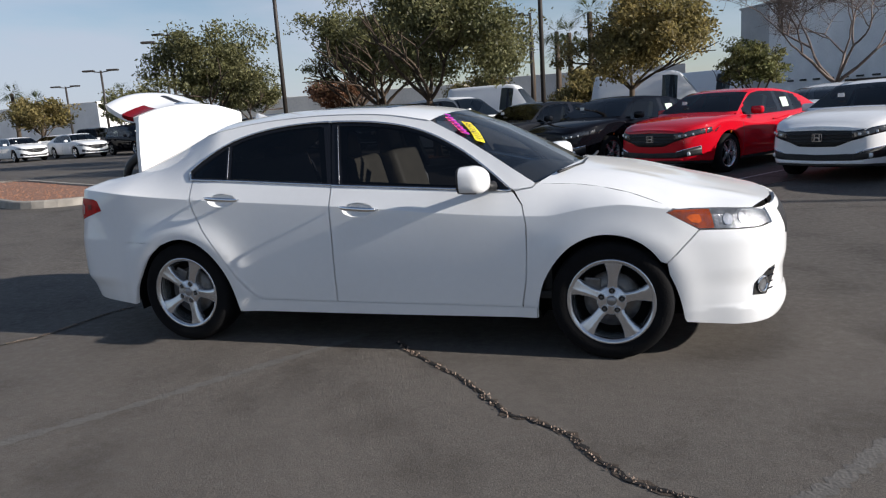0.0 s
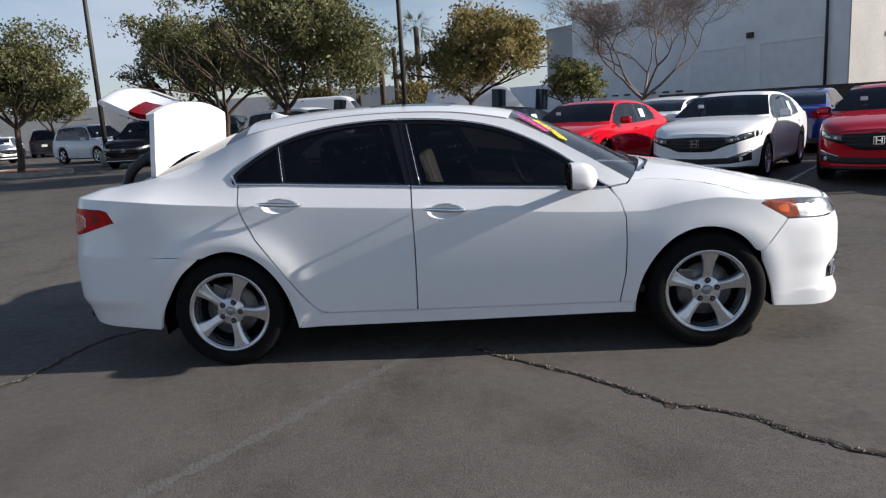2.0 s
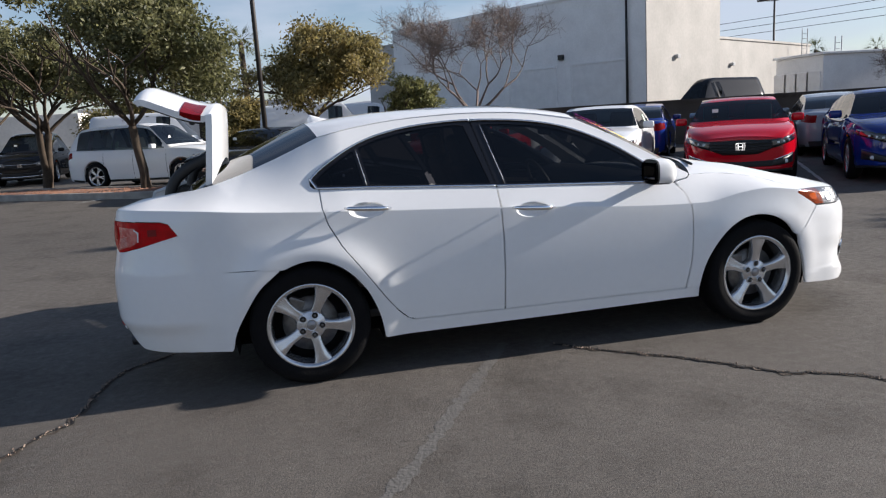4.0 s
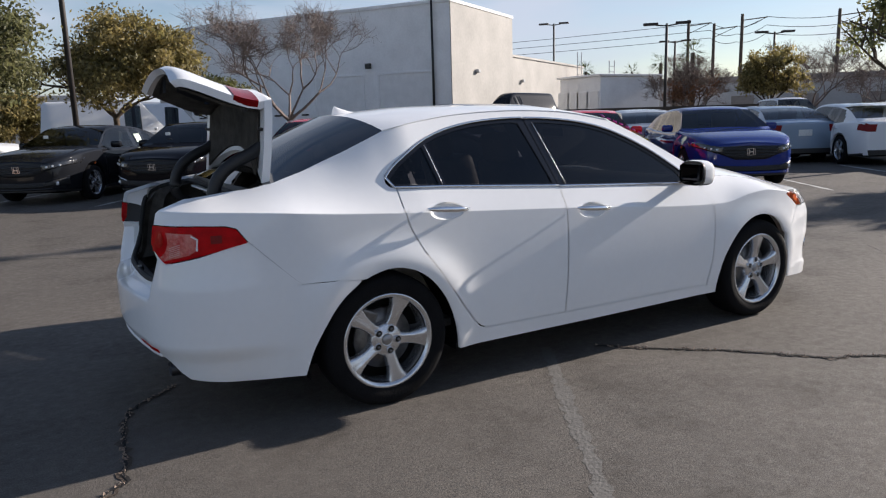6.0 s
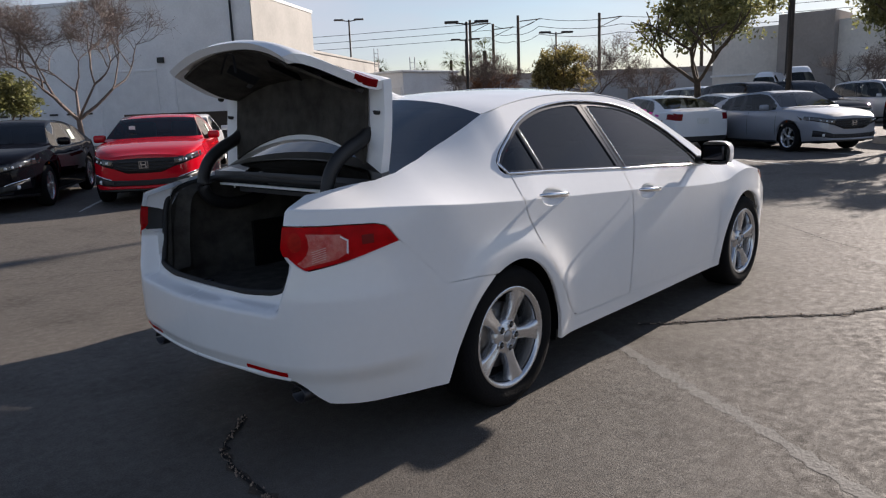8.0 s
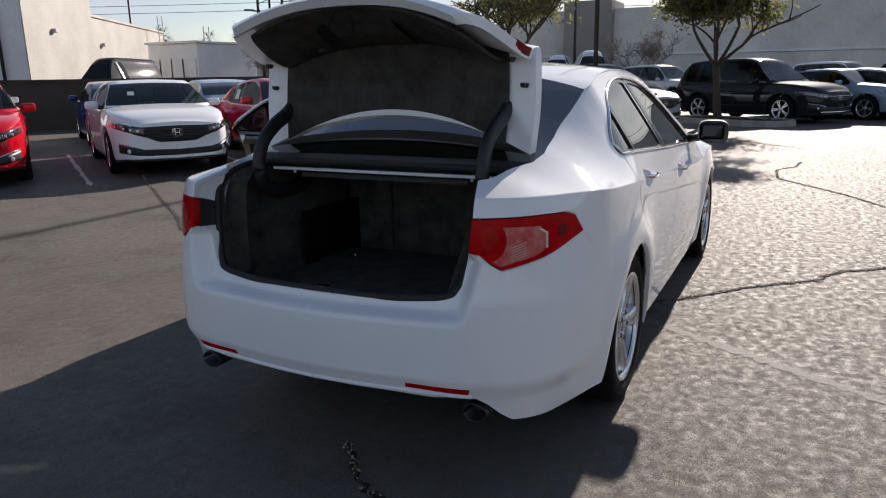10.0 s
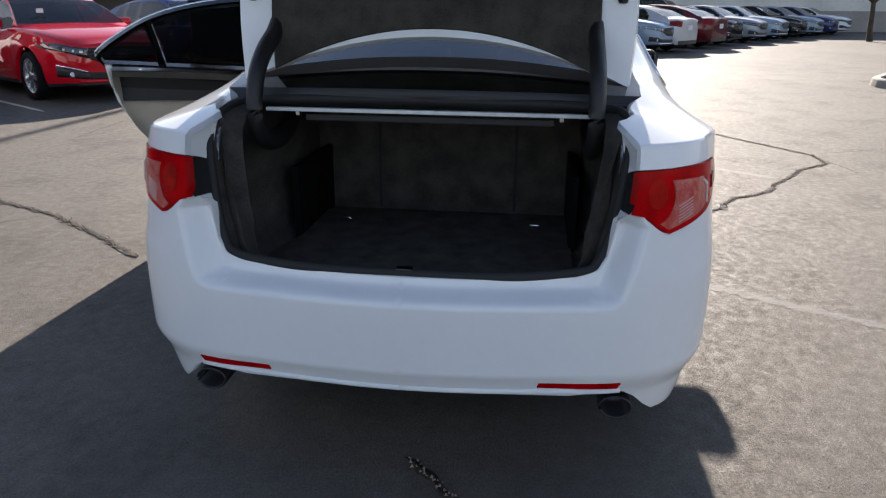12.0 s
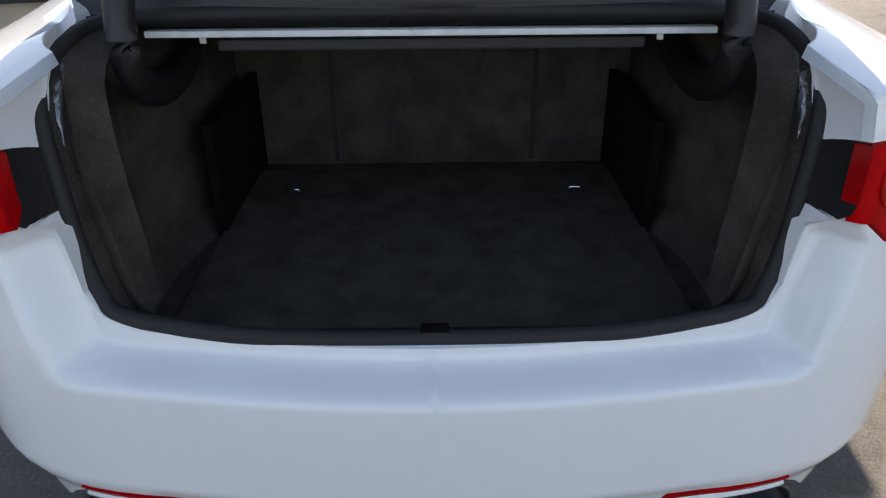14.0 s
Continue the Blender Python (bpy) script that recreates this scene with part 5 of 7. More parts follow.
def make_car(name, kind, mat, label, lamps="dark", category="car", stickers=True, trim=None):
    k = KINDS[kind]
    L, W, r = k["L"], k["W"], k["r"]
    car = tagged(new(name), label, category)
    zb_c, zr_c = Curve(k["zb"]), Curve(k["zr"])
    half = W / 2
    w_c = Curve([(-L / 2, .80 * half), (-L / 2 + .12, .90 * half), (-L / 2 + .45, .97 * half), (-.6, half), (.8, half), (L / 2 - .75, .965 * half), (L / 2 - .35, .90 * half), (L / 2 - .12, .80 * half), (L / 2, .70 * half)])
    axles = (k["wb"] / 2 + .02, -k["wb"] / 2 + .02)
    xs = np.unique(np.r_[np.linspace(-L / 2, L / 2, 53), *[a + np.linspace(-1, 1, 19) * (r + .07) for a in axles]])
    rows = []

    def ring(x, ys=1.0, dx=0.0):
        w, zb = float(w_c(x)) * ys, float(zb_c(x))
        zs = .20 + .05 * step(L / 2 - .6, L / 2, abs(x))
        for a in axles:
            q = (r + .055) ** 2 - (x - a) ** 2
            if q > 0:
                zs = max(zs, r - .01 + math.sqrt(q))
        zm = max(.56 * zb / .93, zs + .03)
        zh = max(.80 * zb, zs + .05)
        c = k["crown"]
        pts = [(.945 * w, zs), (.985 * w, zs + .35 * (zm - zs)), (w, zm), (.99 * w, zh), (.955 * w, max(zb - .06, zh + .01)), (.90 * w, max(zb - .008, zh + .02)), (.55 * w, zb + .7 * c), (0, zb + c)]
        p = smooth_line(pts, 2)
        right = [(x + dx, -a, b) for a, b in p]
        return right + [(x + dx, a, b) for a, b in p[-2::-1]]

    for ys, dx in ((.0, -.045), (.45, -.04), (.8, -.028), (.93, -.012)):
        rows.append(ring(-L / 2, ys, dx))
    for x in xs:
        rows.append(ring(x))
    for ys, dx in ((.93, .018), (.8, .04), (.45, .065), (.0, .075)):
        rows.append(ring(L / 2, ys, dx))
    P = np.array(rows)
    n, m = P.shape[:2]
    mid = (P[:-1, :-1] + P[1:, :-1] + P[1:, 1:] + P[:-1, 1:]) / 4
    nose_z = k["zb"][-1][1]

    def role(i, j):
        x, y, z = mid[i, j]
        y = abs(y) / half
        if x < -L / 2 + .24 and .80 * k["zb"][1][1] < z < .93 * k["zb"][1][1] and y > .56 and z < float(zb_c(x)) - .01:
            return "tail"
        if z < .27 or (x < -L / 2 + .02 and z < .40):
            return "skirt"
        return "body"

    roles = [[role(i, j) for j in range(m - 1)] for i in range(n - 1)]

    def cut(nm, want, mt, lbl="", test=lambda i, j: True, smooth=True):
        return grid_part(nm, P, mt, car, lbl, smooth=smooth, pick=lambda i, j: 0 if roles[i][j] == want and test(i, j) else -1)

    cut("body", "body", mat)
    for lo_x, hi_x in ((-9, axles[1]), (axles[1], axles[0]), (axles[0], 9)):
        for sd in (0, 1):
            cut("skirt", "skirt", M_TRIM, test=lambda i, j: (j < m // 2) == (sd == 0) and lo_x < mid[i, j][0] <= hi_x)
    c = m // 2
    for test in (lambda i, j: j < c, lambda i, j: j >= c):
        cut("tail_lamp", "tail", M_REDDARK, test=test)

    # nose: grille, lamps and air intakes follow the curve of the bumper
    front = [q for q in range(n) if P[q][0][0] > L / 2 - 1.0]

    def nose(y, z):
        hw = [float(np.interp(z, P[q][: c + 1, 2], -P[q][: c + 1, 1])) for q in front]
        return float(np.interp(abs(y), hw[::-1], [P[q][0][0] for q in front][::-1]))

    zs_, ys_ = nose_z / .735, half / .9

    def patch(nm, mt, y0, y1, lo, hi, off=.006, lbl="", nu=11, nv=5, side=1):
        rowsP = []
        for y in np.linspace(y0, y1, nu):
            a, b = float(np.interp(abs(y), *lo)) * zs_, float(np.interp(abs(y), *hi)) * zs_
            yy = y * ys_
            rowsP.append([(nose(yy, z) + d, side * yy, z) for z, d in zip([a, *np.linspace(a, b, nv), b], [-.03] + [off] * nv + [-.03])])
        rowsP = [[(x - .03, y, z) for x, y, z in rowsP[0]]] + rowsP + [[(x - .03, y, z) for x, y, z in rowsP[-1]]]
        return grid_part(nm, np.array(rowsP), mt, car, lbl, flip=side < 0)

    big = kind != "sedan"
    patch("grille", M_GRILLE, -.60, .60, ((0, .26, .42, .60), (.49, .495, .56, .61)), ((0, .5, .6), (.712, .70, .685)), .007, "black grille", 25)
    for q in range(3):
        z = .555 + .045 * q
        patch("grille_bar", M_CHROME if big and q == 2 else M_GLOSSBLACK, -.40 - .03 * q, .40 + .03 * q, ((0, 1), (z, z)), ((0, 1), (z + .014, z + .014)), .016, "", 15, 2)
    patch("lower_grille", M_GRILLE, -.66, .66, ((0, .5, .66), (.305, .312, .33)), ((0, .5, .66), (.385, .40, .43)), .007, "black lower grille", 21)
    patch("bumper_lip", M_CHROME if lamps == "light" else mat, -.60, .60, ((0, .6), (.262, .272)), ((0, .6), (.292, .302)), .022, "", 15, 3)
    for side in (-1, 1):
        head = patch("headlamp", M_DARKLAMP if lamps == "dark" else M_REFLECT, .45, .845, ((.45, .6, .845), (.585, .615, .69)), ((.45, .6, .845), (.695, .722, .775)), .009, "", 13, 5, side)
        for yy in (.54, .62, .70):
            z = (.655 + .16 * (yy - .54)) * zs_
            lens = part("lens", box((.02, .045, .034), (nose(yy * ys_, z) + .004, side * yy * ys_, z), .008, 2), M_WHITELAMP, head, smooth=True)
        patch("indicator", M_AMBER, .855, .875, ((.855, .875), (.64, .645)), ((.855, .875), (.675, .68)), .004, "amber side lamp", 3, 3, side)
        patch("intake", M_TRIM, .47, .78, ((.47, .78), (.315, .345)), ((.47, .6, .78), (.39, .425, .475)), .008, "", 9, 4, side)
        patch("intake_trim", M_CHROME if lamps == "light" or mat in BRIGHT_LIP else mat, .50, .78, ((.5, .6, .78), (.398, .43, .478)), ((.5, .6, .78), (.414, .446, .494)), .02, "", 9, 2, side)
        part("fog_lamp", lathe_bm([(.001, .03), (.03, .028), (.036, 0)], 12, (nose(.66 * ys_, .375 * zs_) - .01, side * .66 * ys_, .375 * zs_)), M_WHITELAMP, car, smooth=True)
    # cabin
    x0, x1 = k["cabin"]
    cx = np.linspace(x0, x1, 45)
    C = []
    for x in cx:
        zbl, top = float(zb_c(x)) - .015, float(zr_c(x))
        w = float(w_c(x)) * .905
        h = max(top - zbl, .0)
        lean = .42 * h
        fl = [0, .25, .5, .75, .92]
        pts = [(w - lean * f * (.8 + .2 * f), zbl + h * f * .93) for f in fl]
        wt = pts[-1][0]
        pts += [(wt - .05 * min(1, h), zbl + h * .955), (wt * .7, top - .008), (wt * .35, top), (0, top + .004)]
        right = [(x, -a, b) for a, b in pts]
        C.append(right + [(x, a, b) for a, b in pts[-2::-1]])
    C = np.array(C)
    cn, cm = C.shape[:2]
    cmid = (C[:-1, :-1] + C[1:, :-1] + C[1:, 1:] + C[:-1, 1:]) / 4
    g0, g1 = k["glassx"]
    pillar = [(g0 + g1) / 2 - .12] + ([g0 + .42] if kind != "van" else [])

    def crole(i, j):
        x, y, z = cmid[i, j]
        jj = min(j, cm - 2 - j)
        if jj < 4:
            if g0 + (z - 1.0) * .6 * (kind == "sedan") < x < (g1 - (z - 1.0) * .55 + .2 if kind != "van" else g1 - .3) and all(abs(x - q) > .055 for q in pillar) and z < float(zr_c(x)) - .05:
                return "side"
            if any(abs(x - q) <= .055 for q in pillar) and z < float(zr_c(x)) - .05:
                return "post"
            return "roof"
        if jj >= 5:
            if k["front_pane"][0] < x < k["front_pane"][1]:
                return "front"
            if k["rear_pane"][0] < x < k["rear_pane"][1]:
                return "rear"
        return "roof"

    cr = [[crole(i, j) for j in range(cm - 1)] for i in range(cn - 1)]

    def ccut(nm, want, mt, lbl="", test=lambda i, j: True):
        return grid_part(nm, C, mt, car, lbl, pick=lambda i, j: 0 if cr[i][j] == want and test(i, j) else -1)

    ccut("roof", "roof", mat)
    for sd in (0, 1):
        for pq in pillar:
            ccut("door_pillar", "post", M_GLOSSBLACK, test=lambda i, j: (j < cm // 2) == (sd == 0) and abs(cmid[i, j][0] - pq) < .06)
    ccut("windscreen", "front", M_CARGLASS)
    ccut("rear_window", "rear", M_CARGLASS)
    for q in range(len(pillar) + 1):
        edges = [-9] + sorted(pillar) + [9]
        for sd in (0, 1):
            ccut("side_window", "side", M_CARGLASS, test=lambda i, j: (edges[q] < cmid[i, j][0] < edges[q + 1]) and ((j < cm // 2) == (sd == 0)))
    part("cabin_floor", box((x1 - x0 - .7, W * .8, .03), ((x0 + x1) / 2, 0, float(zb_c(0)) - .25)), M_DASH, car)
    for y in (-.37, .37):
        part("seat", box((.16, .46, .62), (-.25, y, float(zb_c(0)) + .02), .05, 2, rot=Matrix.Rotation(radians(-14), 4, "Y")), M_DASH, car)
    part("underside", box((L - .5, W * .72, .2), (0, 0, .30), .03), M_UNDER, car)
    for a in axles:
        part("axle_well", box((2 * r + .08, W * .86, r * 1.0), (a, 0, r + .06)), M_UNDER, car)
        for side in (-1, 1):
            flat_wheel(car, r, a, side, W)
    zc = float(zb_c(.7))
    for side in (-1, 1):
        part("mirror", box((.13, .20, .13), (.62 if kind != "van" else 1.55, side * (half + .06), zc + .06), .045, 3), trim or mat, car, smooth=True)
        for hx in (-.05, -1.0):
            if kind != "van":
                y = float(w_c(hx)) * .985
                part("handle", box((.17, .03, .025), (hx - .1, side * y, zc - .13), .01), mat, car)
        # shut lines
        for hx in ((.95, -.10, -1.05) if kind != "van" else (1.5, .3)):
            zs = .28 if abs(hx + 1.05) > .1 else .62
            line = []
            for z in np.linspace(zs, zc - .06, 7):
                i = int(np.argmin(np.abs(xs - hx))) + 4
                prof = P[i][: c + 1]
                y = float(np.interp(z, prof[:, 2], -prof[:, 1]))
                line.append([(hx - .006, side * (y + .0015), z), (hx + .006, side * (y + .0015), z)])
            grid_part("shut_line", np.array(line), M_RUBBER, car, flip=side > 0)
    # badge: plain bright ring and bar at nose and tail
    bz = .615 * zs_
    bx = nose(0, bz) + .014
    bm = bmesh.new()
    for q in (-1, 1):
        join_bm(bm, box((.012, .016, .085), (bx, q * .034, bz), rot=None), None)
    join_bm(bm, box((.012, .06, .016), (bx, 0, bz)))
    for q in (-1, 1):
        join_bm(bm, box((.010, .13, .008), (bx - .002, 0, bz + q * .052)))
        join_bm(bm, box((.010, .008, .104), (bx - .002, q * .064, bz)))
    part("badge", bm, M_CHROME, car, "chrome badge")
    part("rear_plate", box((.012, .32, .15), (-L / 2 - .05, 0, .74), .006), M_PAPER, car, "pale plate")
    if stickers:
        part("windscreen_label", box((.004, .10, .06), (.80 if kind == "sedan" else .74, -.38, float(zr_c(.72)) + .02), rot=None), M_PAPER, car)
        for side in (-1, 1):
            ob = part("window_sticker", box((.24, .004, .19), (0, 0, 0)), M_PRICE, car, "pale green price sheet")
            z = zc + .15
            ob.matrix_basis = Matrix.Translation((-.72, side * (half * .905 - .42 * .18 + .012), z)) @ Matrix.Rotation(radians(side * 22), 4, "X")
    return car


ROW_HEAD = radians(236.5)
HX, HY = math.cos(ROW_HEAD), math.sin(ROW_HEAD)


def park(car, nose, heading=ROW_HEAD, L=4.64, z=0.0):
    """Stand a car with the middle of its nose at a point, heading that way."""
    car.matrix_basis = Matrix.Translation((nose[0] - math.cos(heading) * (L / 2 + .07), nose[1] - math.sin(heading) * (L / 2 + .07), z)) @ Matrix.Rotation(heading, 4, "Z")
    return car


C_BLACK = paint("black car paint", (.004, .004, .006), coat=.4)
C_RED = paint("red car paint", (.50, .004, .014))
C_WHITE = paint("white car paint", (.76, .77, .78))
C_BLUE = paint("blue car paint", (.007, .024, .17), .1)
C_GREY = paint("silver grey paint", (.30, .32, .36), .6)
C_DARK = paint("dark grey paint", (.012, .013, .016), .1, coat=.5)
C_SILVER = paint("silver paint", (.50, .51, .53), .6)
C_LIGHTBLUE = paint("pale blue paint", (.24, .32, .42), .5)
C_MAROON = paint("maroon paint", (.09, .008, .012), .4)

BRIGHT_LIP = (C_RED, C_WHITE, C_BLACK)
ROWG = "front row of parked sedans"


def row_at(k, push=0.0):
    return (3.53 + 2.5 * k * .835 - HX * push, 6.78 - 2.5 * k * .551 - HY * push)


two_tone = park(make_car("parked_sedan", "sedan", C_DARK, "dark grey compact sedan with black nose, beside a black one", "dark"), row_at(-3.12))
black = park(make_car("parked_sedan", "sedan", C_BLACK, "black compact sedan with paper price sheets on its windows"), row_at(-2.12))
red = park(make_car("parked_sedan", "sedan", C_RED, "bright red compact sedan with dark grille in the row"), row_at(-1.12))
white = park(make_car("parked_sedan", "sedan", C_WHITE, "white compact sedan with black grille in the row"), row_at(0))
red2 = copy_thing(red, Matrix())
park(red2, row_at(1))
blue = park(make_car("parked_sedan", "sedan", C_BLUE, "deep blue compact sedan with dark windows in the row", stickers=False), row_at(2))
grey = park(make_car("parked_sedan", "sedan", C_GREY, "silver grey compact sedan standing apart in the sun", stickers=False), (14.16, 1.58))
for c in (two_tone, black, red, white, red2, blue, grey):
    tagged(c, group=ROWG)

# second row, tails towards the first
BACK = ROW_HEAD + math.pi
silver = make_car("parked_sedan", "sedan", C_WHITE, "white sedan seen from behind with red lamps", stickers=False)
rows2 = [(-1.2, C_WHITE, "white sedan nose away in the second row"), (.06, C_BLUE, "deep blue sedan nose away in the second row"), (1.0, C_LIGHTBLUE, "slate blue sedan nose away in the second row"),
         (1.9, C_GREY, "silver grey sedan nose away in the second row"), (3.3, C_LIGHTBLUE, "slate blue sedan behind the deep blue one")]
for k, cm_, lb in rows2:
    c = park(make_car("parked_sedan", "sedan", cm_, lb, stickers=False), row_at(k, 10.4), BACK)
    tagged(c, group="second row of parked sedans")
tagged(park(silver, row_at(3.9, 9.0), BACK), group="second row of parked sedans")
c = copy_thing(silver, Matrix())
park(c, row_at(5.2, 10.5), BACK)
wsed = park(make_car("parked_sedan", "sedan", C_WHITE, "white sedan with red lamps seen from behind", stickers=False), (21.2, 10.6), radians(50))
suv_s = park(make_car("parked_suv", "suv", C_SILVER, "silver sport utility with roof rails farther back", "light", stickers=False), (23.5, 13.2), ROW_HEAD, 4.75)

# far side beyond the row: sport utilities facing the lot
bsuv = park(make_car("parked_suv", "suv", C_BLACK, "black sport utility facing the lot by the trees", "light"), (-12.6, 20.6), radians(-87), 4.75)
crv = park(make_car("parked_suv", "suv", C_DARK, "dark grey sport utility with bright lower trim", "light"), (-9.95, 21.9), radians(-84), 4.75)
wsuv = park(make_car("parked_suv", "suv", C_WHITE, "white sport utility standing side on by the trees", "light"), (-2.7, 16.2), radians(-27), 4.75)
w2 = copy_thing(wsuv, Matrix())
park(w2, (-15.5, 27.0), radians(-30), 4.75)
for i in range(7):
    src = (wsuv, crv, silver, bsuv)[i % 4]
    c = copy_thing(src, Matrix())
    park(c, (-25.9 - i * 2.5, 44.3 - i * 1.1), radians(112), 4.7)
    tagged(c, label="far parked car in a line across the lot", group="far line of cars")
for i in range(4):
    c = copy_thing((white, silver, bsuv, white)[i], Matrix())
    park(c, (-33.5 + i * 3.2, 27.5 + i * 1.3), radians(-20), 4.7)
    tagged(c, label="far parked car at the edge of the lot", group="far edge cars")

# right hand row beyond the sedan's bonnet
pilot = make_car("parked_suv", "suv", C_DARK, "large dark grey sport utility beside a planted island", "light", stickers=False)
park(pilot, (17.4, -2.3), ROW_HEAD, 4.75)
civ = park(make_car("parked_sedan", "sedan", C_LIGHTBLUE, "slate blue sedan in the long sunlit line", "light", stickers=False), (19.0, -4.3), ROW_HEAD)
lb = make_car("parked_sedan", "sedan", C_SILVER, "pale silver sedan showing red tail lamps", stickers=False)
park(lb, (22.3, -1.0), BACK)
maroon = make_car("parked_sedan", "sedan", C_MAROON, "maroon sedan showing red tail lamps", stickers=False)
for i, src in enumerate((maroon, black, grey, civ, black, civ, blue, silver)):
    nose = (22.2 + i * 2.35, -6.1 - i * 1.55)
    c = src if src is maroon else copy_thing(src, Matrix())
    park(c, nose if i else (24.8, -2.5), ROW_HEAD if i else BACK)
    tagged(c, label="parked sedan in the long sunlit line" if i else "", group="long line of cars")
for i, (src, nose) in enumerate([(suv_s, (26.5, -1.5)), (wsuv, (31.0, -5.0)), (crv, (36.5, -9.0)), (bsuv, (21.0, 3.2)), (suv_s, (29.5, 2.4)), (crv, (19.2, 4.0)), (wsuv, (24.3, 7.8)), (silver, (27.0, 10.5))]):
    c = copy_thing(src, Matrix())
    park(c, nose, ROW_HEAD + (0 if i % 2 else .05), 4.75)
    tagged(c, label="parked car in a farther line beyond the drive", group="farther line of cars")
van = make_car("parked_van", "van", C_WHITE, "plain white high-roofed delivery van", "light", "van", stickers=False)
park(van, (3.4, 29.5), radians(-5), 5.6)
for nose, hd in (((-4.4, 31.5), -8), ((5.9, 34.5), -15), ((33, 10.5), 190), ((27.5, 6.8), 200)):
    c = copy_thing(van, Matrix())
    park(c, nose, radians(hd), 5.6)
park(make_car("parked_van", "van", C_DARK, "dark high-roofed van showing above the low wall", "light", "van", stickers=False), (16.2, 25.3), ROW_HEAD - radians(38), 5.6)

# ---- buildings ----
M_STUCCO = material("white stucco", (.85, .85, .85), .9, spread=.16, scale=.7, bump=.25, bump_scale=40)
# Cream tint with a darker base that offsets direct sun on these walls.
M_CREAM_SUNSIDE = material("cream stucco", (.47, .45, .42), .9, spread=.22, scale=.5, bump=.3, bump_scale=40)
M_STUCCO2 = material("grey stucco", (.50, .50, .50), .9, spread=.2, scale=.6, bump=.25, bump_scale=40)
M_ROLL = material("rolling door", (.80, .80, .80), .7, spread=.12, scale=2)
M_BROWN = material("brown block wall", (.075, .058, .047), .9, spread=.35, scale=1.5, bump=.5, bump_scale=20)
M_TAN = material("tan wall", (.78, .73, .66), .9, spread=.25, scale=.4, bump=.2, bump_scale=20)
M_TANDARK = material("brown wall panel", (.34, .30, .27), .9, spread=.25, scale=.6)
M_POLE = material("dark pole", (.035, .028, .024), .6, spread=.4, scale=3)
M_WOOD = material("weathered pole", (.10, .075, .055), .85, spread=.4, scale=3)
M_BLACKPIPE = material("black pipe", (.01, .01, .01), .5)


def prism(corners, z0, z1):
    bm = bmesh.new()
    lo = [bm.verts.new((x, y, z0)) for x, y in corners]
    hi = [bm.verts.new((x, y, z1)) for x, y in corners]
    n = len(corners)
    for i in range(n):
        bm.faces.new((lo[i], lo[(i + 1) % n], hi[(i + 1) % n], hi[i]))
    bm.faces.new(hi)
    bm.faces.new(lo[::-1])
    bmesh.ops.recalc_face_normals(bm, faces=bm.faces)
    return bm


BC, BD, BE = np.array([17.32, 30.06]), np.array([-.5435, .8394]), np.array([.8394, .5435])


def at_building(a, b=0.0):
    """a metres along the shaded face from the corner, b metres along the sunlit one."""
    p = BC + BD * a + BE * b
    return (float(p[0]), float(p[1]))


hall = tagged(new("warehouse"), "white stucco warehouse with roll-up doors and flat roof", "building")
part("wall", prism([at_building(0), at_building(19.2), at_building(19.2, 8.8), at_building(0, 8.8)], 0, 7.35), M_STUCCO, hall)
# sunlit face: base colour darker than the shaded wall's, to offset the sun
part("end_wall", prism([at_building(-.05, .03), at_building(-.003, .03), at_building(-.003, 8.8), at_building(-.05, 8.8)], 0, 7.35), M_CREAM_SUNSIDE, hall, "cream stucco end wall, base darkened against its sunlight")
part("parapet", prism([at_building(-.09, -.08), at_building(19.28, -.08), at_building(19.28, 8.88), at_building(-.09, 8.88)], 7.35, 7.52), M_STUCCO, hall)
wing = tagged(new("low_wing"), "lower cream stucco wing, base darkened against its sunlight, joined to the warehouse", "building")
part("wall", prism([at_building(.4, 8.82), at_building(9, 8.82), at_building(9, 26), at_building(.4, 26)], 0, 5.1), M_CREAM_SUNSIDE, wing)
part("parapet", prism([at_building(.32, 8.90), at_building(9.1, 8.90), at_building(9.1, 26.1), at_building(.32, 26.1)], 5.1, 5.24), M_CREAM_SUNSIDE, wing)
for b0, w0 in ((21.5, 1.3), (15.2, 1.0)):
    door_ = part("service_door", box((w0, .08, 2.2), (0, 0, 0), .02), M_TANDARK, wing, "brown service door")
    door_.matrix_basis = Matrix.Translation((*at_building(.36, b0), 1.1)) @ Matrix.Rotation(math.atan2(BE[1], BE[0]), 4, "Z")
for b0, z0 in ((8.9, 3.6), (11.5, 3.6), (3.2, 3.9)):
    lamp_ = part("wall_lamp", box((.34, .22, .20), (0, 0, 0), .05), M_STUCCO2, wing if b0 > 8.8 else hall, "small grey wall lamp")
    lamp_.matrix_basis = Matrix.Translation((*at_building(.28 if b0 > 8.8 else -.16, b0), z0)) @ Matrix.Rotation(math.atan2(BE[1], BE[0]), 4, "Z")
turn_d = math.atan2(BD[1], BD[0])


def on_shaded(name, a0, a1, z0, z1, depth, mat, parent, label=""):
    c = BC + BD * (a0 + a1) / 2 + BE * (-.001)
    ob = part(name, box((a1 - a0, depth * 2, z1 - z0), (0, 0, 0), min(.02, depth / 2)), mat, parent, label)
    ob.matrix_basis = Matrix.Translation((c[0], c[1], (z0 + z1) / 2)) @ Matrix.Rotation(turn_d, 4, "Z")
    return ob


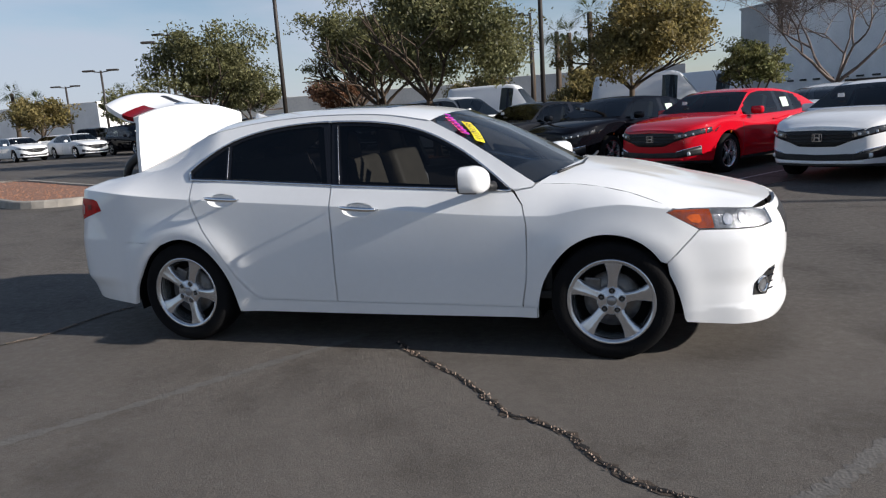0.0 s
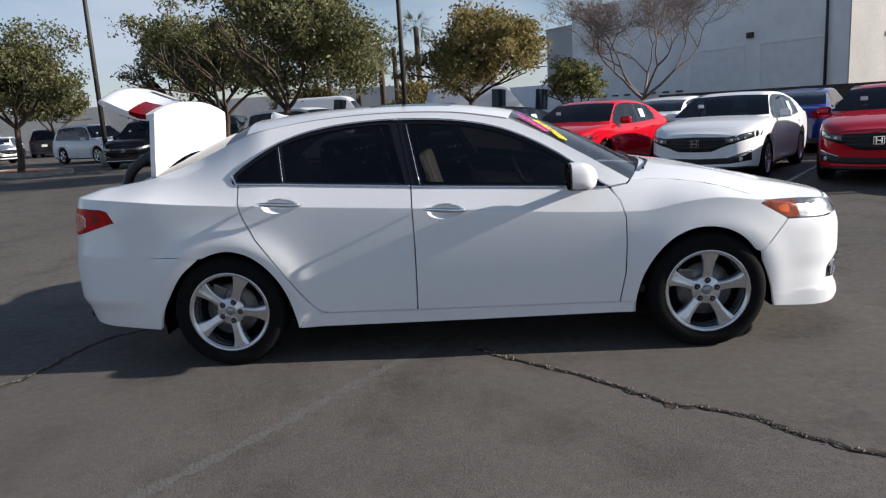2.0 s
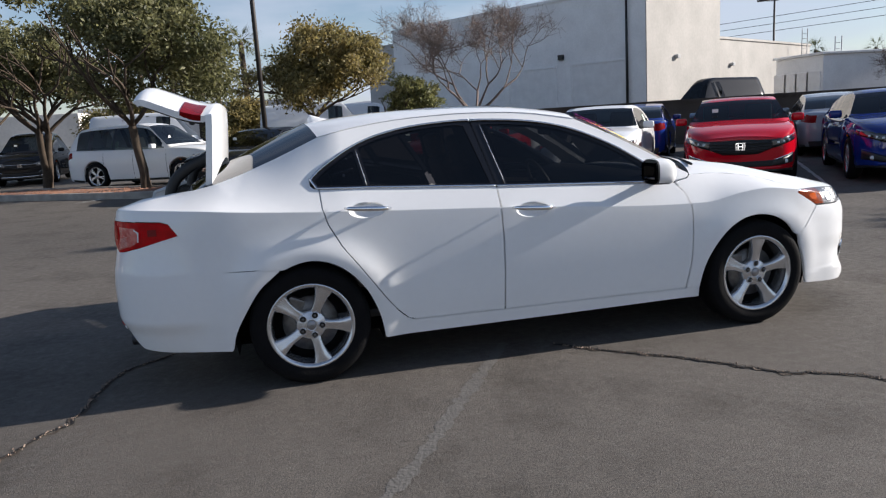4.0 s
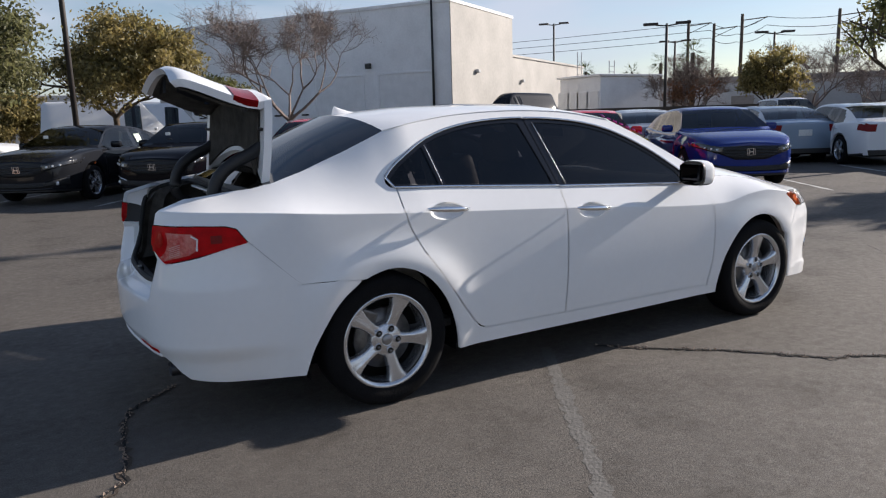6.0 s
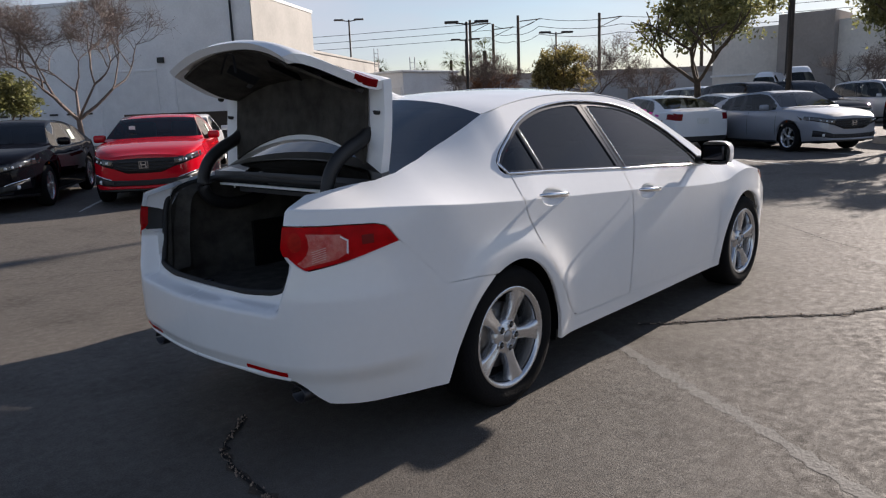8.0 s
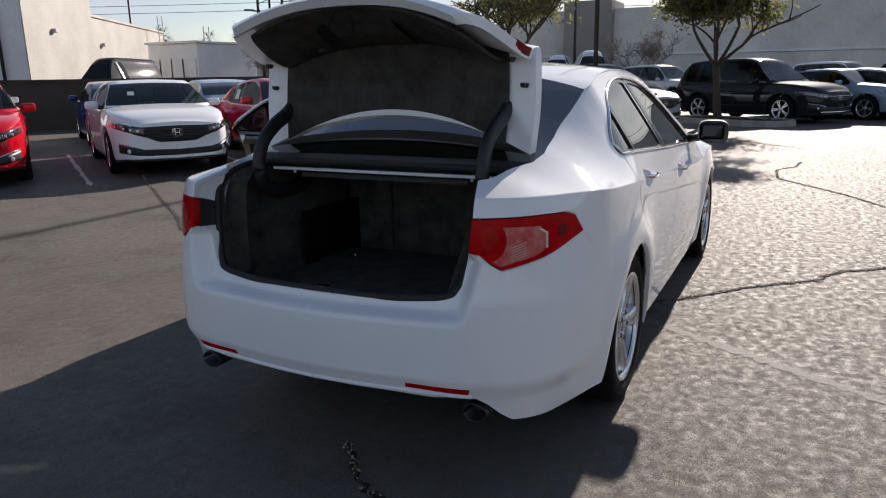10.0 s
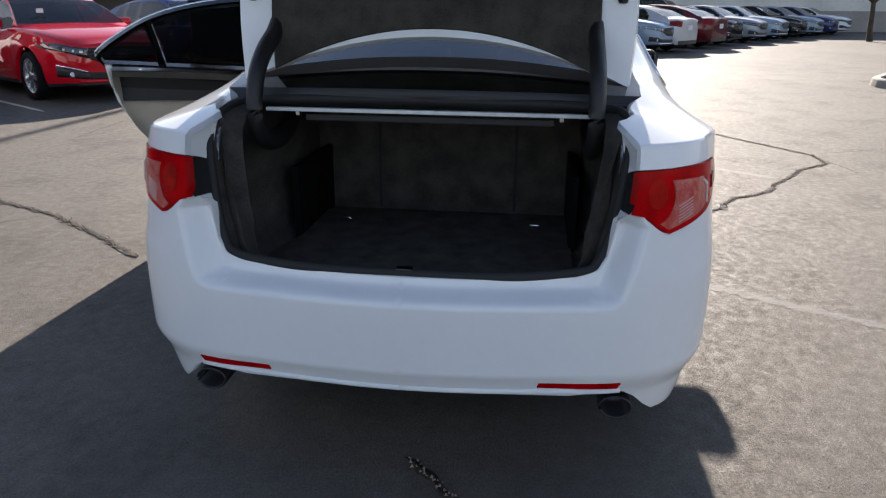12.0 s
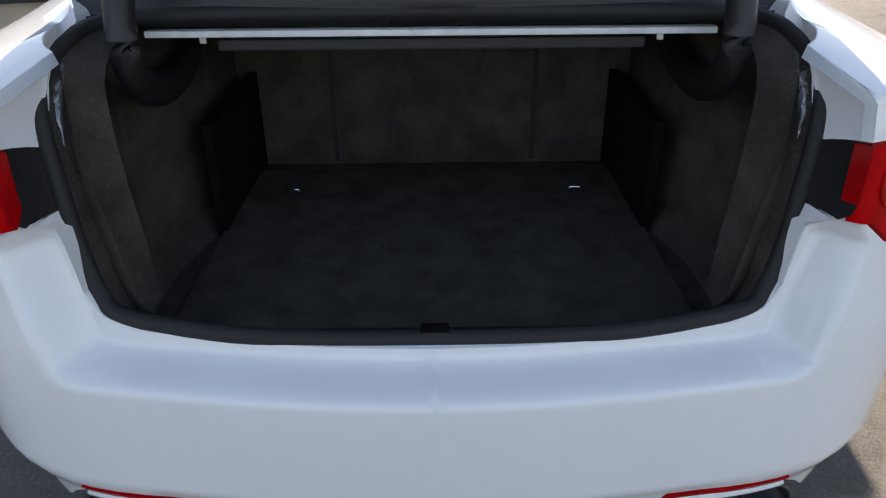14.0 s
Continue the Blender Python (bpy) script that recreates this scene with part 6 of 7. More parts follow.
for a0, a1 in ((1.15, 4.5), (5.65, 8.95)):
    d_ = on_shaded("rolling_door", a0, a1, 0, 3.78, .02, M_ROLL, hall, "closed white rolling door")
    on_shaded("door_frame", a0 - .12, a0, 0, 3.88, .05, M_STUCCO, hall)
    on_shaded("door_frame", a1, a1 + .12, 0, 3.88, .05, M_STUCCO, hall)
    on_shaded("lintel", a0 - .12, a1 + .12, 3.78, 3.90, .06, M_STUCCO, hall)
on_shaded("wall_lamp", 5.02, 5.36, 4.18, 4.46, .16, M_BLACKPIPE, hall, "black wall lamp")
for k in range(9):
    on_shaded("dock_bumper", 9.6 + k * 1.05, 10.1 + k * 1.05, 1.68, 1.78, .07, M_BLACKPIPE, hall)
hut = tagged(new("side_block"), "grey stucco block beyond the warehouse", "building")
part("wall", prism([at_building(19.25, .5), at_building(22.6, .5), at_building(22.6, 6), at_building(19.25, 6)], 0, 6.6), M_STUCCO2, hut)
part("coping", prism([at_building(19.30, .42), at_building(22.68, .42), at_building(22.68, 6.1), at_building(19.30, 6.1)], 6.6, 6.72), M_STUCCO2, hut)
# sheds and ladders past the wing
annex = tagged(new("metal_shed"), "pale metal shed beside the white wing", "shed")
part("wall", box((5.2, 4, 3.6), (31.5, 33.2, 1.8), .05, rot=None), M_STUCCO, annex)
part("roof", box((5.5, 4.3, .14), (31.5, 33.2, 3.67), .03), M_ROLL, annex)
for q in range(4):
    part("door_panel", box((.06, 1.1, 2.6), (28.87, 31.9 + q * .95, 1.4), .02), M_ROLL, annex)
for x, y, z in ((36.4, 42.0, 5.24), (30.2, 31.6, 3.7)):
    lad = tagged(new("roof_ladder"), "steel roof ladder with hoop", "ladder")
    for o in (-.22, .22):
        part("rail", tube_bm([(x + o, y, z - 3.4), (x + o, y, z + .9)], .03, 6), M_STUCCO2, lad)
    for q in range(12):
        part("rung", tube_bm([(x - .22, y, z - 3.2 + q * .34), (x + .22, y, z - 3.2 + q * .34)], .018, 5), M_STUCCO2, lad)

# low brown wall behind the second row
wall = tagged(part("wall_low", prism([(6.6, 21.3), (19.5, 12.75), (19.65, 12.95), (6.75, 21.5)], 0, 1.42), M_BROWN), "low dark brown block wall behind the cars", "wall", kind="structure")
tagged(part("wall_cap", prism([(6.55, 21.27), (19.47, 12.68), (19.7, 12.99), (6.78, 21.55)], 1.42, 1.5), M_BROWN), "wall cap", "wall", kind="structure")
far_hall = tagged(new("low_building"), "long low grey building across the lot", "building")
part("wall", prism([(37, 42), (56, 21), (66, 29), (47, 50)], 0, 3.3), M_STUCCO2, far_hall)
part("fascia", prism([(36.8, 42), (56, 20.8), (66.2, 29), (47, 50.2)], 3.3, 3.75), M_TANDARK, far_hall)
for q in range(5):
    p = np.array([39.0, 39.8]) + q * np.array([3.0, -3.3])
    ob = part("doorway", box((1.6, .12, 2.3), (0, 0, 0), .02), M_TANDARK, far_hall)
    ob.matrix_basis = Matrix.Translation((*p, 1.15)) @ Matrix.Rotation(math.atan2(-21, 19), 4, "Z")
store = tagged(new("big_store"), "long tan stucco store wall with darker panel", "building")
part("wall", prism([(43, 17), (46, -45), (70, -45), (70, 17)], 0, 5.4), M_TAN, store)
part("band", prism([(42.9, 17.1), (45.9, -45.1), (46.1, -45.1), (43.1, 17.1)], 2.5, 2.62), M_STUCCO, store)
part("panel", prism([(42.3, 12.8), (42.5, 9.8), (46, 9.8), (46, 12.8)], 0, 5.9), M_TANDARK, store)
part("base", prism([(42.7, 16.9), (45.7, -45), (45.9, -45), (42.9, 16.9)], 0, 1.2), M_TANDARK, store)
homes = tagged(new("far_buildings"), "hazy low buildings beyond the trees", "building")
for i, (x, y, w, h) in enumerate([(-30, 62, 26, 3.6), (-58, 52, 18, 4.2), (-8, 66, 20, 4.0), (-75, 30, 16, 4.0)]):
    part("wall", box((w, 6, h), (x, y, h / 2), .05), (M_TAN, M_STUCCO, M_STUCCO2)[i % 3], homes)
# Pale blue-grey base puts the distance haze into the hills' colour.
M_HILL = material("hazy hills", (.30, .33, .38), 1.0, spread=.2, scale=.01)
hx = np.linspace(-1, 1, 90)
for r0, base_h, a0, a1 in ((900, 55, 60, 175), (1000, 45, 10, 60)):
    pts = []
    for k, t in enumerate(hx):
        a = radians(a0 + (a1 - a0) * (t + 1) / 2)
        h = base_h * (.35 + .65 * abs(noise.noise(Vector((t * 4.1, r0 * .01, 3.0))))) * (1 - t ** 6)
        pts.append([(r0 * math.cos(a), r0 * math.sin(a), -2), (r0 * 1.08 * math.cos(a), r0 * 1.08 * math.sin(a), h)])
    tagged(grid_part("backdrop_hills", np.array(pts), M_HILL), "distant hazy hills", "hills", kind="structure")

# ---- poles and lamps ----
def pole(name, x, y, h, r, mat, label, lean=(0, 0)):
    t = tagged(new(name), label, "pole")
    part("shaft", tube_bm([(x, y, 0), (x + lean[0] * .5, y + lean[1] * .5, h * .5), (x + lean[0], y + lean[1], h)], [r, r * .9, r * .75], 12), mat, t, smooth=True)
    return t


def lamp_post(x, y, h, heads=2, r=.09, turn=0.0, base=True):
    t = pole("lamp_post", x, y, h, r, M_POLE, "dark parking lot lamp post")
    for k in range(heads):
        a = turn + math.pi * k
        part("arm", tube_bm([(x, y, h - .12), (x + .55 * math.cos(a), y + .55 * math.sin(a), h - .05)], .04, 6), M_POLE, t)
        ob = part("lamp_head", box((.75, .36, .12), (0, 0, 0), .03), M_POLE, t)
        ob.matrix_basis = Matrix.Translation((x + .8 * math.cos(a), y + .8 * math.sin(a), h)) @ Matrix.Rotation(a, 4, "Z")
    if base:
        part("footing", tube_bm([(x, y, 0), (x, y, .6)], [.3, .28], 14), M_KERB, t, "concrete footing")
    return t


lamp_post(-1.75, 14.5, 8.5, 2, .065)
lamp_post(-15, 24, 9.0, 2, .10)
lamp_post(19.6, 4.75, 9.0, 2, .08)
lamp_post(-26.3, 30.6, 6.2, 2, .09, .5)
lamp_post(-35.7, 35.7, 5.5, 2, .09, .4)
lamp_post(-48, 44.7, 5.4, 2, .1, .4)
lamp_post(-30.5, 36.5, 7.5, 2, .11)
lamp_post(-6.9, 39.5, 6.7, 1, .09, 3.0)
lamp_post(26.4, 23.5, 5.75, 2, .09, -.8)
lamp_post(41.4, 36.7, 6.6, 2, .1, -.8)
lamp_post(34.6, 43, 8.4, 2, .09, -.8)
lamp_post(37, 10.5, 6.8, 1, .09, -.8)
lamp_post(38.5, 26.0, 6.0, 2, .08, -.6)
tagged(pole("downpipe", *at_building(1.0, -.14), 7.5, .075, M_BLACKPIPE, "black pipe up the warehouse wall"), category="pipe")
tops = []
for x, y, h in ((68.2, 59.3, 12.0), (70.1, 57.1, 11.4), (68.1, 51.6, 11.7), (74, 44, 11.5), (80, 34, 11.5)):
    t = pole("power_pole", x, y, h, .22, M_WOOD, "wooden power pole with cross arm")
    part("cross_arm", tube_bm([(x, y, h - .7), (x + 1.7, y - 2.0, h - .5)], .06, 5), M_WOOD, t)
    part("strut", tube_bm([(x, y, h - 1.6), (x + 1.5, y - 1.8, h - .6)], .04, 5), M_WOOD, t)
    tops.append((x + 1.6, y - 1.9, h - .45))
for dz in (0, -.9, -1.8):
    for a, b in zip([(40, 140, 13)] + tops, tops + [(100, -30, 12)]):
        pts = [(a[0] + (b[0] - a[0]) * t, a[1] + (b[1] - a[1]) * t, a[2] + (b[2] - a[2]) * t + dz - 1.6 * t * (1 - t)) for t in np.linspace(0, 1, 9)]
        tagged(part("power_line", tube_bm(pts, .03, 4, False), M_BLACKPIPE), "thin power line sagging between poles", "cable")

# ---- kerbed islands ----
def island(name, a, b, w, mat, label):
    a, b = np.array(a, float), np.array(b, float)
    t = (b - a) / np.hypot(*(b - a))
    th = math.atan2(t[1], t[0])

    def outline(r):
        pts = [(b[0] + r * math.cos(th + q), b[1] + r * math.sin(th + q)) for q in np.linspace(-math.pi / 2, math.pi / 2, 16)]
        return pts + [(a[0] + r * math.cos(th + q), a[1] + r * math.sin(th + q)) for q in np.linspace(math.pi / 2, 1.5 * math.pi, 16)]

    o, i = outline(w), outline(w - .15)
    kerb = tagged(grid_part("kerb", np.array([[(x, y, 0) for x, y in o], [(x, y, .13) for x, y in outline(w - .02)], [(x, y, .15) for x, y in outline(w - .04)], [(x, y, .15) for x, y in i], [(x, y, .09) for x, y in i]]), M_KERB, close_v=True, smooth=False), "worn concrete kerb round a planted island", "kerb", kind="structure")
    bm = bmesh.new()
    bm.faces.new([bm.verts.new((x, y, .11)) for x, y in i])
    bmesh.ops.triangulate(bm, faces=bm.faces)
    tagged(part(name, bm, mat), label, "island", kind="structure")
    rnd = random.Random(int(a[0] * 10))
    stones = bmesh.new()
    L = float(np.hypot(*(b - a)))
    for _ in range(500):
        u, v = rnd.uniform(-w * .6, L + w * .6), rnd.uniform(-w * .8, w * .8)
        p = a + t * u + np.array([-t[1], t[0]]) * v
        s = rnd.uniform(.015, .04)
        q = [stones.verts.new((p[0] + s * dx, p[1] + s * dy, .11 + s * dz)) for dx, dy, dz in ((1, 0, 0), (-.5, .8, 0), (-.5, -.8, 0), (rnd.uniform(-.3, .3), 0, .9))]
        for f3 in ((0, 1, 3), (1, 2, 3), (2, 0, 3)):
            stones.faces.new([q[k] for k in f3])
    tagged(part("gravel", stones, mat), "loose gravel on the island", "gravel", kind="stuff")


M_MULCH = material("dark mulch", (.05, .035, .026), .95, spread=.5, scale=20, bump=1.0, bump_scale=40)
island("island_red", (-10.6, 7.3), (-17, 10.5), 1.25, M_GRAVEL, "red gravel in a kerbed island")
island("island_red", (-17.8, 21.6), (-15.2, 19.8), 1.0, M_GRAVEL, "red gravel round a tree")
island("island_red", (-8.5, 16.4), (-4.4, 13.6), .9, M_GRAVEL, "red gravel round a tree")
island("island_dark", (9.9, -7.3), (14, -10), .95, M_MULCH, "dark mulch in a kerbed island")
island("island_dark", (16.4, -.6), (17.6, 1.2), .75, M_MULCH, "dark mulch round a tree")
for k in range(-4, 6):
    p = row_at(k - .5)
    q = (p[0] - HX * 5.0, p[1] - HY * 5.0)
    ribbon([(p[0] + HX * .3, p[1] + HY * .3), q], .10, M_LINEWHITE, "bay_line", "white parking bay line", .15, .004, .3, .004, 200 + k)

# ---- trees ----
M_BARK = material("bark", (.09, .065, .045), .95, spread=.5, scale=6, bump=.8, bump_scale=30)
M_PALEBARK = material("pale bark", (.20, .155, .135), .9, spread=.4, scale=6, bump=.4, bump_scale=30)


def leaf_material(name, a, b):
    m = material(name, a, .6, spread=.1, scale=.8, base2=b)
    n, l = m.node_tree.nodes, m.node_tree.links
    bs = n["Principled BSDF"]
    geo, hsv, mr = n.new("ShaderNodeNewGeometry"), n.new("ShaderNodeHueSaturation"), n.new("ShaderNodeMapRange")
    src = bs.inputs["Base Color"].links[0].from_socket
    mr.inputs["To Min"].default_value, mr.inputs["To Max"].default_value = .45, 1.6
    l.new(geo.outputs["Random Per Island"], mr.inputs["Value"])
    l.new(mr.outputs[0], hsv.inputs["Value"])
    l.new(src, hsv.inputs["Color"])
    l.new(hsv.outputs[0], bs.inputs["Base Color"])
    # thin leaves let part of the light through
    tl, mx = n.new("ShaderNodeBsdfTranslucent"), n.new("ShaderNodeMixShader")
    l.new(hsv.outputs[0], tl.inputs["Color"])
    mx.inputs[0].default_value = .5
    l.new(bs.outputs[0], mx.inputs[1])
    l.new(tl.outputs[0], mx.inputs[2])
    l.new(mx.outputs[0], n["Material Output"].inputs["Surface"])
    return m


M_LEAF = leaf_material("oak leaves", (.20, .19, .085), (.105, .115, .05))
M_LEAF2 = leaf_material("autumn oak leaves", (.30, .23, .085), (.14, .13, .05))
M_LEAF3 = leaf_material("fresh leaves", (.25, .23, .09), (.13, .15, .06))
M_LEAFB = leaf_material("rust leaves", (.22, .10, .05), (.12, .07, .04))
M_PALM = leaf_material("palm fronds", (.12, .14, .06), (.07, .085, .04))


def branches(rnd, start, way, length, r, depth, out, spread=.55, rise=.15, forks=(2, 3)):
    """Limbs that fork; fills out with (points, radii, level)."""
    pts, p, w = [Vector(start)], Vector(start), Vector(way).normalized()
    for k in range(4):
        w = (w + Vector((rnd.gauss(0, .13), rnd.gauss(0, .13), rnd.gauss(rise * .3, .08)))).normalized()
        p = p + w * length / 4
        pts.append(p.copy())
    out.append((pts, [r, r * .92, r * .84, r * .76, r * .68], depth))
    if depth > 0:
        for k in range(rnd.randint(*forks)):
            side = Vector((rnd.gauss(0, 1), rnd.gauss(0, 1), rnd.gauss(.1, .6))).normalized()
            nw = (w * (1 - spread * .4) + side * spread + Vector((0, 0, rise))).normalized()
            branches(rnd, pts[-1 if k < 2 else 3], nw, length * rnd.uniform(.62, .85), r * .62, depth - 1, out, spread, rise, forks)


def limb_mesh(limbs, n_of):
    verts, faces = [], []
    for pts, rad, level in limbs:
        n = n_of(level)
        ringset = tube([tuple(p) for p in pts], rad, n)
        o = len(verts)
        verts += [tuple(q) for rg in ringset for q in rg]
        for i in range(len(ringset) - 1):
            for j in range(n):
                faces.append((o + i * n + j, o + i * n + (j + 1) % n, o + (i + 1) * n + (j + 1) % n, o + (i + 1) * n + j))
    me = bpy.data.meshes.new("limbs")
    me.from_pydata(verts, [], faces)
    me.shade_smooth()
    return me


def tree(x, y, h, rad, leaf, label, seed, leaves=9000, trunk=.30, size=.085, stems=1, low=.30, gaps=.10):
    """A leafy tree: forked trunk and a ragged crown of many small leaves."""
    rnd = random.Random(seed)
    t = tagged(new("tree"), label, "tree")
    t.location = (x, y, 0)
    limbs = []
    for k in range(stems):
        a = rnd.uniform(0, 6.28)
        lean = .10 if stems == 1 else .35
        th = h * trunk
        top = Vector((lean * th * math.cos(a), lean * th * math.sin(a), th))
        limbs.append(([Vector((0, 0, 0)), top * .35 + Vector((.03, .02, 0)), top * .7, top], [.13 * h / 5, .105 * h / 5, .095 * h / 5, .09 * h / 5], 4))
        for q in range(5):
            b = a + q * 1.256 + rnd.uniform(-.4, .4)
            branches(rnd, top, (math.cos(b) * .8, math.sin(b) * .8, .75), h * .24, .055 * h / 5, 2, limbs, .6, .1)
    me = limb_mesh(limbs, lambda lv: 8 if lv > 2 else 5)
    me.materials.append(M_BARK)
    obj("trunk", me, t)
    # clumps about the crown, uneven, with holes left open
    ends = [l[0][-1] for l in limbs if l[2] <= 1]
    cz, ch = h * (low + 1) / 2, h * (1 - low) / 2
    lobes = []
    for k in range(15):
        z, w = rnd.uniform(-.75, .95), rnd.uniform(0, 6.28)
        q = math.sqrt(max(0, 1 - z * z))
        lobes.append((Vector((q * math.cos(w), q * math.sin(w), z)) * rnd.uniform(.42, .80), rnd.uniform(.26, .48)))
    lobes += [(Vector((rnd.uniform(-.25, .25), rnd.uniform(-.25, .25), rnd.uniform(-.3, .3))), .45) for k in range(3)]
    clumps = []
    while len(clumps) < 280:
        c0, r0 = rnd.choice(lobes)
        way = Vector((rnd.gauss(0, 1), rnd.gauss(0, 1), rnd.gauss(0, 1))).normalized()
        p = c0 + way * r0 * rnd.random() ** .4
        if noise.noise(p * 2.6 + Vector((seed, 0, 0))) < -gaps * .9:
            continue
        c = Vector((p.x * rad, p.y * rad, cz + p.z * ch * (1.0 if p.z > 0 else .85)))
        if ends and rnd.random() < .22:
            c = c * .65 + rnd.choice(ends) * .35
        clumps.append((c, rnd.uniform(.09, .24) * rad))
    leaves, size = int(leaves * 1.9), size * .86
    rs = np.random.RandomState(seed)
    who = rs.randint(0, len(clumps), leaves)
    cen = np.array([tuple(c[0]) for c in clumps])[who]
    spread = np.array([c[1] for c in clumps])[who][:, None]
    ball = rs.normal(0, 1, (leaves, 3))
    ball *= (np.where(rs.random_sample(leaves) < .1, 1.7, 1.15) * rs.random_sample(leaves) ** .5 / np.linalg.norm(ball, axis=1))[:, None]
    cen = cen + ball * spread * (1, 1, .7)
    cen[:, 2] = np.where(cen[:, 2] < h * low * .8, 2 * h * low * .8 - cen[:, 2], cen[:, 2])
    a, b = rs.normal(0, 1, (leaves, 3)), rs.normal(0, 1, (leaves, 3))
    a /= np.linalg.norm(a, axis=1)[:, None]
    b -= (a * b).sum(1)[:, None] * a
    b /= np.linalg.norm(b, axis=1)[:, None]
    s = (size * rs.uniform(.55, 1.3, leaves))[:, None]
    v = np.stack([cen - a * s, cen + b * s * .45, cen + a * s, cen - b * s * .45], 1).reshape(-1, 3)
    f = np.arange(4 * leaves).reshape(-1, 4)
    me = bpy.data.meshes.new("crown")
    me.from_pydata(v.tolist(), [], f.tolist())
    me.materials.append(leaf)
    obj("crown", me, t)
    return t


def bare_tree(x, y, h, seed, label, mat=M_PALEBARK, depth=6, r=.13):
    rnd = random.Random(seed)
    t = tagged(new("bare_tree"), label, "tree")
    t.location = (x, y, 0)
    limbs = [([Vector((0, 0, 0)), Vector((.03, .02, h * .10)), Vector((.0, .03, h * .20))], [r, r * .85, r * .8], 9)]
    top = Vector((0, .03, h * .20))
    for q in range(5):
        b = q * 1.256 + rnd.uniform(-.3, .3)
        branches(rnd, top, (math.cos(b) * .85, math.sin(b) * .85, .75), h * .26, r * .55, depth - 1, limbs, .66, .10, (2, 3))
    for pts, rad, level in list(limbs):
        if level <= 3:
            for k in range(5):
                q = rnd.choice(pts[1:])
                w = Vector((rnd.gauss(0, 1), rnd.gauss(0, 1), rnd.gauss(.35, .7))).normalized()
                ln = h * rnd.uniform(.04, .10)
                limbs.append(([q, q + w * ln * .5 + Vector((0, 0, .02)), q + w * ln + Vector((0, 0, .07))], [.008, .006, .004], 0))
    for nm, keep in (("trunk", lambda lv: lv >= depth - 2), ("crown", lambda lv: lv < depth - 2)):
        me = limb_mesh([l for l in limbs if keep(l[2])], lambda lv: 8 if lv > 5 else (4 if lv > 0 else 3))
        me.materials.append(mat)
        obj(nm, me, t)
    return t


def palm(x, y, h, seed, label="slender palm tree with a ragged head", r=.14, fr=1.3):
    rnd = random.Random(seed)
    t = tagged(new("palm_tree"), label, "tree")
    t.location = (x, y, 0)
    part("trunk", tube_bm([(0, 0, 0), (.05, .03, h * .5), (.0, 0, h)], [r * 1.2, r, r * .85], 8), M_BARK, t, smooth=True)
    verts, faces = [], []
    for k in range(42):
        a, e = rnd.uniform(0, 6.28), rnd.uniform(-.75, 1.2)
        L = fr * rnd.uniform(.75, 1.1)
        d = Vector((math.cos(a) * math.cos(e), math.sin(a) * math.cos(e), math.sin(e)))
        side = d.cross(Vector((0, 0, 1))).normalized()
        for q in range(9):
            u = .45 + .55 * q / 8
            base = Vector((0, 0, h)) + d * L * .5
            w = d + side * (q - 4) * .22
            tip = base + w.normalized() * L * .62 + Vector((0, 0, -.25 * L * abs(q - 4) / 4 - .1))
            o = len(verts)
            verts += [tuple(base + side * .02), tuple(base - side * .02), tuple(tip)]
            faces.append((o, o + 1, o + 2))
        o = len(verts)
        verts += [(0, 0, h), tuple(Vector((0, 0, h)) + d * L * .5 + side * .015), tuple(Vector((0, 0, h)) + d * L * .5 - side * .015)]
        faces.append((o, o + 1, o + 2))
    me = bpy.data.meshes.new("crown")
    me.from_pydata(verts, [], faces)
    me.materials.append(M_PALM)
    obj("crown", me, t)
    return t


tree(-.05, 23.0, 5.5, 2.75, M_LEAF2, "olive green oak with tawny leaves behind the cars", 3, 19000, low=.17)
tree(-4.8, 14.6, 5.5, 2.8, M_LEAF, "broad grey green oak on an island", 5, 21000, size=.072, low=.27)
tree(-8.4, 19.2, 5.5, 2.4, M_LEAF, "grey green oak with open crown", 6, 12000, size=.078, stems=2, low=.32)
tree(-12.4, 26.5, 6.0, 2.4, M_LEAF, "grey green oak by the far lane", 7, 12000, stems=2, low=.34)
tree(-16.5, 20.6, 5.5, 2.5, M_LEAF, "round grey green oak on a small island", 8, 13000, low=.28)
tree(-20.5, 30, 4.5, 2.0, M_LEAF, "small oak beyond the lane", 9, 8000, size=.1)
tree(4.3, 25.6, 3.9, 1.25, M_LEAF3, "small green tree by the warehouse", 11, 5500, trunk=.22, low=.2)
bare_tree(7.4, 27.4, 6.9, 21, "leafless tree with pale spreading branches", r=.13)
tree(19.6, 7.5, 5.9, 2.3, M_LEAF3, "leafy green tree by the drive", 12, 5200, size=.10, low=.40, gaps=.16)
tree(17.2, .63, 5.0, 2.1, M_LEAF3, "slim green tree on a planted island", 13, 14000, low=.42, size=.08)
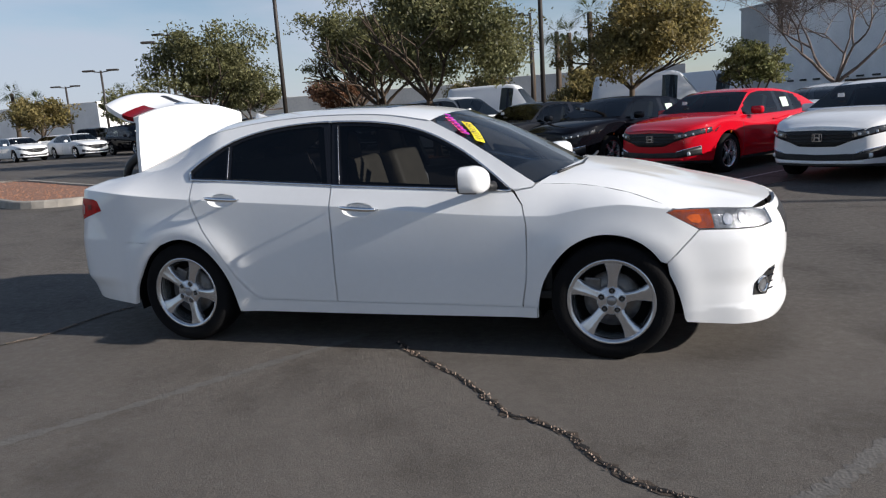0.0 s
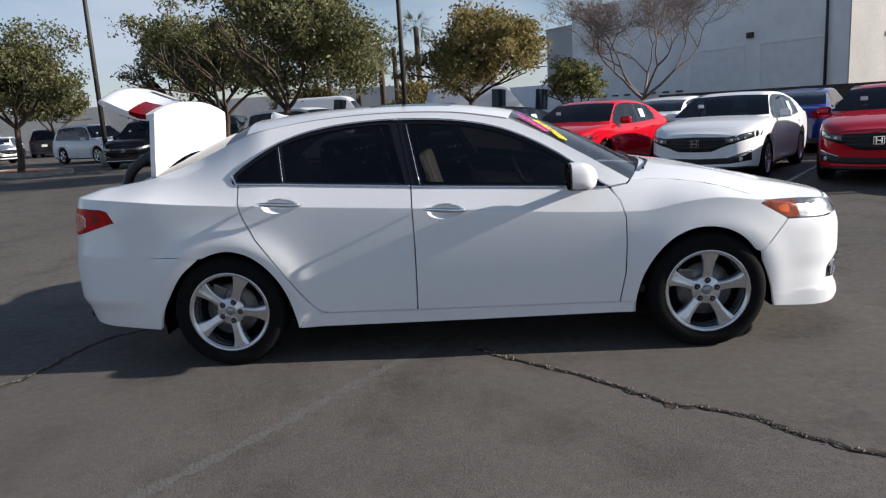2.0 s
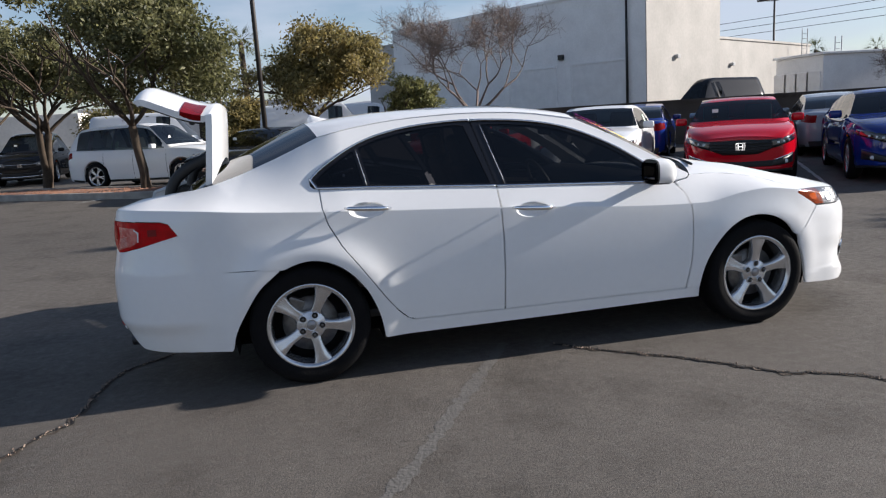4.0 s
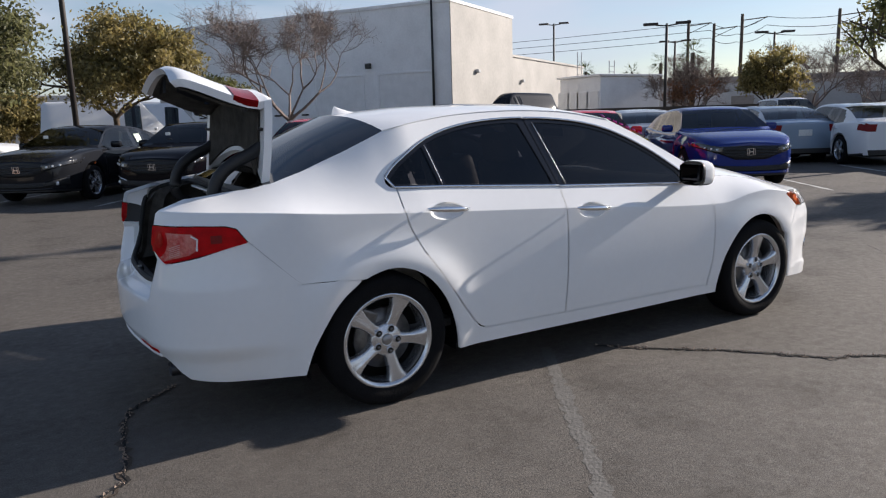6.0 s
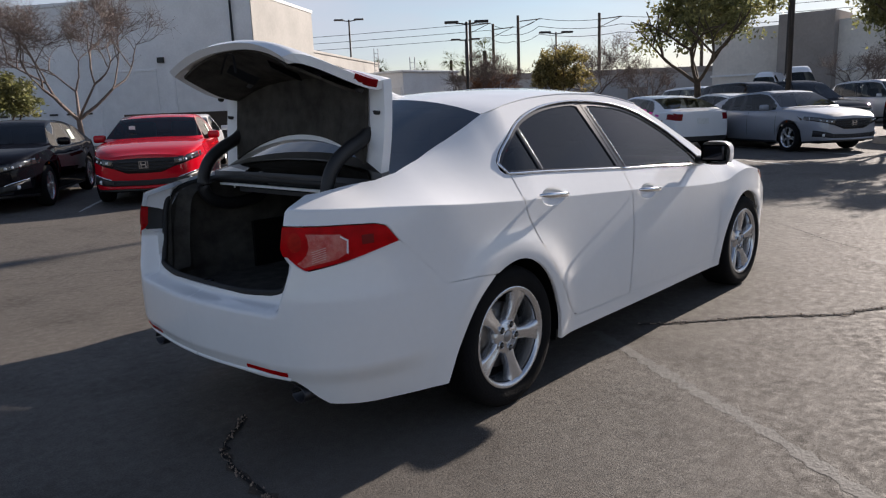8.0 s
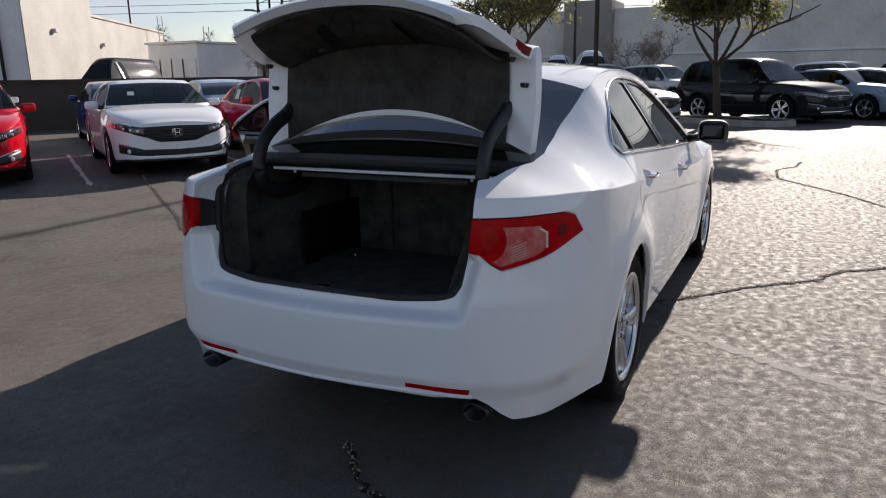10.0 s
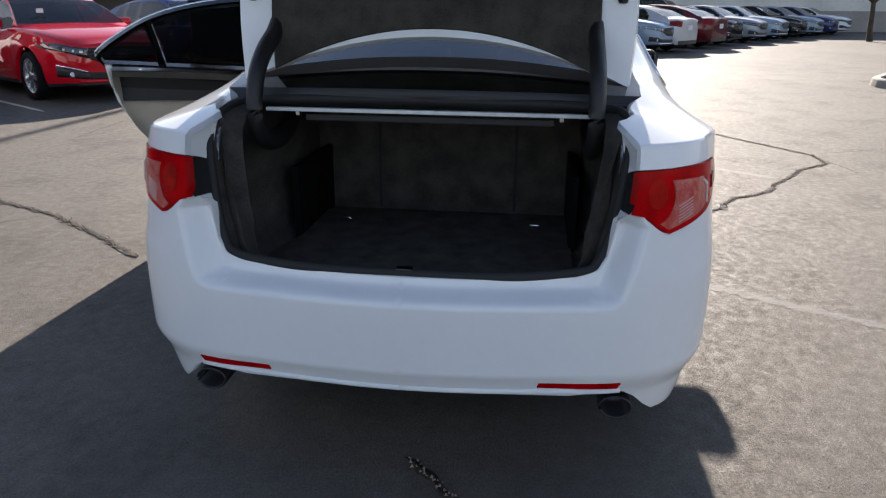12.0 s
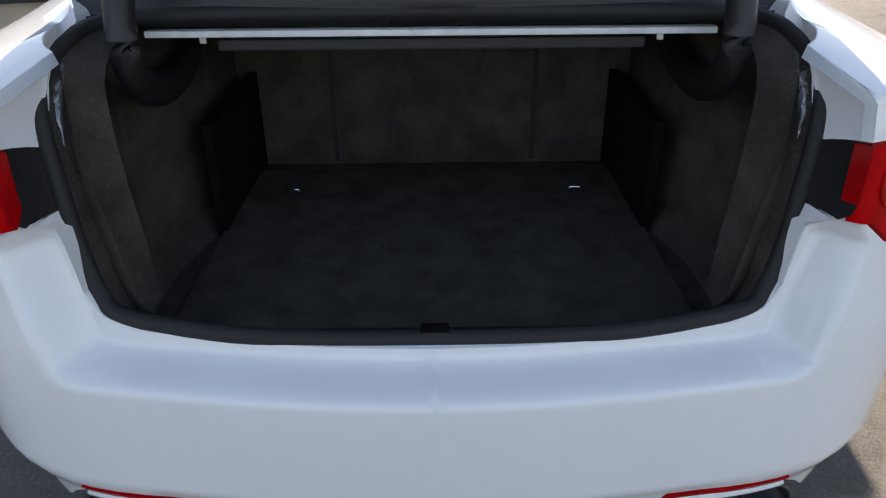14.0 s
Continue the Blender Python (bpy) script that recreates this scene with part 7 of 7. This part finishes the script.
tree(31.1, 20.8, 4.6, 1.8, M_LEAF2, "small tree turning orange far off", 14, 7000, size=.1)
bare_tree(31.5, 26.2, 4.6, 22, "leafless russet tree far off", M_PALEBARK, 6, .10)
tree(31.5, 26.2, 3.6, 1.9, M_LEAFB, "sparse russet leaves on a far tree", 15, 2200, size=.07, low=.3)
bare_tree(38.9, 23.5, 5.8, 23, "tall leafless tree far off", M_PALEBARK, 6, .12)
bare_tree(40.0, 20.0, 4.0, 24, "small leafless tree far off", M_PALEBARK, 5, .09)
bare_tree(36, 6.5, 4.0, 25, "leafless tree by the store wall", M_PALEBARK, 5, .08)
tree(-36, 38, 4.6, 2.4, M_LEAF, "hazy tree at the far edge", 17, 6000, size=.13)
tree(-42, 36, 4.2, 2.6, M_LEAF2, "hazy tree at the far edge", 18, 6000, size=.13)
tree(-47, 34, 4.2, 2.6, M_LEAF2, "hazy tree at the far edge", 28, 6000, size=.13)
tree(-31, 33, 4.0, 1.9, M_LEAF, "hazy tree at the far edge", 19, 5000, size=.12)
tree(-3.5, 33, 3.2, 2.2, M_LEAF2, "low bushy tree behind the vans", 20, 6000, size=.11, low=.1)
tree(-9, 36, 3.6, 2.4, M_LEAF2, "low bushy tree behind the vans", 29, 6000, size=.12, low=.12)
tree(-22, 44, 4.4, 2.6, M_LEAFB, "brownish tree far off", 31, 5000, size=.13)
tree(30, -14.5, 5.2, 2.3, M_LEAF3, "leafy tree at the end of the line", 32, 9000, size=.1, low=.4)
for i, (x, y, h) in enumerate([(-50.7, 41.7, 5.0), (-53.2, 46.4, 4.5), (-51.5, 55.1, 5.2), (-48.9, 57.3, 5.2), (-8.7, 39.2, 5.7), (-7.5, 42.5, 5.7), (-5.9, 42.8, 5.8), (-2.9, 35.1, 5.9), (-4.7, 40, 5.4), (-10.5, 44, 4.6), (-6.5, 47, 5.0),
                               (47.9, 44.3, 5.6), (53.2, 53.3, 5.4), (37.5, 31.5, 5.2), (44, 50, 5.2), (56, 50, 5.3)]):
    palm(x, y, h, 50 + i, r=.16, fr=1.25)
